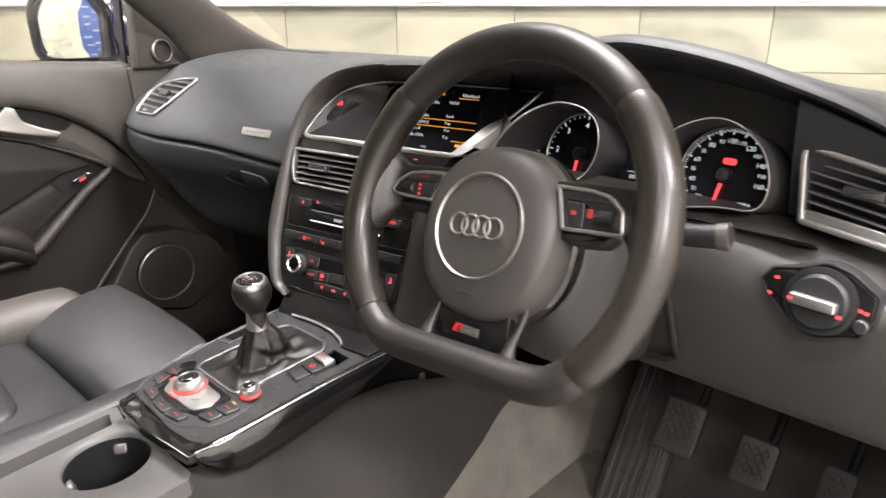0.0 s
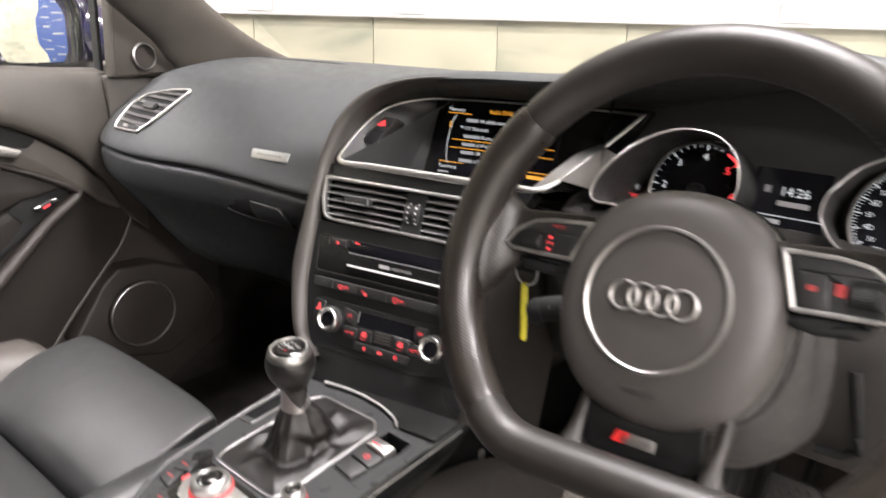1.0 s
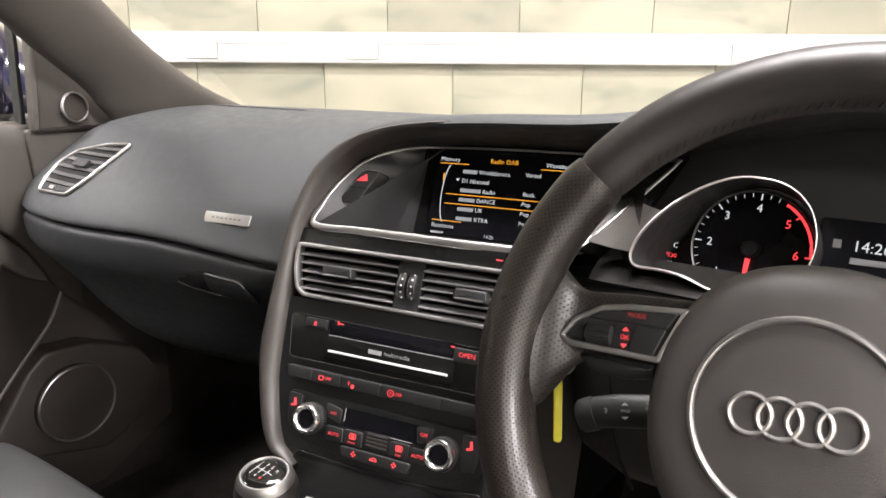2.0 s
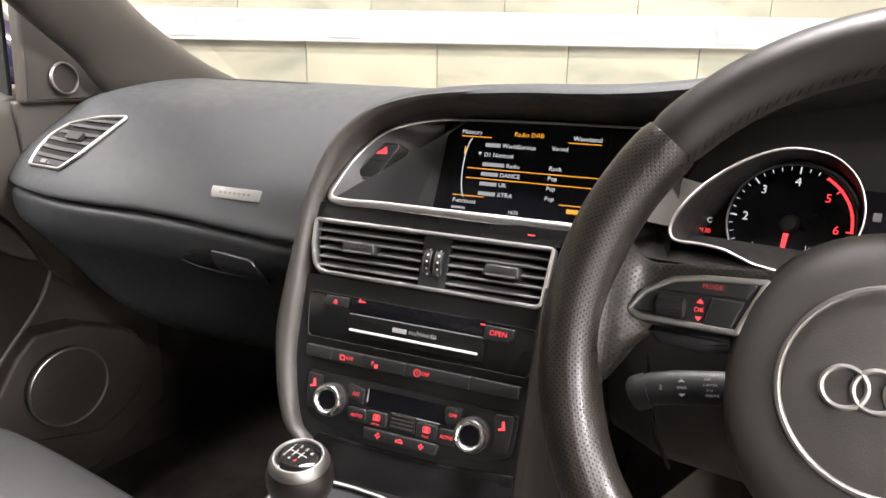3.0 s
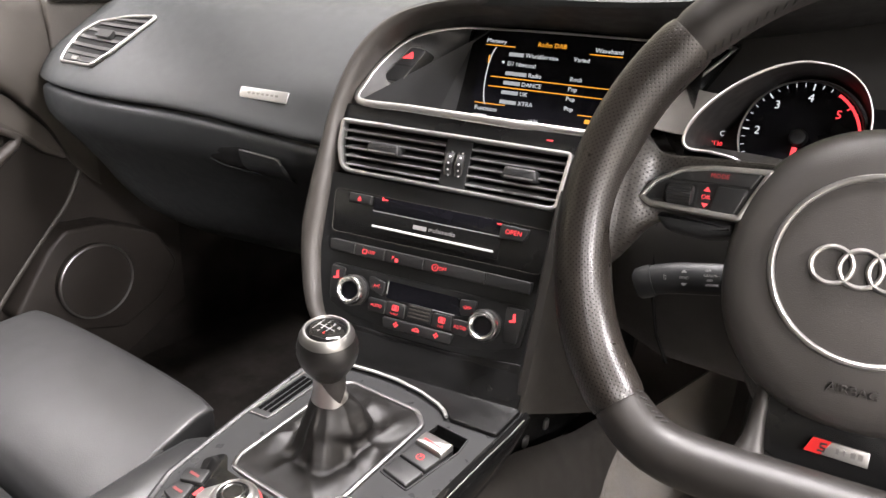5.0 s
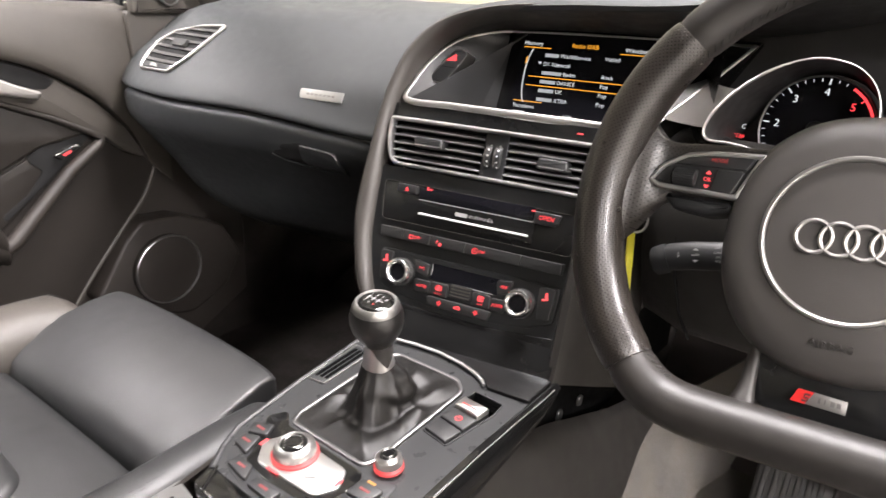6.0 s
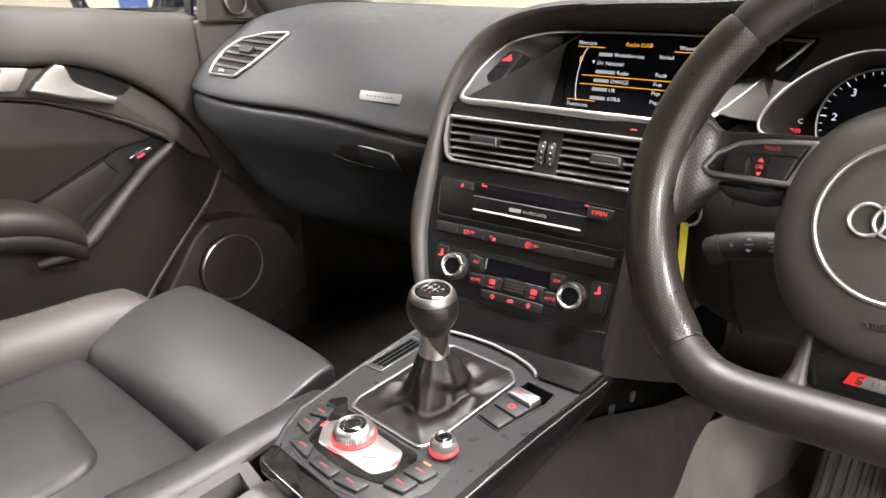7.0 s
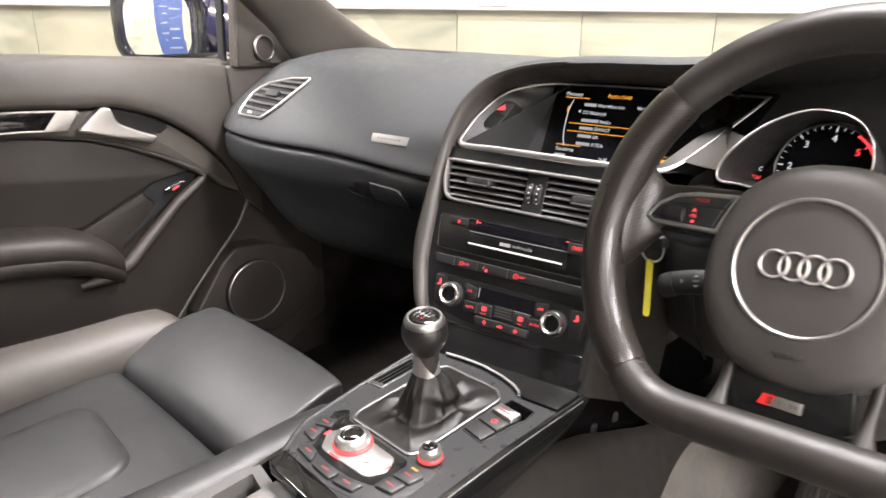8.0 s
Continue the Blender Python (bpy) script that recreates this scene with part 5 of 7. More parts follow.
part("switch_rim", band(fillet(mm((-48, 5.5), (-39, 18.8), (-14, 25), (4, 34), (23, 30), (49, 15), (49, -11), (40, -24), (4, -36), (-16, -27), (-37.5, -9)), [0.004, 0.006, 0.03, 0.02, 0.02, 0.008, 0.010, 0.012, 0.03, 0.03, 0.02], 8), 0.002, -0.016, 0.0048, 0.0008), BLACK, lsw)
kn = part("knob", lathe([(0.0245, 0.003), (0.0240, 0.010), (0.0215, 0.013), (0.0003, 0.014)], 40), BLACK, lsw, "round black knob")
kn.matrix_basis = Matrix.Translation((0.005, -0.001, 0))
part("knob_collar", lathe([(0.0300, 0.003), (0.0296, 0.0062), (0.0250, 0.0068), (0.0246, 0.004)], 44, m=Matrix.Translation((0.005, -0.001, 0)), cap=False), BLACK, lsw, "black collar round the knob")
part("dimmer_wheel", lathe([(0.0062, 0.003), (0.0060, 0.0075), (0.0048, 0.0088), (0.0003, 0.0088)], 24, m=Matrix.Translation((0.0395, -0.0125, 0))), KEYCAP, lsw, "small round dimmer wheel")
part("grip_bar", prism(fillet(mm((-21, -4.5), (17, -5.5), (17, 4.5), (-21, 5.5)), 0.003), 0.012, 0.021, 0.002), SILVER, kn, "silver grip bar")
for x, y in ((-0.033, 0.010), (-0.037, -0.005), (-0.014, -0.0005), (0.020, 0.021), (0.024, -0.008), (0.036, 0.000), (0.041, -0.001)):
    part("symbol", prism(rect(x - 0.0020, y - 0.0015, x + 0.0020, y + 0.0015, 0.0008), 0.004, 0.0215 if abs(x + 0.014) < 0.001 else 0.0144 if (x * x + y * y) < 0.0008 else 0.0044), RED, lsw, flat=True)

# ---- pedals and floor ----
def pedal(name, x, y, z, w, h, tilt, label):
    p = thing(name, pose(x, y, z, 90 - tilt, 0, 0), label, "pedal", "foot pedals")
    part("pad", prism(fillet([(-w / 2, -h / 2), (w / 2, -h / 2), (w * 0.55, h / 2), (-w * 0.45, h / 2)], 0.008), -0.008, 0.004, 0.003), RUBBER, p, "ribbed rubber pad")
    tread, pitch = bmesh.new(), 0.0125
    for i in range(-8, 9):
        for j in range(-12, 13):
            u, v = (i + j) * pitch / 2, (i - j) * pitch * 0.62
            if abs(u) < w / 2 - 0.008 and abs(v) < h / 2 - 0.009:
                k, q = pitch * 0.44, pitch * 0.55
                prism([(u - k, v), (u, v - q), (u + k, v), (u, v + q)], 0.003, 0.0056, 0.0008, bm=tread, steps=1)
    part("tread", tread, RUBBER, p, "raised lozenge tread")
    part("arm", tube([(w * 0.15, 0.0, -0.006), (w * 0.2, h * 0.6, -0.03), (w * 0.25, 0.15, -0.05)], 0.007, 8), BLACK, p)
    return p


pedal("brake_pedal", 0.491, 0.880, 0.388, 0.050, 0.064, 28, "black rubber-faced brake pedal")
pedal("clutch_pedal", 0.386, 0.880, 0.396, 0.058, 0.076, 28, "black rubber-faced clutch pedal")
pedal("accelerator_pedal", 0.583, 0.900, 0.345, 0.040, 0.12, 30, "black rubber-faced accelerator pedal")


rest = thing("footrest", pose(0.306, 0.960, 0.330, 52, 0, 4), "ribbed black rubber footrest beside the clutch", "footrest")
part("pad", prism(rect(-0.048, -0.150, 0.046, 0.105, 0.012), -0.02, 0.0, 0.004), RUBBER, rest)
for i in range(6):
    part("rib", prism(rect(-0.040 + i * 0.0135, -0.140, -0.033 + i * 0.0135, 0.095, 0.002), 0.0, 0.003, 0.001), RUBBER, rest)
part("edge_line", tube([(0.0475, -0.148, 0.001), (0.0475, 0.100, 0.001)], 0.0016, 6), TRIM_GREY, rest)

# ---- centre console: local x right, y forward, z up ----
CONS = pose(0.0292, 0.4572, 0.5369, 4.5, 0, 0)
inv_c = CONS.inverted()
console = thing("centre_console", CONS, "satin grey centre console with gloss black sides", "centre console")
top = [((-113, 122), (-110.5, 55), (-105, -29), (-96, -106), (-85, -130), (-70, -150), (34, -156), (34, 122)), ((34, -156), (70, -152), (92, -140), (92, 36), (34, 36)), ((34, 36), (42, 36), (42, 62), (34, 62)), ((76, 36), (92, 36), (94, 62), (76, 62)), ((34, 62), (94, 62), (96, 105), (96, 122), (34, 122))]
bm = bmesh.new()
for poly in top:
    prism(mm(*poly), -0.014, 0.0, bm=bm)
part("top_plate", bm, CONSOLE, console, flat=True)
edge = [(-113, 122), (-110.5, 55), (-105, -29), (-96, -106), (-85, -130), (-70, -152)]
part("left_edge", tube([(a / 1000, b / 1000, -0.0015) for a, b in edge], 0.0035, 8), CONSOLE, console)

# gloss flank on the driver's side, deepest near its rear end
rows = []
for v, drop, u in ((-160, 10, 90), (-152, 32, 94), (-135, 50, 97), (-105, 60, 98.5), (-60, 60, 98), (0, 54, 98), (55, 42, 100), (90, 28, 102), (112, 15, 102), (122, 8, 101)):
    rows.append([((u - 8) / 1000, v / 1000, 0.0005), ((u - 3) / 1000, v / 1000, 0.0), (u / 1000, v / 1000, -0.003), ((u + 1.5) / 1000, v / 1000, -0.45 * drop / 1000), ((u + 0.5) / 1000, v / 1000, -0.68 * drop / 1000), ((u - 6) / 1000, v / 1000, -0.92 * drop / 1000), ((u - 16) / 1000, v / 1000, -drop / 1000), ((u - 24) / 1000, v / 1000, -drop / 1000)])
flank = part("gloss_flank", loft(rows, closed=False), PIANO, console, "gloss black side trim", sharp=60)
part("flank_line", tube([((u - 1.2) / 1000, v / 1000, -0.0008) for v, u in ((-158, 91), (-135, 97), (-60, 98), (0, 98), (55, 100), (90, 102), (112, 102))], 0.0006, 6), SATIN_GREY, flank, "thin silver line")

# gear gaiter in its frame
FRAME = fillet(mm((-62, -75), (31, -77), (36, -60), (36, 55), (20, 69), (-58, 69), (-68, 55), (-68, -60)), 0.014, 8)
gframe = part("gaiter_frame", band(FRAME, 0.0048, -0.002, 0.0028, 0.0022), FRAME_METAL, console, "satin silver frame")
base = inset(FRAME, 0.0044)
neck = Vector((-0.0172, -0.0035, 0.0415))
rings = []
cum = [0.0]
for i in range(len(base)):
    cum.append(cum[-1] + (Vector(base[(i + 1) % len(base)]) - Vector(base[i])).length)


def along(f):
    d = f * cum[-1]
    for i in range(len(base)):
        if d <= cum[i + 1]:
            t = (d - cum[i]) / max(1e-9, cum[i + 1] - cum[i])
            return Vector(base[i]).lerp(Vector(base[(i + 1) % len(base)]), t)
    return Vector(base[0])


RIDGES = ((5, 0.0105, 30, 25), (60, 0.0045, 20, -30), (95, 0.0075, 24, -15), (150, 0.0090, 26, 25), (190, 0.0045, 16, -30), (215, 0.0085, 20, -20), (256, 0.0075, 16, 18), (304, 0.0120, 24, -28), (335, 0.0050, 16, 20))


def fold_at(deg, s):
    """Outward push of the leather's sharp folds, which twist on their way up."""
    total = -0.0036
    for at, size, wide, twist in RIDGES:
        d = abs((deg - at - twist * s + 180) % 360 - 180)
        total += size * max(0.0, 1 - d / wide) ** 1.4
    return total


K = 180
for n in range(27):
    s = n / 26
    apron = min(1.0, s / 0.52)                      # flat cloth from the frame to the foot of the boot
    rise = max(0.0, (s - 0.46) / 0.54)              # the boot itself, up to the collar
    pull = 0.60 * apron ** 0.9 + 0.40 * rise ** 1.15
    lift = 0.0010 + 0.0035 * math.sin(math.pi * min(1.0, s / 0.6)) + 0.0440 * rise ** 1.15
    amp = math.sin(math.pi * min(1.0, s * 0.98) ** 0.85) ** 0.7 if 0 < s < 1 else 0.0
    ring_pts = []
    for j in range(K):
        b2 = along(j / K)
        ang = math.atan2(b2.y - neck.y, b2.x - neck.x)
        deg = math.degrees(ang)
        c2 = Vector((neck.x + 0.0150 * math.cos(ang), neck.y + 0.0150 * math.sin(ang)))
        p = b2.lerp(c2, pull)
        f = fold_at(deg, s)
        out = Vector((math.cos(ang), math.sin(ang)))
        slump = 0.0050 * math.exp(-((deg - 25) / 55) ** 2) * math.sin(math.pi * min(1.0, rise * 1.15)) - 0.0028 * math.exp(-((deg - 25) / 60) ** 2) * math.sin(2 * math.pi * rise)
        roll = 0.0017 * math.sin(13 * rise + 2.3 * math.sin(2 * ang + 0.5) + 0.9) * math.sin(math.pi * min(1.0, rise)) * (0.6 + 0.4 * math.cos(ang - 0.3))
        p = p + out * (f * amp * (0.40 if s > 0.4 else 0.22) + slump + roll)
        ripple = 0.0014 * amp * math.sin(150 * p.x + 60 * p.y + 0.6) * math.sin(110 * p.y - 70 * p.x + 1.1)
        crease = 0.0016 * amp * (1 - rise) * math.sin(deg / 7.0 + 6 * s) * (0.5 + 0.5 * math.sin(deg / 23.0))
        ring_pts.append((p.x, p.y, max(0.0009, lift + amp * f * (0.65 - 0.40 * s) + ripple + crease)))
    rings.append(ring_pts)
part("gaiter_base_cloth", prism(base, -0.001, 0.0006), GAITER, gframe, flat=True)

lever = thing("gear_lever", CONS @ Matrix.Translation((-0.0172, -0.0035, 0.002)), "gear lever with a round black leather knob", "gear lever")
bm = loft(rings, caps=False)
bmesh.ops.translate(bm, verts=bm.verts, vec=(0.0172, 0.0035, -0.002))
part("gaiter", bm, GAITER, lever, "creased black leather gaiter", sharp=70)
lean = Matrix.Translation((0, 0, 0.036)) @ pose(0, 0, 0, 3.0, 4.5, 0)
part("collar", lathe([(0.0128, -0.004), (0.0150, 0.0), (0.0152, 0.006), (0.0144, 0.009), (0.0128, 0.020), (0.0124, 0.030), (0.0130, 0.034)], 36, m=lean), SILVER, lever, "brushed silver collar")
rows = []
for i in range(9):
    v = i / 8
    hgt, rad = 0.0335 - 0.0235 * v, 0.0136 if v < 0.3 else 0.0138 + 0.0009 * v
    rows.append([lean @ Vector((rad * math.cos(a), rad * math.sin(a), hgt)) for a in [radians(-14 + 62 * (1 - v) ** 0.9 * u) for u in (-1, -0.66, -0.33, 0, 0.33, 0.66, 1)]])
part("collar_panel", loft(rows, closed=False), WHEEL_LEATHER, lever, "pointed leather tongue")
knob = part("knob", lathe([(0.0128, 0.031), (0.0146, 0.034), (0.0185, 0.040), (0.0222, 0.047), (0.0240, 0.0545), (0.0240, 0.0600), (0.0226, 0.0660), (0.0206, 0.0700)], 48, m=lean), KNOB_LEATHER, lever, "round black leather knob", sharp=60)
part("knob_ring", lathe([(0.0215, 0.0675), (0.0213, 0.0700), (0.0195, 0.0735), (0.0178, 0.0752), (0.0166, 0.0752), (0.0160, 0.0742)], 48, m=lean, cap=False), SATIN_GREY, knob, "satin silver ring")
cap = part("knob_cap", lathe([(0.0163, 0.0738), (0.0145, 0.0750), (0.009, 0.0760), (0.0003, 0.0764)], 40, m=lean), PIANO, knob, "gloss cap with the shift pattern")
for body, x, y in (("1", -0.0078, 0.0052), ("3", -0.0026, 0.0062), ("5", 0.0028, 0.0058), ("R", 0.0085, 0.0046), ("2", -0.0076, -0.0058), ("4", -0.0024, -0.0068), ("6", 0.0030, -0.0064)):
    lettering(cap, body, x, y, 0.0768, 0.0042, RED_PLASTIC if body == "6" else GREY_INK).matrix_basis = lean
for x in (-0.0076, -0.0024, 0.0030):
    b = part("pattern_line", prism(rect(x - 0.0003, -0.0035, x + 0.0003, 0.0030), 0.0766, 0.0769), GREY_INK, cap, flat=True)
    b.matrix_basis = lean
b = part("pattern_line", prism(rect(-0.0080, -0.0003, 0.0080, 0.0003), 0.0766, 0.0769), GREY_INK, cap, flat=True)
b.matrix_basis = lean

# slotted cover, chrome lid edge, pockets
part("slot_cover", prism(fillet(mm((-102, -18), (-82, -15), (-82, 50), (-104, 52)), 0.003), -0.002, 0.0016, 0.001), CONSOLE, console, "slotted black cover")
part("cover_rim", band(fillet(mm((-103, -19), (-81, -16), (-81, 51), (-105, 53)), 0.003), 0.0009, -0.001, 0.0021, 0.0003), SATIN_GREY, console)
# raised strips, coloured near-black for the shade inside the slots
for i in range(3):
    part("slot", prism(mm((-99.5 + i * 5.6, -11 + i), (-95.8 + i * 5.6, -11 + i), (-96.4 + i * 5.6, 47), (-100.6 + i * 5.6, 47)), 0.0010, 0.0020), DEEP, console, flat=True)
lid = part("storage_lid", prism(fillet(mm((-76, 84), (-20, 92), (36, 84), (50, 72), (93, 77), (95, 118), (-100, 118)), [0.004, 0.03, 0.012, 0.004, 0.004, 0.004, 0.004]), -0.002, 0.004, 0.0015), GLOSS_DIM, console, "satin black lid with a chrome front edge")
part("lid_edge", tube([(a / 1000, b / 1000, 0.004) for a, b in ((-76, 83), (-50, 88), (-22, 90.5), (8, 88), (30, 82.5), (40, 77.5), (46, 72))], 0.0018, 8, squash=0.9), BRIGHT, lid, "bright chrome edge")
bm = bmesh.new()
for poly in (((42, 36), (76, 36), (76, 62), (42, 62)),):
    loft([[(a / 1000, b / 1000, 0.0) for a, b in poly], [(a / 1000, b / 1000, -0.030) for a, b in poly]], caps=False, bm=bm)
part("pocket", bm, DEEP, console, "small dark tray")
part("pocket_floor", prism(mm((41, 35), (77, 35), (77, 63), (41, 63)), -0.034, -0.029), DEEP, console, flat=True)
ebox = part("parking_brake_switch", prism(fillet(mm((41, 12), (69, 8), (74, 42), (44, 44)), 0.002), -0.004, 0.004, 0.0015), KEYCAP, console, "parking brake switch with a chrome lip")
part("chrome_lip", prism(fillet(mm((44, 29), (72, 26), (74, 42), (45, 44)), 0.002), 0.003, 0.0085, 0.002), SILVER, ebox, "silver lip")
part("lit_line", prism(mm((50, 33.5), (69, 31.5), (69.2, 33.2), (50.2, 35.2)), 0.0084, 0.0088), RED, ebox, flat=True)
part("symbol", lathe([(0.0028, 0), (0.0036, 0), (0.0036, 0.0004), (0.0028, 0.0004)], 20, m=Matrix.Translation((0.057, 0.0185, 0.0039)), cap=False), RED, ebox, flat=True)
lettering(ebox, "P", 0.0570, 0.0185, 0.0043, 0.005, RED)
part("blank_switch", prism(fillet(mm((39.5, -8), (66, -13), (69, 7), (41, 11)), 0.002), -0.004, 0.0035, 0.0015), KEYCAP, console)
part("switch_surround", band(fillet(mm((37.5, -10), (68, -15), (78, 44), (76, 62.5), (42, 64), (41, 44)), 0.003), 0.0016, -0.004, 0.0012, 0.0005), BLACK, console)

# media controls
part("media_field", prism(fillet(mm((-86, -84), (-76, -66), (-62, -78), (34, -82), (67, -72), (70, -106), (62, -130), (36, -148), (4, -154), (-26, -152), (-60, -144), (-78, -130)), 0.006), -0.002, 0.0008, 0.0004), CONSOLE, console, "satin grey control field")
gl = part("gloss_field", prism(fillet(mm((-86, -80), (-76, -64), (-60, -78), (34, -81), (40, -90), (36, -126), (8, -133), (-24, -134), (-54, -130), (-66, -106)), 0.006), -0.001, 0.0016, 0.0004), PIANO, console, "gloss black field")
plate = part("media_plate", prism(fillet(mm((-60, -106), (-46, -84), (24, -88), (33, -106), (22, -125), (-44, -126)), 0.010, 6), 0.0, 0.0034, 0.0008), BRUSHED, console, "silver control plate")
for a, b, w, h in ((-58, -107, 3, 9), (-24, -125.5, 14, 2.4), (29.5, -103, 2.6, 9), (-42, -86.5, 10, 2.2)):
    part("lit_mark", prism(rect(a / 1000 - w / 2000, b / 1000 - h / 2000, a / 1000 + w / 2000, b / 1000 + h / 2000, 0.0006), 0.0032, 0.0037), RED, plate, flat=True)
for a, b, t in ((6, -112, 35), (-44, -95, 35)):
    m = prism(rect(-0.005, -0.0004, 0.005, 0.0004), 0.0033, 0.0036)
    m.transform(pose(a / 1000, b / 1000, 0, 0, 0, t))
    part("engraved_line", m, BLACK, plate, flat=True)


def dial(name, x, y, k, label):
    at = Matrix.Translation((x, y, 0.0))
    d = part(name, lathe([(0.0178 * k, 0.0065), (0.0176 * k, 0.0105), (0.0166 * k, 0.0135), (0.0140 * k, 0.0155), (0.0125 * k, 0.0162), (0.0118 * k, 0.0155)], 44, m=at, cap=False), SILVER, console, label)
    part("lit_ring", lathe([(0.0205 * k, 0.0028), (0.0205 * k, 0.0050), (0.0180 * k, 0.0068), (0.0175 * k, 0.0066)], 40, m=at, cap=False), RED_MID, d, "red lit ring")
    part("cap", lathe([(0.0120 * k, 0.0150), (0.0105 * k, 0.0166), (0.0080 * k, 0.0171), (0.0003, 0.0166)], 32, m=at), PIANO, d, "gloss black cap")
    part("cap_ring", lathe([(0.0082 * k, 0.0169), (0.0078 * k, 0.0177), (0.0070 * k, 0.0169)], 28, m=at, cap=False), CHROME, d)
    bm = bmesh.new()
    for i in range(52):
        a = 2 * math.pi * i / 52
        q = [(x + r * k * math.cos(a), y + r * k * math.sin(a), h) for r, h in ((0.0179, 0.0070), (0.0177, 0.0105), (0.0168, 0.0132))]
        tube(q, 0.0005, 4, bm=bm)
    part("knurling", bm, SILVER, d)
    return d


dial("media_dial", -0.0245, -0.1010, 1.0, "knurled silver media dial")
dial("volume_dial", 0.0480, -0.0640, 0.62, "small knurled silver volume dial")
for nm, poly in (("k", ((-86.6, -95.3), (-68, -86.5), (-62.5, -100.5), (-80.5, -107.5))), ("k", ((-80.8, -121.5), (-80, -109.3), (-65.5, -104), (-58.5, -126))), ("k", ((-63, -141.8), (-59, -129.3), (-41.5, -131.9), (-32.5, -146.5))), ("k", ((-30, -147.8), (-28, -136.7), (1, -137), (-0.5, -149.3))),
                 ("k", ((2.5, -149.5), (4.2, -136.5), (31, -131.5), (29, -145.5))), ("k", ((37, -127), (39.5, -108), (60, -106), (58, -123))), ("k", ((39.8, -106.6), (41, -86), (64.5, -87.5), (61, -104.8)))):
    k = part("media_key", prism(fillet(mm(*poly), 0.003), 0.0, 0.0044, 0.0012), KEYCAP, console)
    cx, cy = sum(p[0] for p in poly) / 4000, sum(p[1] for p in poly) / 4000
    part("lit_bar", prism(rect(cx - 0.005, cy - 0.0011, cx + 0.005, cy + 0.0011, 0.0004), 0.0043, 0.0047), RED_DIM, k, flat=True)
part("lit_bar", prism(rect(0.047, -0.0885, 0.055, -0.0862), 0.0042, 0.0048), ORANGE, console, flat=True)
part("rear_band", prism(fillet(mm((-76, -142), (-30, -155), (36, -153), (66, -140), (92, -150), (90, -168), (0, -176), (-66, -172)), 0.003), -0.012, -0.001, 0.002), PIANO, console, "gloss black band")
part("rear_silver", prism(fillet(mm((-77, -141), (-66, -148), (-54, -172), (-69, -170)), 0.002), -0.004, 0.0002, 0.001), PIANO, console, "gloss black corner")

# black filler between the console and the stack above it
rows = [[inv_c @ Vector(p) for p in ((x, 0.569 + 0.165 * (x + 0.007), 0.574), (x, 0.558 + 0.165 * (x + 0.007), 0.560), (x, 0.550 + 0.165 * (x + 0.007), 0.546), (x, 0.546 + 0.165 * (x + 0.007), 0.538))] for x in (-0.078, -0.03, 0.03, 0.08, 0.120)]
part("stack_filler", loft(rows, closed=False), GLOSS_DIM, console)

# cup holder behind the controls
cup = thing("cup_holder", CONS @ Matrix.Translation((0, -0.16, -0.024)), "grey cup holder tray with a round well", "cup holder")
cc, cr, N = Vector((-0.008, -0.0555)), 0.0455, 64
outer = []
x0, x1, y0, y1 = -0.066, 0.094, -0.30, -0.006
for i in range(N):
    a = 2 * math.pi * i / N
    d = Vector((math.cos(a), math.sin(a)))
    t = min([(x1 - cc.x) / d.x if d.x > 1e-6 else 9, (x0 - cc.x) / d.x if d.x < -1e-6 else 9, (y1 - cc.y) / d.y if d.y > 1e-6 else 9, (y0 - cc.y) / d.y if d.y < -1e-6 else 9])
    outer.append(cc + d * t)
circ = [cc + Vector((math.cos(2 * math.pi * i / N), math.sin(2 * math.pi * i / N))) * cr for i in range(N)]
part("tray_top", loft([[(p.x, p.y, -0.02) for p in outer], [(p.x, p.y, 0) for p in outer], [(*(c + (c - cc).normalized() * 0.003), 0) for c in circ], [(*c, -0.003) for c in circ], [(*c, -0.075) for c in circ]], caps=False), TRAY, cup, sharp=50)
# black liner darkens the well as the shade inside it would
part("well_wall", lathe([(0.0451, -0.006), (0.0449, -0.012), (0.0440, -0.074)], 48, m=Matrix.Translation((cc.x, cc.y, 0)), cap=False), BLACK, cup, "black liner for the shade in the round well")
part("well_floor", lathe([(0.046, -0.078), (0.046, -0.072), (0.0003, -0.072)], 40, m=Matrix.Translation((cc.x, cc.y, 0))), BLACK, cup)
for a in (20, 140, 260):
    m = prism(rect(-0.006, -0.008, 0.006, 0.008, 0.003), 0, 0.006, 0.002)
    m.transform(Matrix.Translation((cc.x + 0.0415 * math.cos(radians(a)), cc.y + 0.0415 * math.sin(radians(a)), -0.018)) @ pose(0, 0, 0, 0, 0, a) @ pose(0, 0, 0, 0, -70, 0))
    part("cup_spring", m, SATIN_GREY, cup, "springy holder tab")
bm = bmesh.new()
slot_o, slot_i = mm((-122, -300), (-66, -300), (-66, -10), (-110, -2)), mm((-100, -292), (-72, -292), (-72, -22), (-98, -16))
loft([[(x, y, -0.03) for x, y in slot_o], [(x, y, -0.004) for x, y in slot_o], [(x, y, -0.004) for x, y in slot_i], [(x, y, -0.06) for x, y in slot_i]], caps=False, bm=bm)
part("side_slot", bm, TRAY, cup, "narrow open side pocket")
part("slot_floor", prism(slot_i, -0.064, -0.059), VOID, cup, flat=True)

# tunnel beneath, down to the carpets
tunnel = thing("tunnel_side", pose(0.13, 0.45, 0.40), "dark plastic side of the centre tunnel", "tunnel panel", kind="structure")
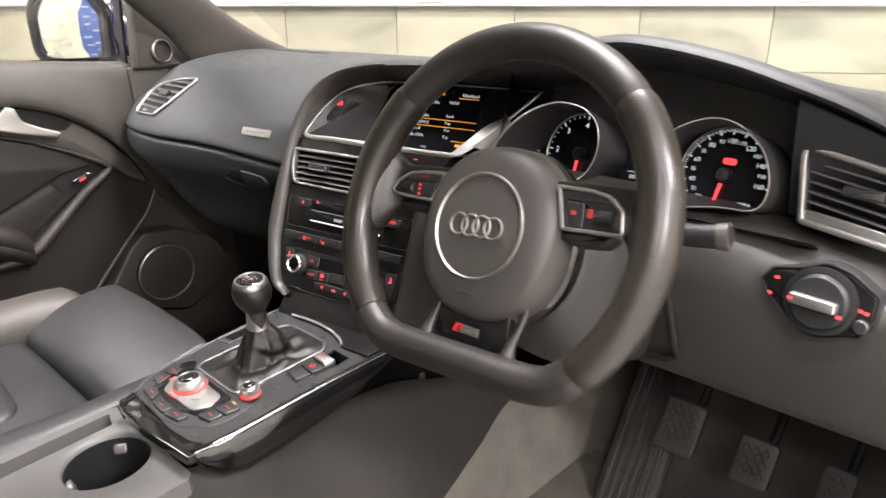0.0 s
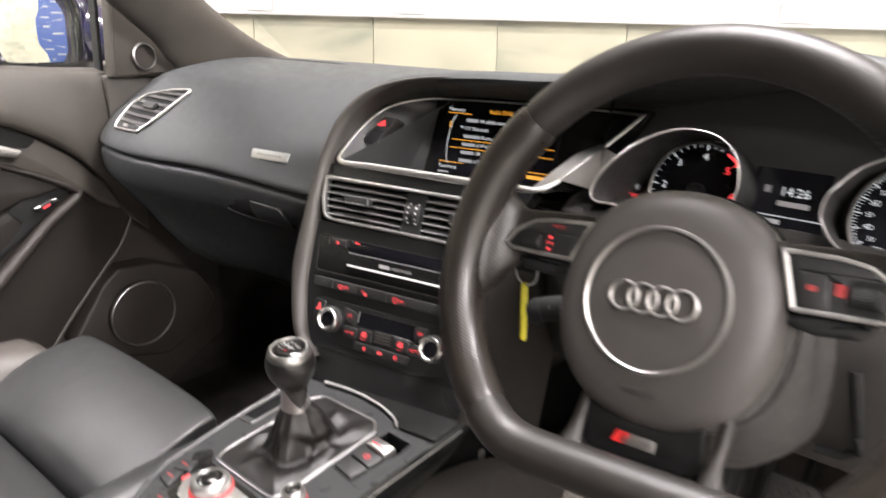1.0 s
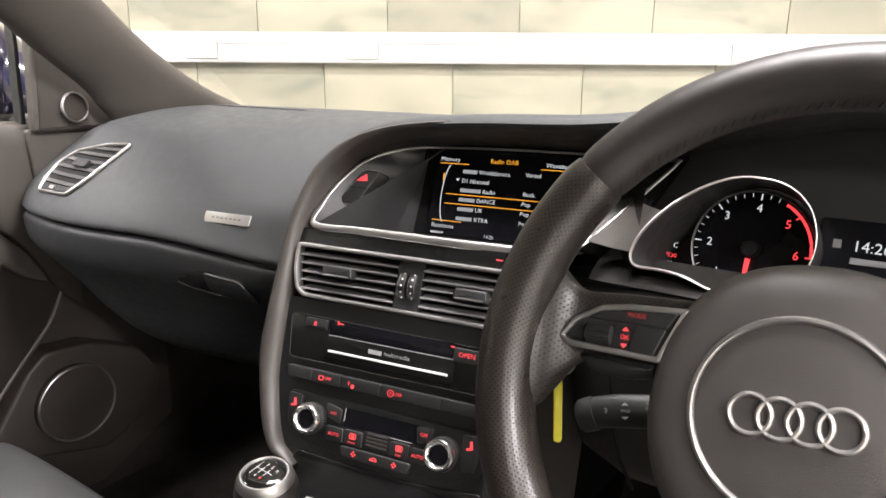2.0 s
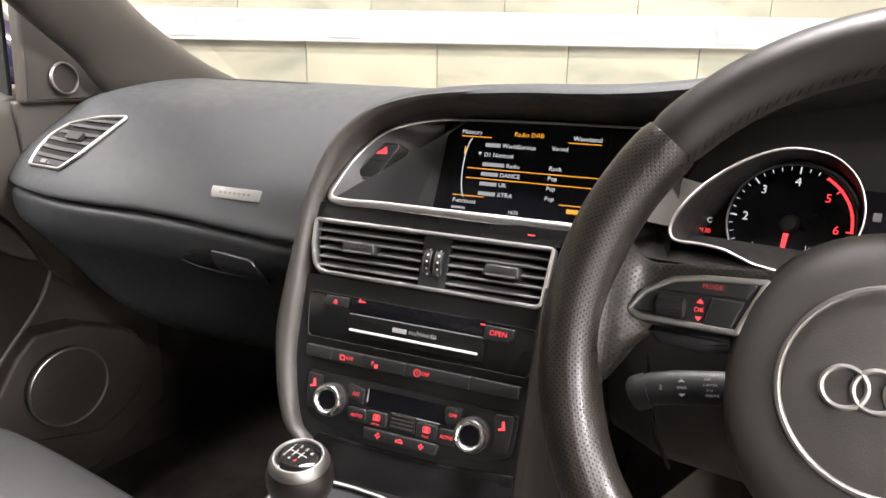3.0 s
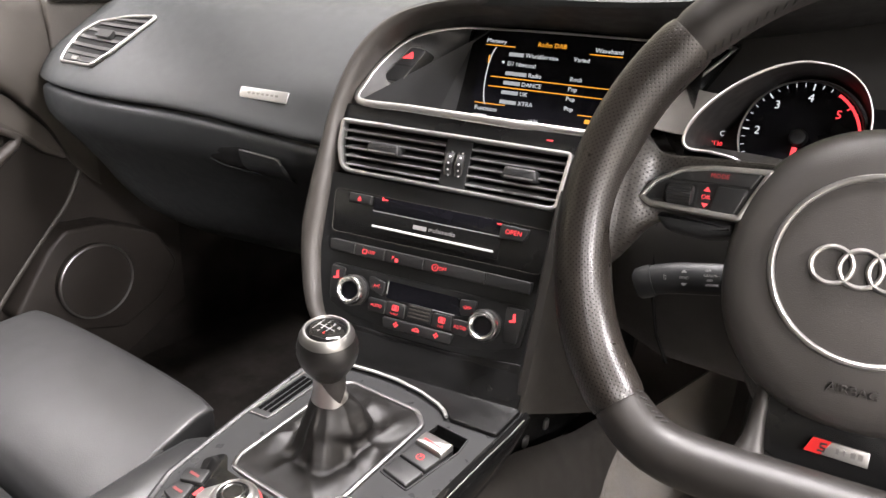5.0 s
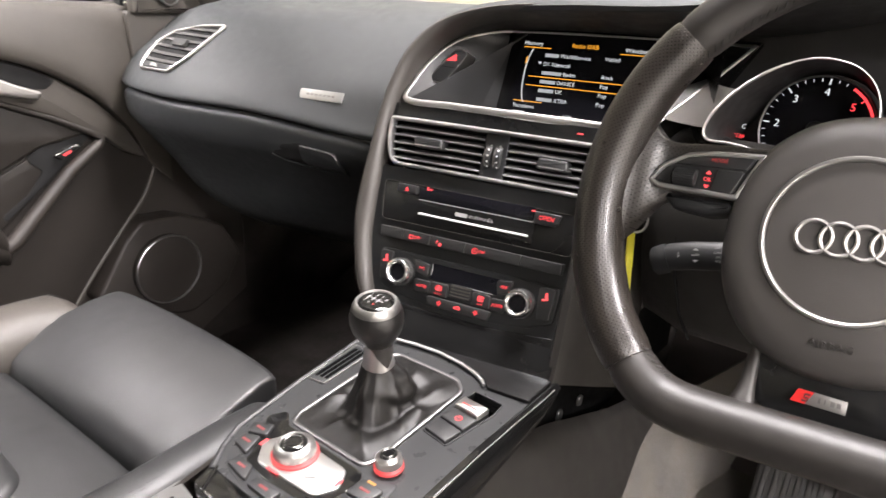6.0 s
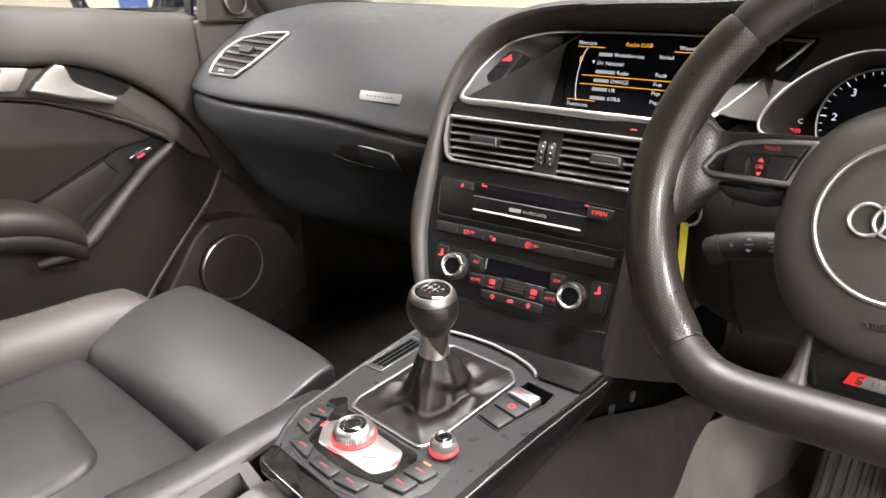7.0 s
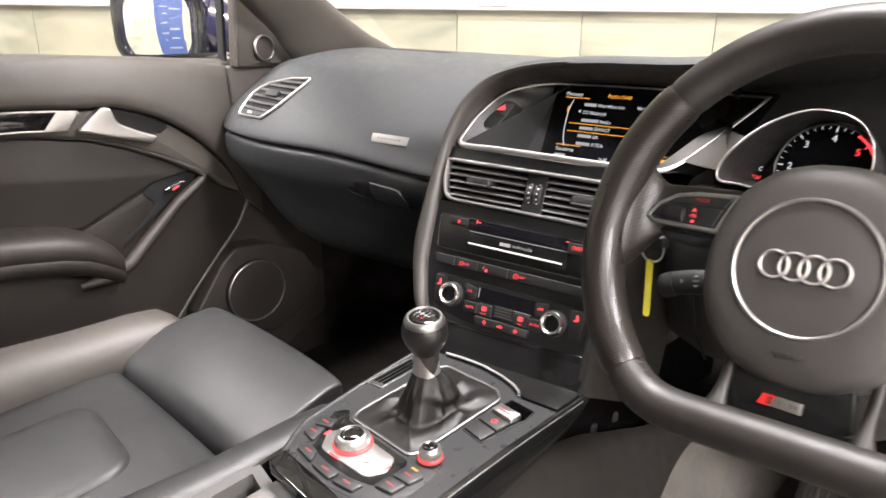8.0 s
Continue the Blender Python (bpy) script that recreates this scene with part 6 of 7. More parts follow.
TOP = [(-0.05, 0.468), (0.18, 0.484), (0.29, 0.492), (0.333, 0.477), (0.356, 0.467), (0.39, 0.468), (0.433, 0.472), (0.48, 0.475), (0.535, 0.475), (0.583, 0.472), (0.625, 0.463), (0.66, 0.451), (0.70, 0.440), (0.73, 0.430), (0.78, 0.420), (0.86, 0.398)]
LOW = [(-0.05, 0.24), (0.40, 0.24), (0.50, 0.255), (0.60, 0.297), (0.696, 0.337), (0.72, 0.347), (0.755, 0.366), (0.79, 0.378), (0.86, 0.388)]
SIDE = [(0.18, 0.196), (0.25, 0.182), (0.31, 0.170), (0.36, 0.156), (0.40, 0.142), (0.44, 0.126), (0.475, 0.111), (0.52, 0.104)]
rows = []
for i in range(46):
    y = -0.05 + 0.91 * i / 45
    zt, zb = lerp(TOP, y)[0], lerp(LOW, y)[0]
    col = [(lerp(SIDE, zt)[0] - 0.013, zt + 0.004), (lerp(SIDE, zt)[0] - 0.004, zt)]
    col += [(lerp(SIDE, zt + (zb - zt) * k)[0], zt + (zb - zt) * k) for k in (0.06, 0.2, 0.4, 0.6, 0.8, 1.0)]
    rows.append([(x - 0.13, y - 0.45, z - 0.40) for x, z in col])
part("driver_side", sheet(rows), TUNNEL_GREY, tunnel, sharp=50)
rows = []
for i in range(20):
    y = 0.35 + 0.88 * i / 19
    rows.append([(lerp(SIDE, z)[0] - 0.006 + max(0, y - 0.95) * 0.25 - 0.13, y - 0.45, z - 0.40) for z in [0.205 + (max(0.36, min(0.43, lerp(TOP, y)[0] - 0.03)) - 0.205) * k for k in (1, 0.8, 0.6, 0.4, 0.2, 0)]])
part("carpet_side", sheet(rows), CARPET, tunnel, "brown carpeted lower tunnel", sharp=60)
# near-black sheet stands in for the shadow gap below the console flank
part("gap_liner", loft([[(0.092 - 0.13, y - 0.45, z - 0.40) for z in (0.40, 0.507)] for y in (0.34, 0.60, 0.80, 1.0)], closed=False), DEEP, tunnel)
# two pale metal ovals stand in for bright reflections in the dark gap
for y, z in ((0.657, 0.454), (0.706, 0.449)):
    clip = prism(rect(-0.0050, -0.0065, 0.0050, 0.0065, 0.0035), 0.0, 0.003, 0.001)
    clip.transform(pose(0.093 - 0.13, y - 0.45, z - 0.40, 90, 0, 90))
    part("clip", clip, SATIN_GREY, tunnel, "small pale oval for a bright reflection in the gap")
rows = []
for y, zt in ((-0.05, 0.46), (0.2, 0.48), (0.4, 0.515), (0.58, 0.535), (0.8, 0.46), (1.1, 0.40)):
    rows.append([(x - 0.13, y - 0.45, z - 0.40) for x, z in ((-0.078, zt), (-0.086, zt - 0.03), (-0.10, 0.40), (-0.12, 0.30), (-0.13, 0.24))])
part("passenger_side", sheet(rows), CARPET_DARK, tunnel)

# ---- small things on the passenger's dashboard ----
lvent = thing("side_vent", pose(-0.555, 0.62, 0.77), "black slatted side air vent in a silver frame", "air vent", "side vents")


def on_pad(x, z, lift):
    p = pad_point(x, z, lift)
    return p - Vector((-0.555, 0.62, 0.77))


LV = fillet([(-0.488, 0.8300), (-0.535, 0.8270), (-0.592, 0.8160), (-0.621, 0.7985), (-0.618, 0.7800), (-0.610, 0.7665), (-0.532, 0.7690), (-0.5135, 0.7860)], [0.003, 0.06, 0.05, 0.022, 0.03, 0.008, 0.012, 0.04], 8)
part("vent_frame", tube([on_pad(x, z, 0.0022) for x, z in LV], 0.0023, 8, closed=True, up=(0, -0.6, 0.8), squash=1.3), SILVER, lvent, "satin silver frame", sharp=60)
mid = [(0.0, 0.0)]
# dark patch laid on the pad in place of the vent's shaded cavity
rings = [[on_pad(-0.556 + (x + 0.556) * k, 0.796 + (z - 0.796) * k, 0.0012) for x, z in LV] for k in (1.0, 0.75, 0.5, 0.25, 0.02)]
part("vent_back", loft(rings), VOID, lvent)
for z, a, b in ((0.7795, -0.6125, -0.519), (0.7885, -0.6155, -0.5105), (0.7975, -0.6165, -0.506), (0.8065, -0.607, -0.501), (0.8150, -0.591, -0.496), (0.8225, -0.560, -0.492)):
    n = 6
    low = [on_pad(a + (b - a) * i / n, z - 0.0020, 0.0042) for i in range(n + 1)]
    top = [on_pad(a + (b - a) * i / n, z + 0.0024, 0.0016) for i in range(n + 1)]
    und = [on_pad(a + (b - a) * i / n, z - 0.0016, 0.0014) for i in range(n + 1)]
    part("slat", loft([[p, q, r] for p, q, r in zip(low, top, und)]), SLAT_DARK, lvent, flat=True)
low = [on_pad(x, z, 0.0036) for x, z in fillet([(-0.606, 0.7690), (-0.5335, 0.7713), (-0.527, 0.7765), (-0.610, 0.7760)], 0.001)]
part("frame_lip", loft([[p - Vector((0, -0.003, 0.003)) for p in low], low]), KEYCAP, lvent, "lower lip of the vent")
low = [on_pad(x, z, 0.0046) for x, z in rect(-0.584, 0.7712, -0.568, 0.7748, 0.0008)]
part("thumbwheel", loft([[p - Vector((0, -0.002, 0.002)) for p in low], low]), SILVER, lvent)
low = [on_pad(x, z, 0.0075) for x, z in rect(-0.567, 0.7985, -0.533, 0.8065, 0.002)]
part("vent_tab", loft([[p - Vector((0, -0.005, 0.005)) for p in low], low]), KEYCAP, lvent, "dark sliding tab")

lo, hi = pad_point(-0.2655, 0.7600), pad_point(-0.2655, 0.7710)
badge = thing("dash_plate", facing(-0.2655, (lo.y + hi.y) / 2, 0.7655, 8.7, math.degrees(math.atan2(hi.y - lo.y, hi.z - lo.z))), "slim brushed metal name plate on the dashboard", "plate")
part("plate", prism(rect(-0.0335, -0.0066, 0.0335, 0.0066, 0.0015), -0.003, 0.0012, 0.0005), BRUSHED, badge)
for i in range(7):
    bar(badge, -0.022 + i * 0.0064, -0.0013, -0.0178 + i * 0.0064, 0.0013, 0.0011, SATIN_GREY, t=0.0002)

pull = thing("glovebox_handle", facing(-0.270, 0.6243, 0.692, 7.5, -24), "black glovebox pull in a scooped recess", "handle")


def on_lid(top, low, lift, x0, x1, n=16):
    """Patch that follows the bulge of the glovebox lid; widths and heights in mm."""
    rows = []
    for i in range(n + 1):
        x = x0 + (x1 - x0) * i / n
        yt, yb = lerp(top, x)[0], lerp(low, x)[0]
        ys = [yt + (yb - yt) * k for k in (0, 0.06, 0.25, 0.5, 0.75, 0.94, 1)]
        rows.append([(x / 1000, y / 1000, (lift - 1 - 0.011 * y * y - (0.8 if j in (0, 6) else 0)) / 1000) for j, y in enumerate(ys)])
    return sheet(rows, 0.006)


# dark patch lies on the uncut lid and puts in the scoop's shade
part("recess", on_lid([(-67, -6), (-62, 6), (-54, 11), (-12, 14), (0, 14)], [(-67, -7), (-62, -12), (-50, -17.5), (-18, -23), (0, -24)], 0.5, -67, 0), VOID, pull, "dark patch on the lid for the scoop's shade")
part("flap", on_lid([(-13, 12.5), (-11, 14.2), (40, 10.8), (44, 8.5), (47, 0), (50, -22)], [(-13, -10), (-10, -17), (-4, -21), (20, -23.5), (50, -25)], 3.2, -13, 50), DASH_LOW, pull, "flat black pull flap", sharp=50)
# pale metal line puts in the highlight on the flap's upper edge
part("flap_edge", tube([(a / 1000, b / 1000, (2.2 - 0.011 * b * b) / 1000) for a, b in ((-11, 13.6), (14, 12.1), (38, 10.4), (43, 8), (45.5, 3))], 0.0007, 6), SATIN_GREY, pull)
part("scoop_lip", tube([(a / 1000, b / 1000, (0.4 - 0.011 * b * b) / 1000) for a, b in ((-66, -9), (-50, -18), (-18, -23.6), (20, -26), (50, -27))], 0.0010, 6), DASH_LOW, pull)

# defroster grille at the windscreen
grille = thing("defrost_grille", pose(-0.48, 0.885, 0.8690), "narrow black defroster grille on the dash top", "air vent")
part("grille_frame", prism(rect(-0.11, -0.012, 0.11, 0.012, 0.008), -0.004, 0.0012, 0.0006), BLACK, grille)
for i in range(12):
    part("slot", prism(rect(-0.10 + i * 0.0167, -0.008, -0.089 + i * 0.0167, 0.008), 0.0010, 0.0015), VOID, grille, flat=True)

# ---- passenger door: local x forward, y up, z into the cabin ----
DOOR = Matrix(((0, 0, 1, -0.70), (1, 0, 0, 0), (0, 1, 0, 0), (0, 0, 0, 1)))
door = thing("passenger_door", DOOR, "dark leather and plastic passenger door panel", "car door")
part("door_skin", prism(fillet([(-0.45, 0.895), (0.30, 0.868), (0.45, 0.860), (0.545, 0.852), (0.70, 0.842), (0.69, 0.70), (0.662, 0.622), (0.657, 0.588), (0.632, 0.542), (0.582, 0.489), (0.520, 0.420), (0.45, 0.33), (0.40, 0.25), (-0.45, 0.25)], 0.012), -0.06, 0.0, 0.008), DOOR_DARK, door)


def grade(table, n):
    return [tuple(p) for p in spline([Vector(r) for r in table], n)]


rows = []
for y, zt, zl in grade([(-0.45, 0.895, 0.815), (0.10, 0.879, 0.803), (0.29, 0.871, 0.797), (0.37, 0.867, 0.790), (0.42, 0.864, 0.789), (0.468, 0.861, 0.776), (0.512, 0.858, 0.755), (0.563, 0.853, 0.718), (0.609, 0.850, 0.669), (0.647, 0.847, 0.602), (0.69, 0.844, 0.56)], 4):
    k = 1.0 - 1.15 * max(0.0, min(1.0, (y - 0.575) / 0.11)) ** 1.5      # the front end turns away from the dash
    rows.append([(y, zt + (zl - zt) * t, h * k if h > 0 else h) for t, h in ((-0.02, -0.03), (0.0, -0.006), (0.04, 0.002), (0.16, 0.010), (0.4, 0.019), (0.7, 0.0255), (0.9, 0.0265), (0.985, 0.0235), (1.0, 0.017), (1.0, 0.0))])
part("shoulder_pad", loft(rows, closed=False), DOOR_SOFT, door, "soft grey-brown upper door pad", sharp=60)
part("sweep_trim", prism(fillet([(-0.45, 0.812), (0.29, 0.794), (0.371, 0.787), (0.42, 0.786), (0.468, 0.773), (0.512, 0.752), (0.563, 0.715), (0.609, 0.666), (0.640, 0.610), (0.600, 0.630), (0.567, 0.661), (0.502, 0.697), (0.435, 0.726), (0.38, 0.743), (0.286, 0.757), (-0.45, 0.775)], 0.008), 0.0, 0.016, 0.004), DOOR_SOFT, door, "soft sweep around the handle")
# dark plate on the sweep stands for the shaded hollow behind the handle
part("handle_recess", prism(fillet([(0.398, 0.786), (0.425, 0.7855), (0.468, 0.772), (0.514, 0.750), (0.497, 0.738), (0.44, 0.745), (0.42, 0.757)], 0.006), 0.010, 0.0166, 0.0004), VOID, door, "dark plate for the shade of the finger recess")
part("door_handle", prism(fillet([(0.362, 0.757), (0.385, 0.778), (0.402, 0.7905), (0.416, 0.7885), (0.425, 0.764), (0.455, 0.749), (0.487, 0.7365), (0.478, 0.7255), (0.42, 0.740)], [0.004, 0.02, 0.006, 0.006, 0.016, 0.03, 0.004, 0.004, 0.03], 6), 0.014, 0.030, 0.0035, steps=5), SILVER, door, "satin silver door handle")
inl = fillet([(-0.45, 0.805), (0.29, 0.7935), (0.374, 0.7875), (0.353, 0.7575), (0.287, 0.7615), (-0.45, 0.780)], 0.004)
inlay = part("inlay", prism(inl, 0.012, 0.0178, 0.001), PIANO, door, "gloss dark inlay strip")
part("inlay_frame", band(inl, 0.0030, 0.012, 0.0190, 0.001), SILVER, inlay)
part("inlay_end", prism(fillet([(0.340, 0.789), (0.374, 0.7870), (0.353, 0.758), (0.318, 0.760)], 0.003), 0.012, 0.0195, 0.001), SILVER, inlay)
part("insert_panel", prism(fillet([(-0.45, 0.770), (0.286, 0.752), (0.38, 0.738), (0.435, 0.721), (0.502, 0.692), (0.552, 0.664), (0.478, 0.654), (0.355, 0.597), (0.334, 0.598), (0.26, 0.612), (-0.45, 0.635)], 0.008), 0.0, 0.009, 0.005), DOOR_DARK, door, "dark leather insert")
part("pull_pocket", prism(fillet([(0.345, 0.588), (0.478, 0.648), (0.545, 0.660), (0.558, 0.655), (0.405, 0.540), (0.38, 0.558)], 0.006), 0.0, 0.004, 0.002), DOOR_DARK, door)
# black pocket plastic as a raised plate, the recess's shade included
part("pull_recess", prism(fillet([(0.455, 0.640), (0.475, 0.652), (0.511, 0.667), (0.561, 0.664), (0.487, 0.604), (0.414, 0.552), (0.412, 0.562), (0.452, 0.588), (0.478, 0.618)], 0.008, 5), 0.002, 0.0056, 0.001), VOID, door, "black plate for the shaded recess behind the pull")
part("pull_ridge", tube([(0.30, 0.7555, 0.008), (0.38, 0.7415, 0.009), (0.435, 0.7240, 0.010), (0.502, 0.6950, 0.011), (0.552, 0.6680, 0.012), (0.5690, 0.6570, 0.013), (0.562, 0.648, 0.014), (0.511, 0.616, 0.020), (0.45, 0.569, 0.034), (0.408, 0.536, 0.045), (0.375, 0.520, 0.046), (0.33, 0.512, 0.036)], 0.0045, 14, up=(0, 0, 1), radii=[0.003, 0.0035, 0.0042, 0.0048, 0.0056, 0.0066, 0.0080, 0.0098, 0.0110, 0.0115, 0.0100, 0.0060]), DOOR_MID, door, "raised edge round the pull", sharp=60)
rows = []
for y, zt, k in ((-0.45, 0.640, 1), (0.0, 0.631, 1), (0.15, 0.624, 1), (0.24, 0.617, 1), (0.30, 0.608, 1), (0.335, 0.598, 0.99), (0.36, 0.584, 0.95), (0.378, 0.571, 0.88), (0.390, 0.560, 0.78), (0.398, 0.549, 0.6), (0.402, 0.540, 0.35)):
    th = 0.066 * (0.45 + 0.55 * k)
    rows.append([(y, zt + dz * (th / 0.085), h * k) for h, dz in ((0.0, 0.008), (0.03, 0.0085), (0.06, 0.005), (0.075, 0.0), (0.083, -0.010), (0.085, -0.024), (0.083, -0.038), (0.081, -0.041), (0.083, -0.044), (0.078, -0.066), (0.06, -0.080), (0.0, -0.088))])
part("armrest", loft(rows), DOOR_DARK, door, "padded armrest", sharp=60)
sw = part("window_switch", prism(fillet([(0.494, 0.640), (0.522, 0.651), (0.536, 0.648), (0.505, 0.632)], 0.003), 0.003, 0.0125, 0.002), KEYCAP, door, "window switch with a red light")
part("switch_trim", prism(fillet([(0.4930, 0.6400), (0.5035, 0.6440), (0.5055, 0.6420), (0.4950, 0.6380)], 0.0008), 0.011, 0.0138, 0.001), CHROME, sw)
part("switch_trim", prism(fillet([(0.519, 0.6495), (0.529, 0.6520), (0.535, 0.6480), (0.525, 0.6440)], 0.001), 0.011, 0.0138, 0.001), CHROME, sw)
part("symbol", prism(fillet([(0.506, 0.6395), (0.518, 0.6445), (0.521, 0.6420), (0.509, 0.6370)], 0.001), 0.012, 0.0132), RED, sw, flat=True)

rows = []
for y, w in ((-0.43, 0.19), (-0.1, 0.19), (0.25, 0.185), (0.55, 0.175), (0.72, 0.165)):
    rows.append([(y, z, -0.03 - w * k) for k, z in ((0.25, 0.86), (0.75, 0.845), (0.95, 0.77), (1.0, 0.64), (0.97, 0.48), (0.88, 0.30))])
part("outer_skin", loft(rows, closed=False), BODY_BLUE, door, "dark blue painted door skin", sharp=60)
part("footwell_trim", prism(fillet([(0.38, 0.23), (0.55, 0.47), (0.60, 0.55), (0.62, 0.72), (0.84, 0.72), (0.84, 0.30), (0.70, 0.23)], 0.01), -0.06, -0.024), DOOR_MID, door, "dark brown side trim")
# bead in the paler plastic carries the highlight of the rounded edge
part("edge_bead", tube([(a, b, -0.004) for a, b in grade([(0.700, 0.80), (0.693, 0.71), (0.668, 0.635), (0.657, 0.588), (0.632, 0.542), (0.582, 0.489), (0.520, 0.420), (0.45, 0.33), (0.41, 0.26)], 4)], 0.0048, 8), DOOR_SOFT, door, "paler bead for the highlight along the door edge", sharp=60)
# loudspeaker in the front foot of the door
part("speaker_panel", prism(fillet([(0.515, 0.390), (0.580, 0.483), (0.610, 0.508), (0.680, 0.503), (0.765, 0.465), (0.80, 0.40), (0.765, 0.345), (0.69, 0.312), (0.58, 0.345)], 0.02, 5), -0.04, 0.022, 0.006), DOOR_MID, door, "dark speaker panel")
spk = Matrix.Translation((0.6425, 0.4170, 0.0235))
part("speaker_grille", lathe([(0.061, -0.004), (0.0605, 0.0105), (0.05, 0.0125), (0.0003, 0.0135)], 56, m=spk), DOOR_MID, door, "round dark speaker grille")
part("speaker_ring", lathe([(0.0585, 0.0118), (0.0590, 0.0142), (0.0604, 0.0146), (0.0616, 0.0138), (0.0620, 0.0100)], 64, m=spk, cap=False), SILVER, door, "thin silver ring")

# mirror triangle with its tweeter
corner = thing("tweeter_panel", DOOR, "dark triangular panel with a ringed tweeter", "speaker")
part("panel", prism(fillet([(0.640, 0.838), (0.650, 1.02), (0.660, 1.02), (0.70, 0.94), (0.765, 0.848), (0.80, 0.838)], 0.006), 0.006, 0.026, 0.006), DOOR_SOFT, corner)
part("lower_panel", prism(fillet([(0.634, 0.70), (0.634, 0.842), (0.80, 0.842), (0.80, 0.66), (0.68, 0.62)], 0.006), -0.02, 0.013, 0.004), DOOR_SOFT, corner)
part("window_edge", prism([(0.638, 0.845), (0.644, 1.02), (0.651, 1.02), (0.645, 0.845)], -0.03, -0.010, 0.002), BLACK, corner)
tw = Matrix.Translation((0.6930, 0.8700, 0.0045)) @ pose(0, 0, 0, -4, 10, 0)
part("tweeter_ring", lathe([(0.0196, 0.026), (0.0198, 0.0286), (0.0207, 0.0296), (0.0222, 0.0290), (0.0230, 0.0255)], 40, m=tw, cap=False), SATIN_GREY, corner, "satin silver ring")
part("tweeter_mesh", lathe([(0.0200, 0.0260), (0.0190, 0.0276), (0.0003, 0.0282)], 32, m=tw), DOOR_MID, corner)

# ---- windscreen pillars and the shell round the cabin ----
def pillar(name, side):
    ob = thing(name, pose(side * 0.63, 0.80, 0.86), "dark cloth-grained windscreen pillar trim", "pillar", "windscreen pillars", "structure")
    rings = []
    for z, yi, yo in grade([(0.835, 0.755, 1.02), (0.855, 0.740, 0.99), (0.873, 0.722, 0.945), (0.90, 0.700, 0.882), (0.955, 0.632, 0.790), (1.03, 0.545, 0.700), (1.12, 0.44, 0.595), (1.22, 0.31, 0.475), (1.27, 0.24, 0.41)], 3):
        lean = (z - 0.86) * 0.17
        xi, xo = -0.652 + lean, -0.622 + lean
        ring_pts = []
        for j in range(20):
            a = 2 * math.pi * j / 20
            c, s = math.cos(a), math.sin(a)
            c, s = math.copysign(abs(c) ** 0.75, c), math.copysign(abs(s) ** 0.85, s)
            y = (yi + yo) / 2 + c * (yo - yi) / 2
            x = (xi + xo) / 2 + c * (xo - xi) / 2 + s * 0.022
            ring_pts.append((side * -x - side * 0.63, y - 0.80, z - 0.86))
        rings.append(ring_pts)
    part("pillar_trim", loft(rings), DOOR_SOFT, ob, sharp=60)
    return ob


pillar("pillar_left", -1)
pillar("pillar_right", 1)

# roof out of view, added to keep the ceiling panels' light off the cabin
roof = thing("unseen_roof", pose(0, -0.4, 1.27), "unseen car roof with a grey headliner, added to shade the cabin", "car roof", kind="structure")
rows = []
for y in (0.44, 0.40, 0.2, -0.2, -0.6, -1.0, -1.35):
    k = 0.012 if y > 0.41 else 0.0
    rows.append([(x, y + 0.4, 0.035 * (1 - (x / 0.62) ** 2) - k - 0.02 * max(0, -y - 0.5)) for x in (-0.62, -0.5, -0.25, 0, 0.25, 0.5, 0.62)])
part("headliner", sheet(rows, 0.03), LEATHER_GREY, roof)
# unseen board, added to cut light and bright reflections from behind
rear = thing("rear_light_block", pose(0, -1.35, 0.7), "unseen dark board at the rear, added to cut light", "bulkhead", kind="structure")
part("bulkhead", box(-0.72, -0.02, -0.5, 0.72, 0.0, 0.33), BLACK, rear, flat=True)
fire = thing("firewall", pose(0, 1.25, 0.5), "dark carpeted firewall of the footwells", "bulkhead", kind="structure")
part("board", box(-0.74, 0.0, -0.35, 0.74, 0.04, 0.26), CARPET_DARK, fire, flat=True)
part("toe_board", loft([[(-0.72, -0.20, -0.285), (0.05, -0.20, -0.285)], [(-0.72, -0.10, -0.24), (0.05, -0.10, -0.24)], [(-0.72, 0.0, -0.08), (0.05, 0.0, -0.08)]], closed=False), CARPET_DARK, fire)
part("toe_board", loft([[(0.05, -0.22, -0.286), (0.72, -0.22, -0.286)], [(0.05, -0.12, -0.23), (0.72, -0.12, -0.23)], [(0.05, -0.02, -0.06), (0.72, -0.02, -0.06)], [(0.05, -0.012, 0.10), (0.72, -0.012, 0.10)]], closed=False), CARPET_GREY, fire)
floor_pan = thing("cabin_floor", pose(0, 0.3, 0.21), "brown-grey car carpet on the cabin floor", "carpet", kind="structure")
part("driver_carpet", box(0.10, -1.6, -0.02, 0.74, 0.92, 0.0), CARPET, floor_pan, flat=True)
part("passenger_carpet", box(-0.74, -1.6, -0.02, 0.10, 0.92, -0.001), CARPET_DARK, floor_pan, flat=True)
mat_d = thing("floor_mat", pose(0.52, 0.84, 0.211), "dark grey carpet mat under the pedals", "floor mat")
part("mat", prism(rect(-0.16, -0.42, 0.19, 0.22, 0.03), 0.0, 0.008, 0.003), CARPET_GREY, mat_d)
sill = thing("passenger_sill", pose(-0.72, 0.7, 0.4), "plain dark side wall of the passenger footwell", "side panel", kind="structure")
part("side", box(-0.04, -0.55, -0.2, -0.012, 0.58, 0.42), CARPET_DARK, sill, flat=True)
sill2 = thing("driver_sill", pose(0.70, 0.9, 0.4), "plain dark side wall of the driver's footwell", "side panel", kind="structure")
part("side", box(0.0, -0.22, -0.2, 0.04, 0.38, 0.44), CARPET_DARK, sill2, flat=True)

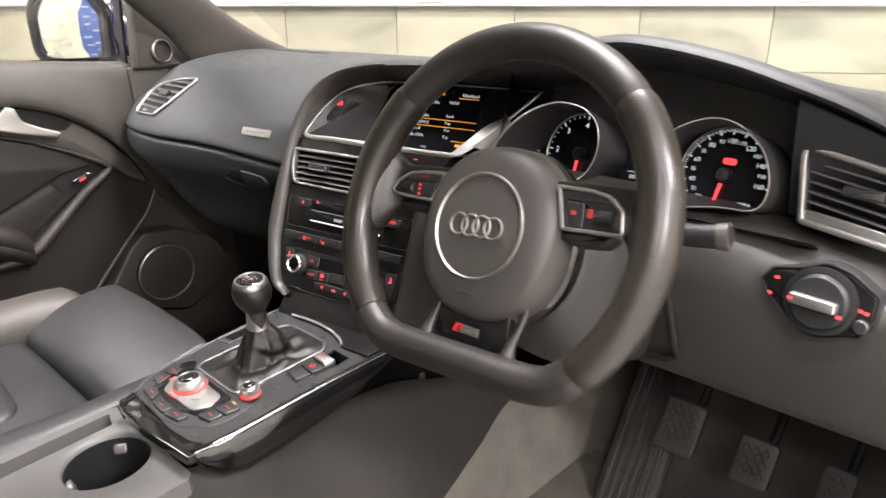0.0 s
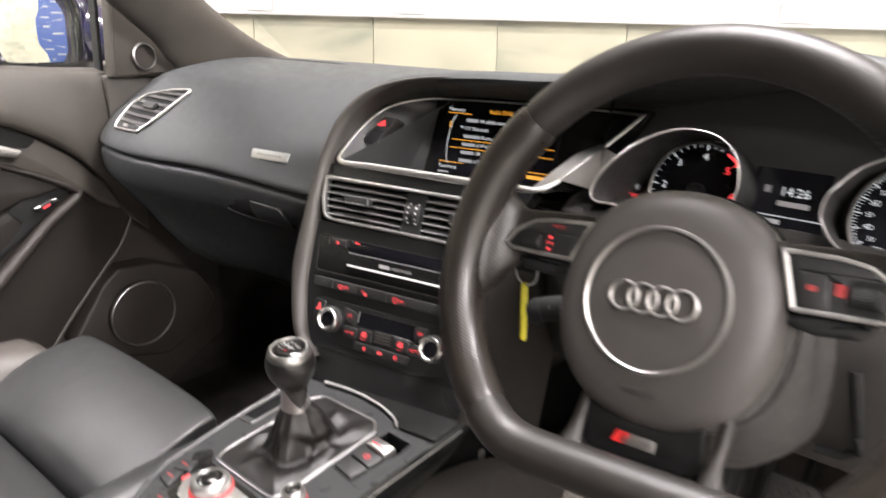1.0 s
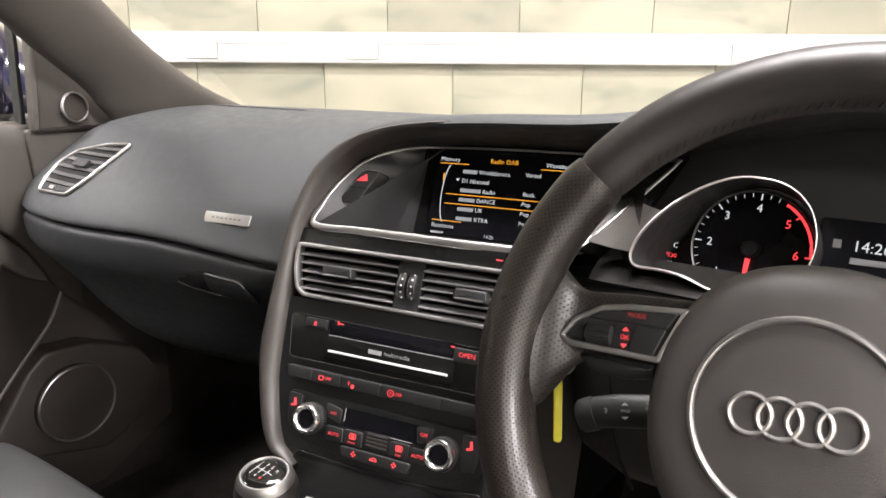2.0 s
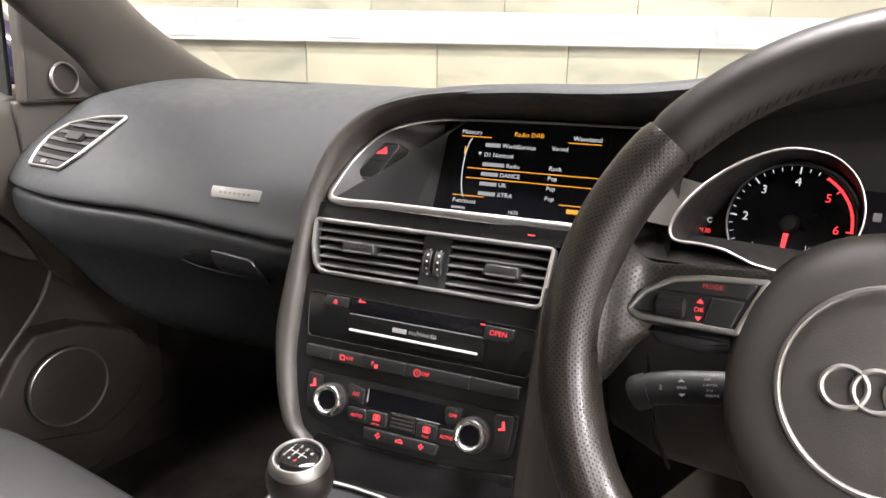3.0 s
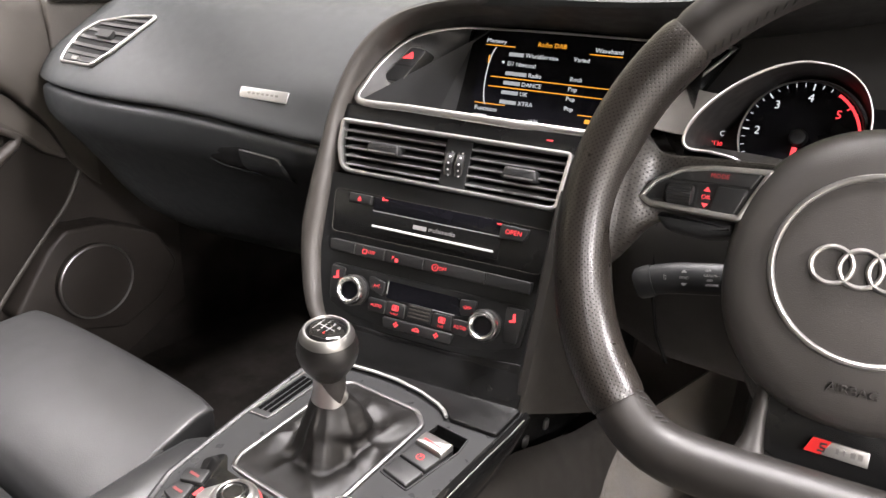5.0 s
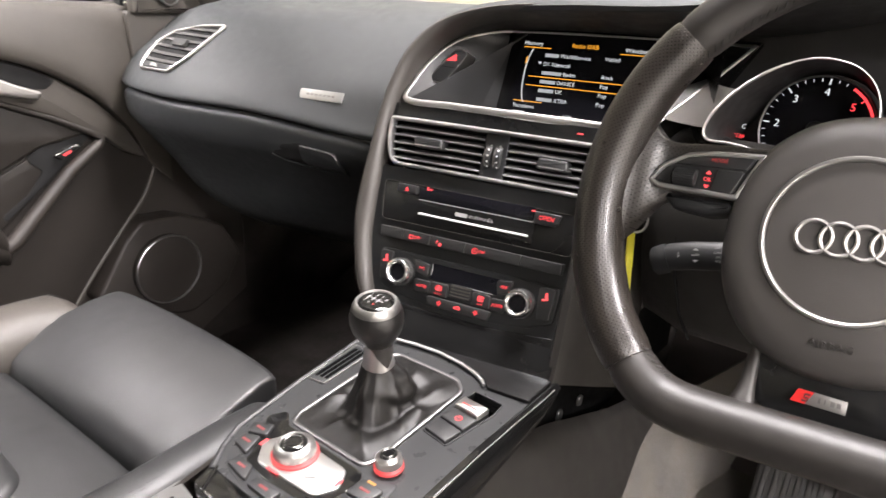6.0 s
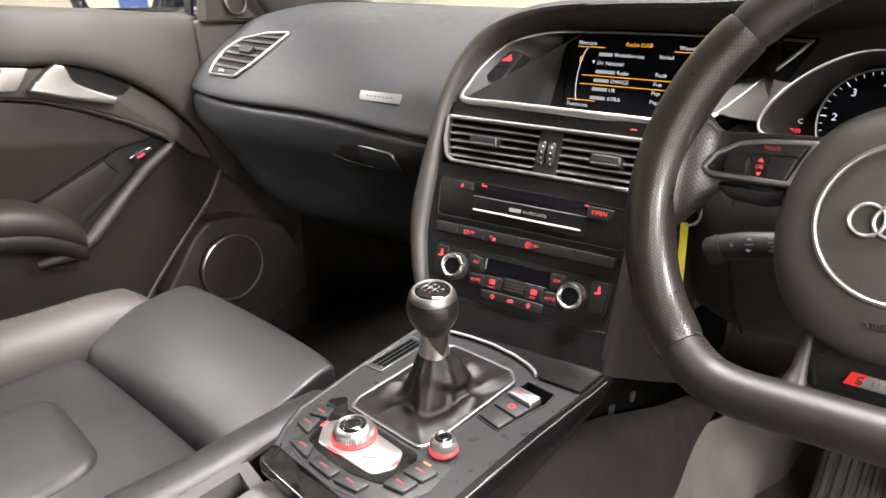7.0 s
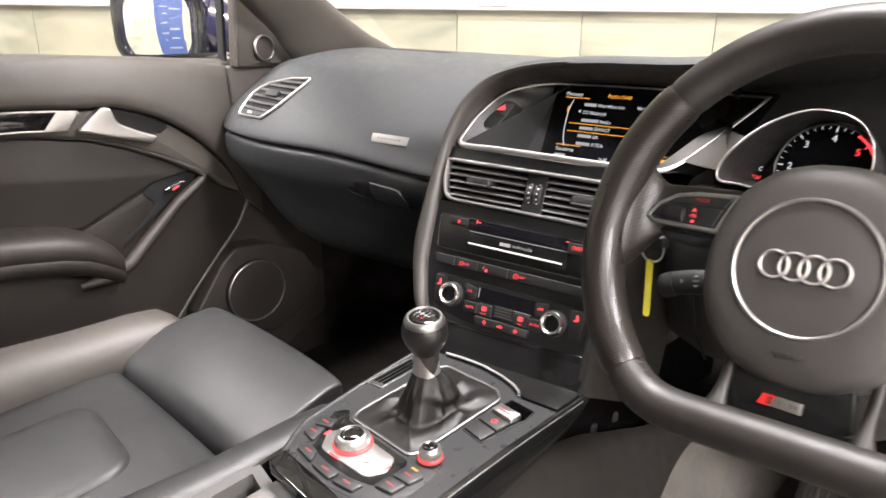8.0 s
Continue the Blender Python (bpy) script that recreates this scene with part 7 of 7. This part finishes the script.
# rear sides added behind the camera to block light, with painted body skins
for nm, sx in (("rear_side_left", -0.70), ("rear_side_right", 0.72)):
    q = thing(nm, pose(sx, -0.85, 0.7), "plain dark rear side, added behind the camera to block light", "side panel", kind="structure")
    part("panel", box(-0.02, -0.5, -0.5, 0.02, 0.42, 0.58), BLACK, q, flat=True)
    out = 1 if sx > 0 else -1
    rows = []
    for y, w in ((-1.5, 0.06), (-1.3, 0.13), (-0.9, 0.19), (-0.4, 0.20), (0.0, 0.19), (0.42, 0.17)):
        rows.append([(out * (0.02 + w * k), y, z) for k, z in ((0.0, 0.22), (0.75, 0.19), (0.95, 0.10), (1.0, -0.05), (0.97, -0.22), (0.88, -0.40))])
    part("body_panel", loft(rows, closed=False), BODY_BLUE, q, "dark blue painted body side", sharp=60)

# glass
ws = thing("windscreen", pose(0, 1.00, 0.845), "clear raked windscreen", "windscreen", kind="structure")
rows = []
for t in (0, 0.25, 0.5, 0.75, 1.0):
    rows.append([(x * (1 - 0.10 * t), 0.07 * (1 - (x / 0.62) ** 2) - 0.56 * t, 0.40 * t + 0.02 * math.sin(math.pi * t)) for x in (-0.62, -0.45, -0.25, 0, 0.25, 0.45, 0.62)])
g = part("glass", sheet(rows, 0.004), GLASS, ws)
g.visible_shadow = False
cowl = thing("windscreen_cowl", pose(0, 0.99, 0.84), "black scuttle strip below the windscreen", "cowl", kind="structure")
part("scuttle", box(-0.70, -0.02, -0.25, 0.70, 0.20, -0.10), BLACK, cowl, flat=True)
sw_ = thing("window_1", DOOR, "clear passenger side window", "window", kind="structure")
g = part("pane", prism([(-0.45, 0.86), (0.640, 0.835), (0.645, 0.965), (0.50, 1.08), (0.33, 1.19), (-0.45, 1.24)], -0.034, -0.030), GLASS, sw_, flat=True)
g.visible_shadow = False

# ---- door mirror ----
MIR = Matrix.Translation((-0.950, 0.633, 0.905)) @ pose(0, 0, 0, 90, 0, 25)
mirror = thing("door_mirror", MIR, "dark blue door mirror with clear glass", "door mirror")
oval = fillet(mm((-88, -40), (-70, -56), (60, -62), (88, -50), (92, 40), (70, 68), (-60, 66), (-90, 40)), 0.03, 6)
rings = [[(x * k, y * k, h) for x, y in inset(oval, -0.026)] for k, h in ((0.95, 0.004), (1.0, 0.0), (1.02, -0.02), (0.98, -0.06), (0.80, -0.10), (0.5, -0.125), (0.1, -0.13))]
part("housing", loft(rings[::-1]), BODY_BLUE, mirror, "dark blue painted shell", sharp=60)
part("rim", loft([[(x, y, h) for x, y in inset(oval, d)] for d, h in ((-0.024, -0.004), (-0.020, 0.008), (-0.010, 0.0105), (-0.002, 0.0075), (0.0, 0.002))], caps=False), PIANO, mirror)
rings = []      # convex glass
for k in (1.0, 0.85, 0.7, 0.55, 0.4, 0.25, 0.1, 0.01):
    rings.append([(x * k, y * k, 0.0068 - (x * x + y * y) * k * k / 2.6) for x, y in inset(oval, -0.001)])
part("mirror_glass", loft(rings), MIRROR, mirror, "convex mirror glass", sharp=80)
part("foot", loft([[(x, cy + ry * math.sin(a), cz + rz * math.cos(a)) for a in [2 * math.pi * j / 24 for j in range(24)]] for x, cy, cz, ry, rz in ((0.075, 0.004, -0.030, 0.060, 0.028), (0.105, 0.000, -0.028, 0.058, 0.030), (0.140, -0.006, -0.026, 0.052, 0.028), (0.175, -0.016, -0.022, 0.046, 0.024), (0.215, -0.028, -0.016, 0.040, 0.020))]), BODY_BLUE, mirror, "dark blue foot joining the mirror to the door")

# ---- seats ----
def seat(name, cx, label, flip, dy=0.0, dz=0.0):
    ob = thing(name, pose(cx, 0.10 + dy, 0.25 + dz), label, "car seat", "front seats")
    f = -1 if flip else 1

    def q(x, y, z):
        return (f * x, y - 0.10, z - 0.25)

    rows = []      # thigh support in front of the crease
    for y, z, e in ((0.318, 0.395, 0.0), (0.317, 0.432, 0.0), (0.321, 0.446, 0.004), (0.335, 0.457, 0.006), (0.365, 0.472, 0.006), (0.40, 0.4845, 0.005), (0.430, 0.4915, 0.003), (0.448, 0.4940, 0.0), (0.462, 0.4945, -0.0005), (0.4672, 0.4930, -0.001), (0.4685, 0.4890, -0.002), (0.465, 0.4790, -0.006), (0.452, 0.4700, -0.008), (0.444, 0.40, -0.010)):
        row = []
        for u, drop in ((-1, 0.034), (-1, 0.0045), (-0.992, 0.0018), (-0.97, 0.0006), (-0.9, 0), (-0.75, 0), (-0.5, 0), (-0.2, 0), (0, 0), (0.2, 0), (0.5, 0), (0.75, 0), (0.9, 0), (0.97, 0.0006), (0.992, 0.0018), (1, 0.0045), (1, 0.034)):
            w = 0.168 + e
            row.append(q(u * w - 0.0, y - 0.005 * abs(u) ** 8, z - drop + 0.0065 * (1 - u * u)))
        rows.append(row)
    part("thigh_support", loft(rows, closed=False), LEATHER, ob, "black leather thigh support", sharp=70)
    part("seam", tube([Vector(p) + Vector((0, 0, 0.0004)) for p in rows[10][2:-2]], 0.0010, 6), BLACK, ob)
    rows = []      # main cushion
    for y, z in ((0.314, 0.390), (0.3135, 0.425), (0.309, 0.438), (0.295, 0.444), (0.26, 0.4455), (0.20, 0.441), (0.10, 0.431), (0.0, 0.423), (-0.12, 0.418), (-0.30, 0.43)):
        rows.append([q(-0.172 + 0.0215 * i, y, z - 0.004 * abs(i / 8 - 1) ** 3) for i in range(17)])
    part("cushion", loft(rows, closed=False), LEATHER, ob, "black leather seat cushion", sharp=70)
    ins = fillet([(-0.095, -0.30), (0.088, -0.30), (0.088, 0.235), (-0.095, 0.245)], [0.01, 0.01, 0.045, 0.045], 7)
    rings = []
    for off, h in ((0.0, -0.010), (0.002, 0.000), (0.006, 0.005), (0.014, 0.0075), (0.03, 0.0082)):
        rings.append([q(x, y, 0.4455 + h - (0.26 - y) * 0.075) for x, y in inset(ins, off)])
    part("centre_panel", loft(rings), LEATHER, ob, "raised quilted centre panel", sharp=70)
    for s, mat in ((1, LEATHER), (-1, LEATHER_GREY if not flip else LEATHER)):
        rings = []
        for y, z, k in ((0.428, 0.455, 0.35), (0.420, 0.468, 0.7), (0.40, 0.478, 0.92), (0.36, 0.480, 1.0), (0.28, 0.478, 1.05), (0.15, 0.480, 1.15), (0.0, 0.488, 1.25), (-0.15, 0.50, 1.3), (-0.30, 0.51, 1.3)):
            up = 0.016 if s < 0 else 0.011
            y += 0.024 * max(0.0, min(1.0, (y - 0.28) / 0.12)) if s > 0 else 0.0
            z += 0.004 * max(0.0, min(1.0, (y - 0.28) / 0.12)) if s > 0 else 0.0
            cxb, rx, rz = s * (0.1985 + 0.006 * (k - 1) * 4), 0.034 * (0.6 + 0.4 * k) + (0.018 if s < 0 else 0), 0.045 * k
            cxb += -0.016 if s < 0 else 0
            ring_pts = []
            for j in range(20):
                a = 2 * math.pi * j / 20
                c, sn = math.cos(a), math.sin(a)
                ring_pts.append(q(cxb + rx * math.copysign(abs(c) ** 0.8, c), y, z + up * k - 0.045 * k + rz * math.copysign(abs(sn) ** 0.8, sn) - 0.004))
            rings.append(ring_pts)
        bol = part("bolster", loft(rings), mat, ob, "side bolster", sharp=70)
        seam = [q(s * 0.1735, y, z) for y, z in ((0.40, 0.481), (0.36, 0.472), (0.30, 0.459), (0.2, 0.452), (0.05, 0.444), (-0.2, 0.44))]
        part("seam", tube(seam, 0.0016, 6), THREAD, bol)
        bm = bmesh.new()
        pts = spline([Vector(p) for p in seam], 16)
        for i in range(0, len(pts) - 1, 2):
            tube([pts[i] + Vector((f * s * 0.005, 0, 0.002)), pts[i + 1] + Vector((f * s * 0.005, 0, 0.002))], 0.0003, 4, bm=bm)
        for deg in (103, 109):
            edge = []
            for y, z, k in ((0.415, 0.470, 0.8), (0.40, 0.478, 0.92), (0.36, 0.480, 1.0), (0.28, 0.478, 1.05), (0.15, 0.480, 1.15), (0.0, 0.488, 1.25), (-0.15, 0.50, 1.3)):
                up = 0.016 if s < 0 else 0.011
                rx, rz = 0.034 * (0.6 + 0.4 * k) + (0.018 if s < 0 else 0), 0.045 * k
                cxb = s * (0.1985 + 0.006 * (k - 1) * 4) + (-0.016 if s < 0 else 0)
                c, sn = s * -math.cos(radians(deg)), math.sin(radians(deg))
                edge.append(Vector(q(cxb + rx * math.copysign(abs(c) ** 0.8, c), y, z + up * k - 0.045 * k + rz * sn ** 0.8 - 0.0036)))
            run = spline(edge, 26)
            for i in range(0, len(run) - 1, 2):
                tube([run[i], run[i + 1]], 0.0003, 4, bm=bm)
        tagged(part("stitching", bm, THREAD, bol), kind="stuff")
    # backrest out of view, added to darken what the gloss parts reflect
    rings = []
    for z, y, w, d in ((0.40, -0.26, 0.20, 0.06), (0.46, -0.30, 0.235, 0.075), (0.65, -0.36, 0.245, 0.07), (0.85, -0.43, 0.235, 0.06), (1.0, -0.48, 0.19, 0.05), (1.03, -0.49, 0.16, 0.03)):
        rings.append([q(w * math.copysign(abs(math.cos(a)) ** 0.6, math.cos(a)), y + d * math.copysign(abs(math.sin(a)) ** 0.6, math.sin(a)), z) for a in [2 * math.pi * j / 28 for j in range(28)]])
    part("backrest", loft(rings), LEATHER, ob, "unseen black leather backrest, added to darken reflections", sharp=70)
    part("base", box(-0.20, -0.30, -0.04, 0.20, 0.33, 0.15), BLACK, ob)
    return ob


seat("passenger_seat", -0.322, "black leather passenger seat with a grey bolster", False)
seat("driver_seat", 0.372, "black leather driver's seat, only its front edge showing", True, -0.10, -0.03)

# ---- wall tiles, running bond, last because they are many ----
def tile_mesh(w, h):
    bm = prism(rect(0.0015, 0.0015, w - 0.0015, h - 0.0015), 0.0, 0.010, 0.0012, steps=1)
    me = bpy.data.meshes.new("tile")
    bmesh.ops.recalc_face_normals(bm, faces=bm.faces)
    bm.to_mesh(me)
    bm.free()
    me.materials.append(TILE)
    return me


TW, TH, T0 = 0.576, 0.290, -0.612
full = tile_mesh(TW, TH)
for row in range(8):
    z = TR_Z + 0.004 + (row - 4) * TH + (0.066 if row >= 4 else 0)
    if z + TH > HIGH or z < 0:
        continue
    x = T0 + (TW / 2 if row >= 4 else 0) - 5 * TW
    while x + TW < RIGHT:
        if x > LEFT:
            o = new("tile", full)
            o.parent = wall_front
            o.matrix_basis = pose(x, WALL_Y + 0.012, z, 90, 0, 0)
        x += TW
for row in range(8):
    z = TR_Z - 0.015 + (row - 4) * TH
    if z + TH > HIGH or z < 0:
        continue
    y = WALL_Y - 0.02 - TW - (TW / 2 if row % 2 else 0)
    while y > BACK:
        o = new("tile", full)
        o.parent = wall_left
        o.matrix_basis = pose(LEFT - 0.012, y, z, 90, 0, 90)
        y -= TW
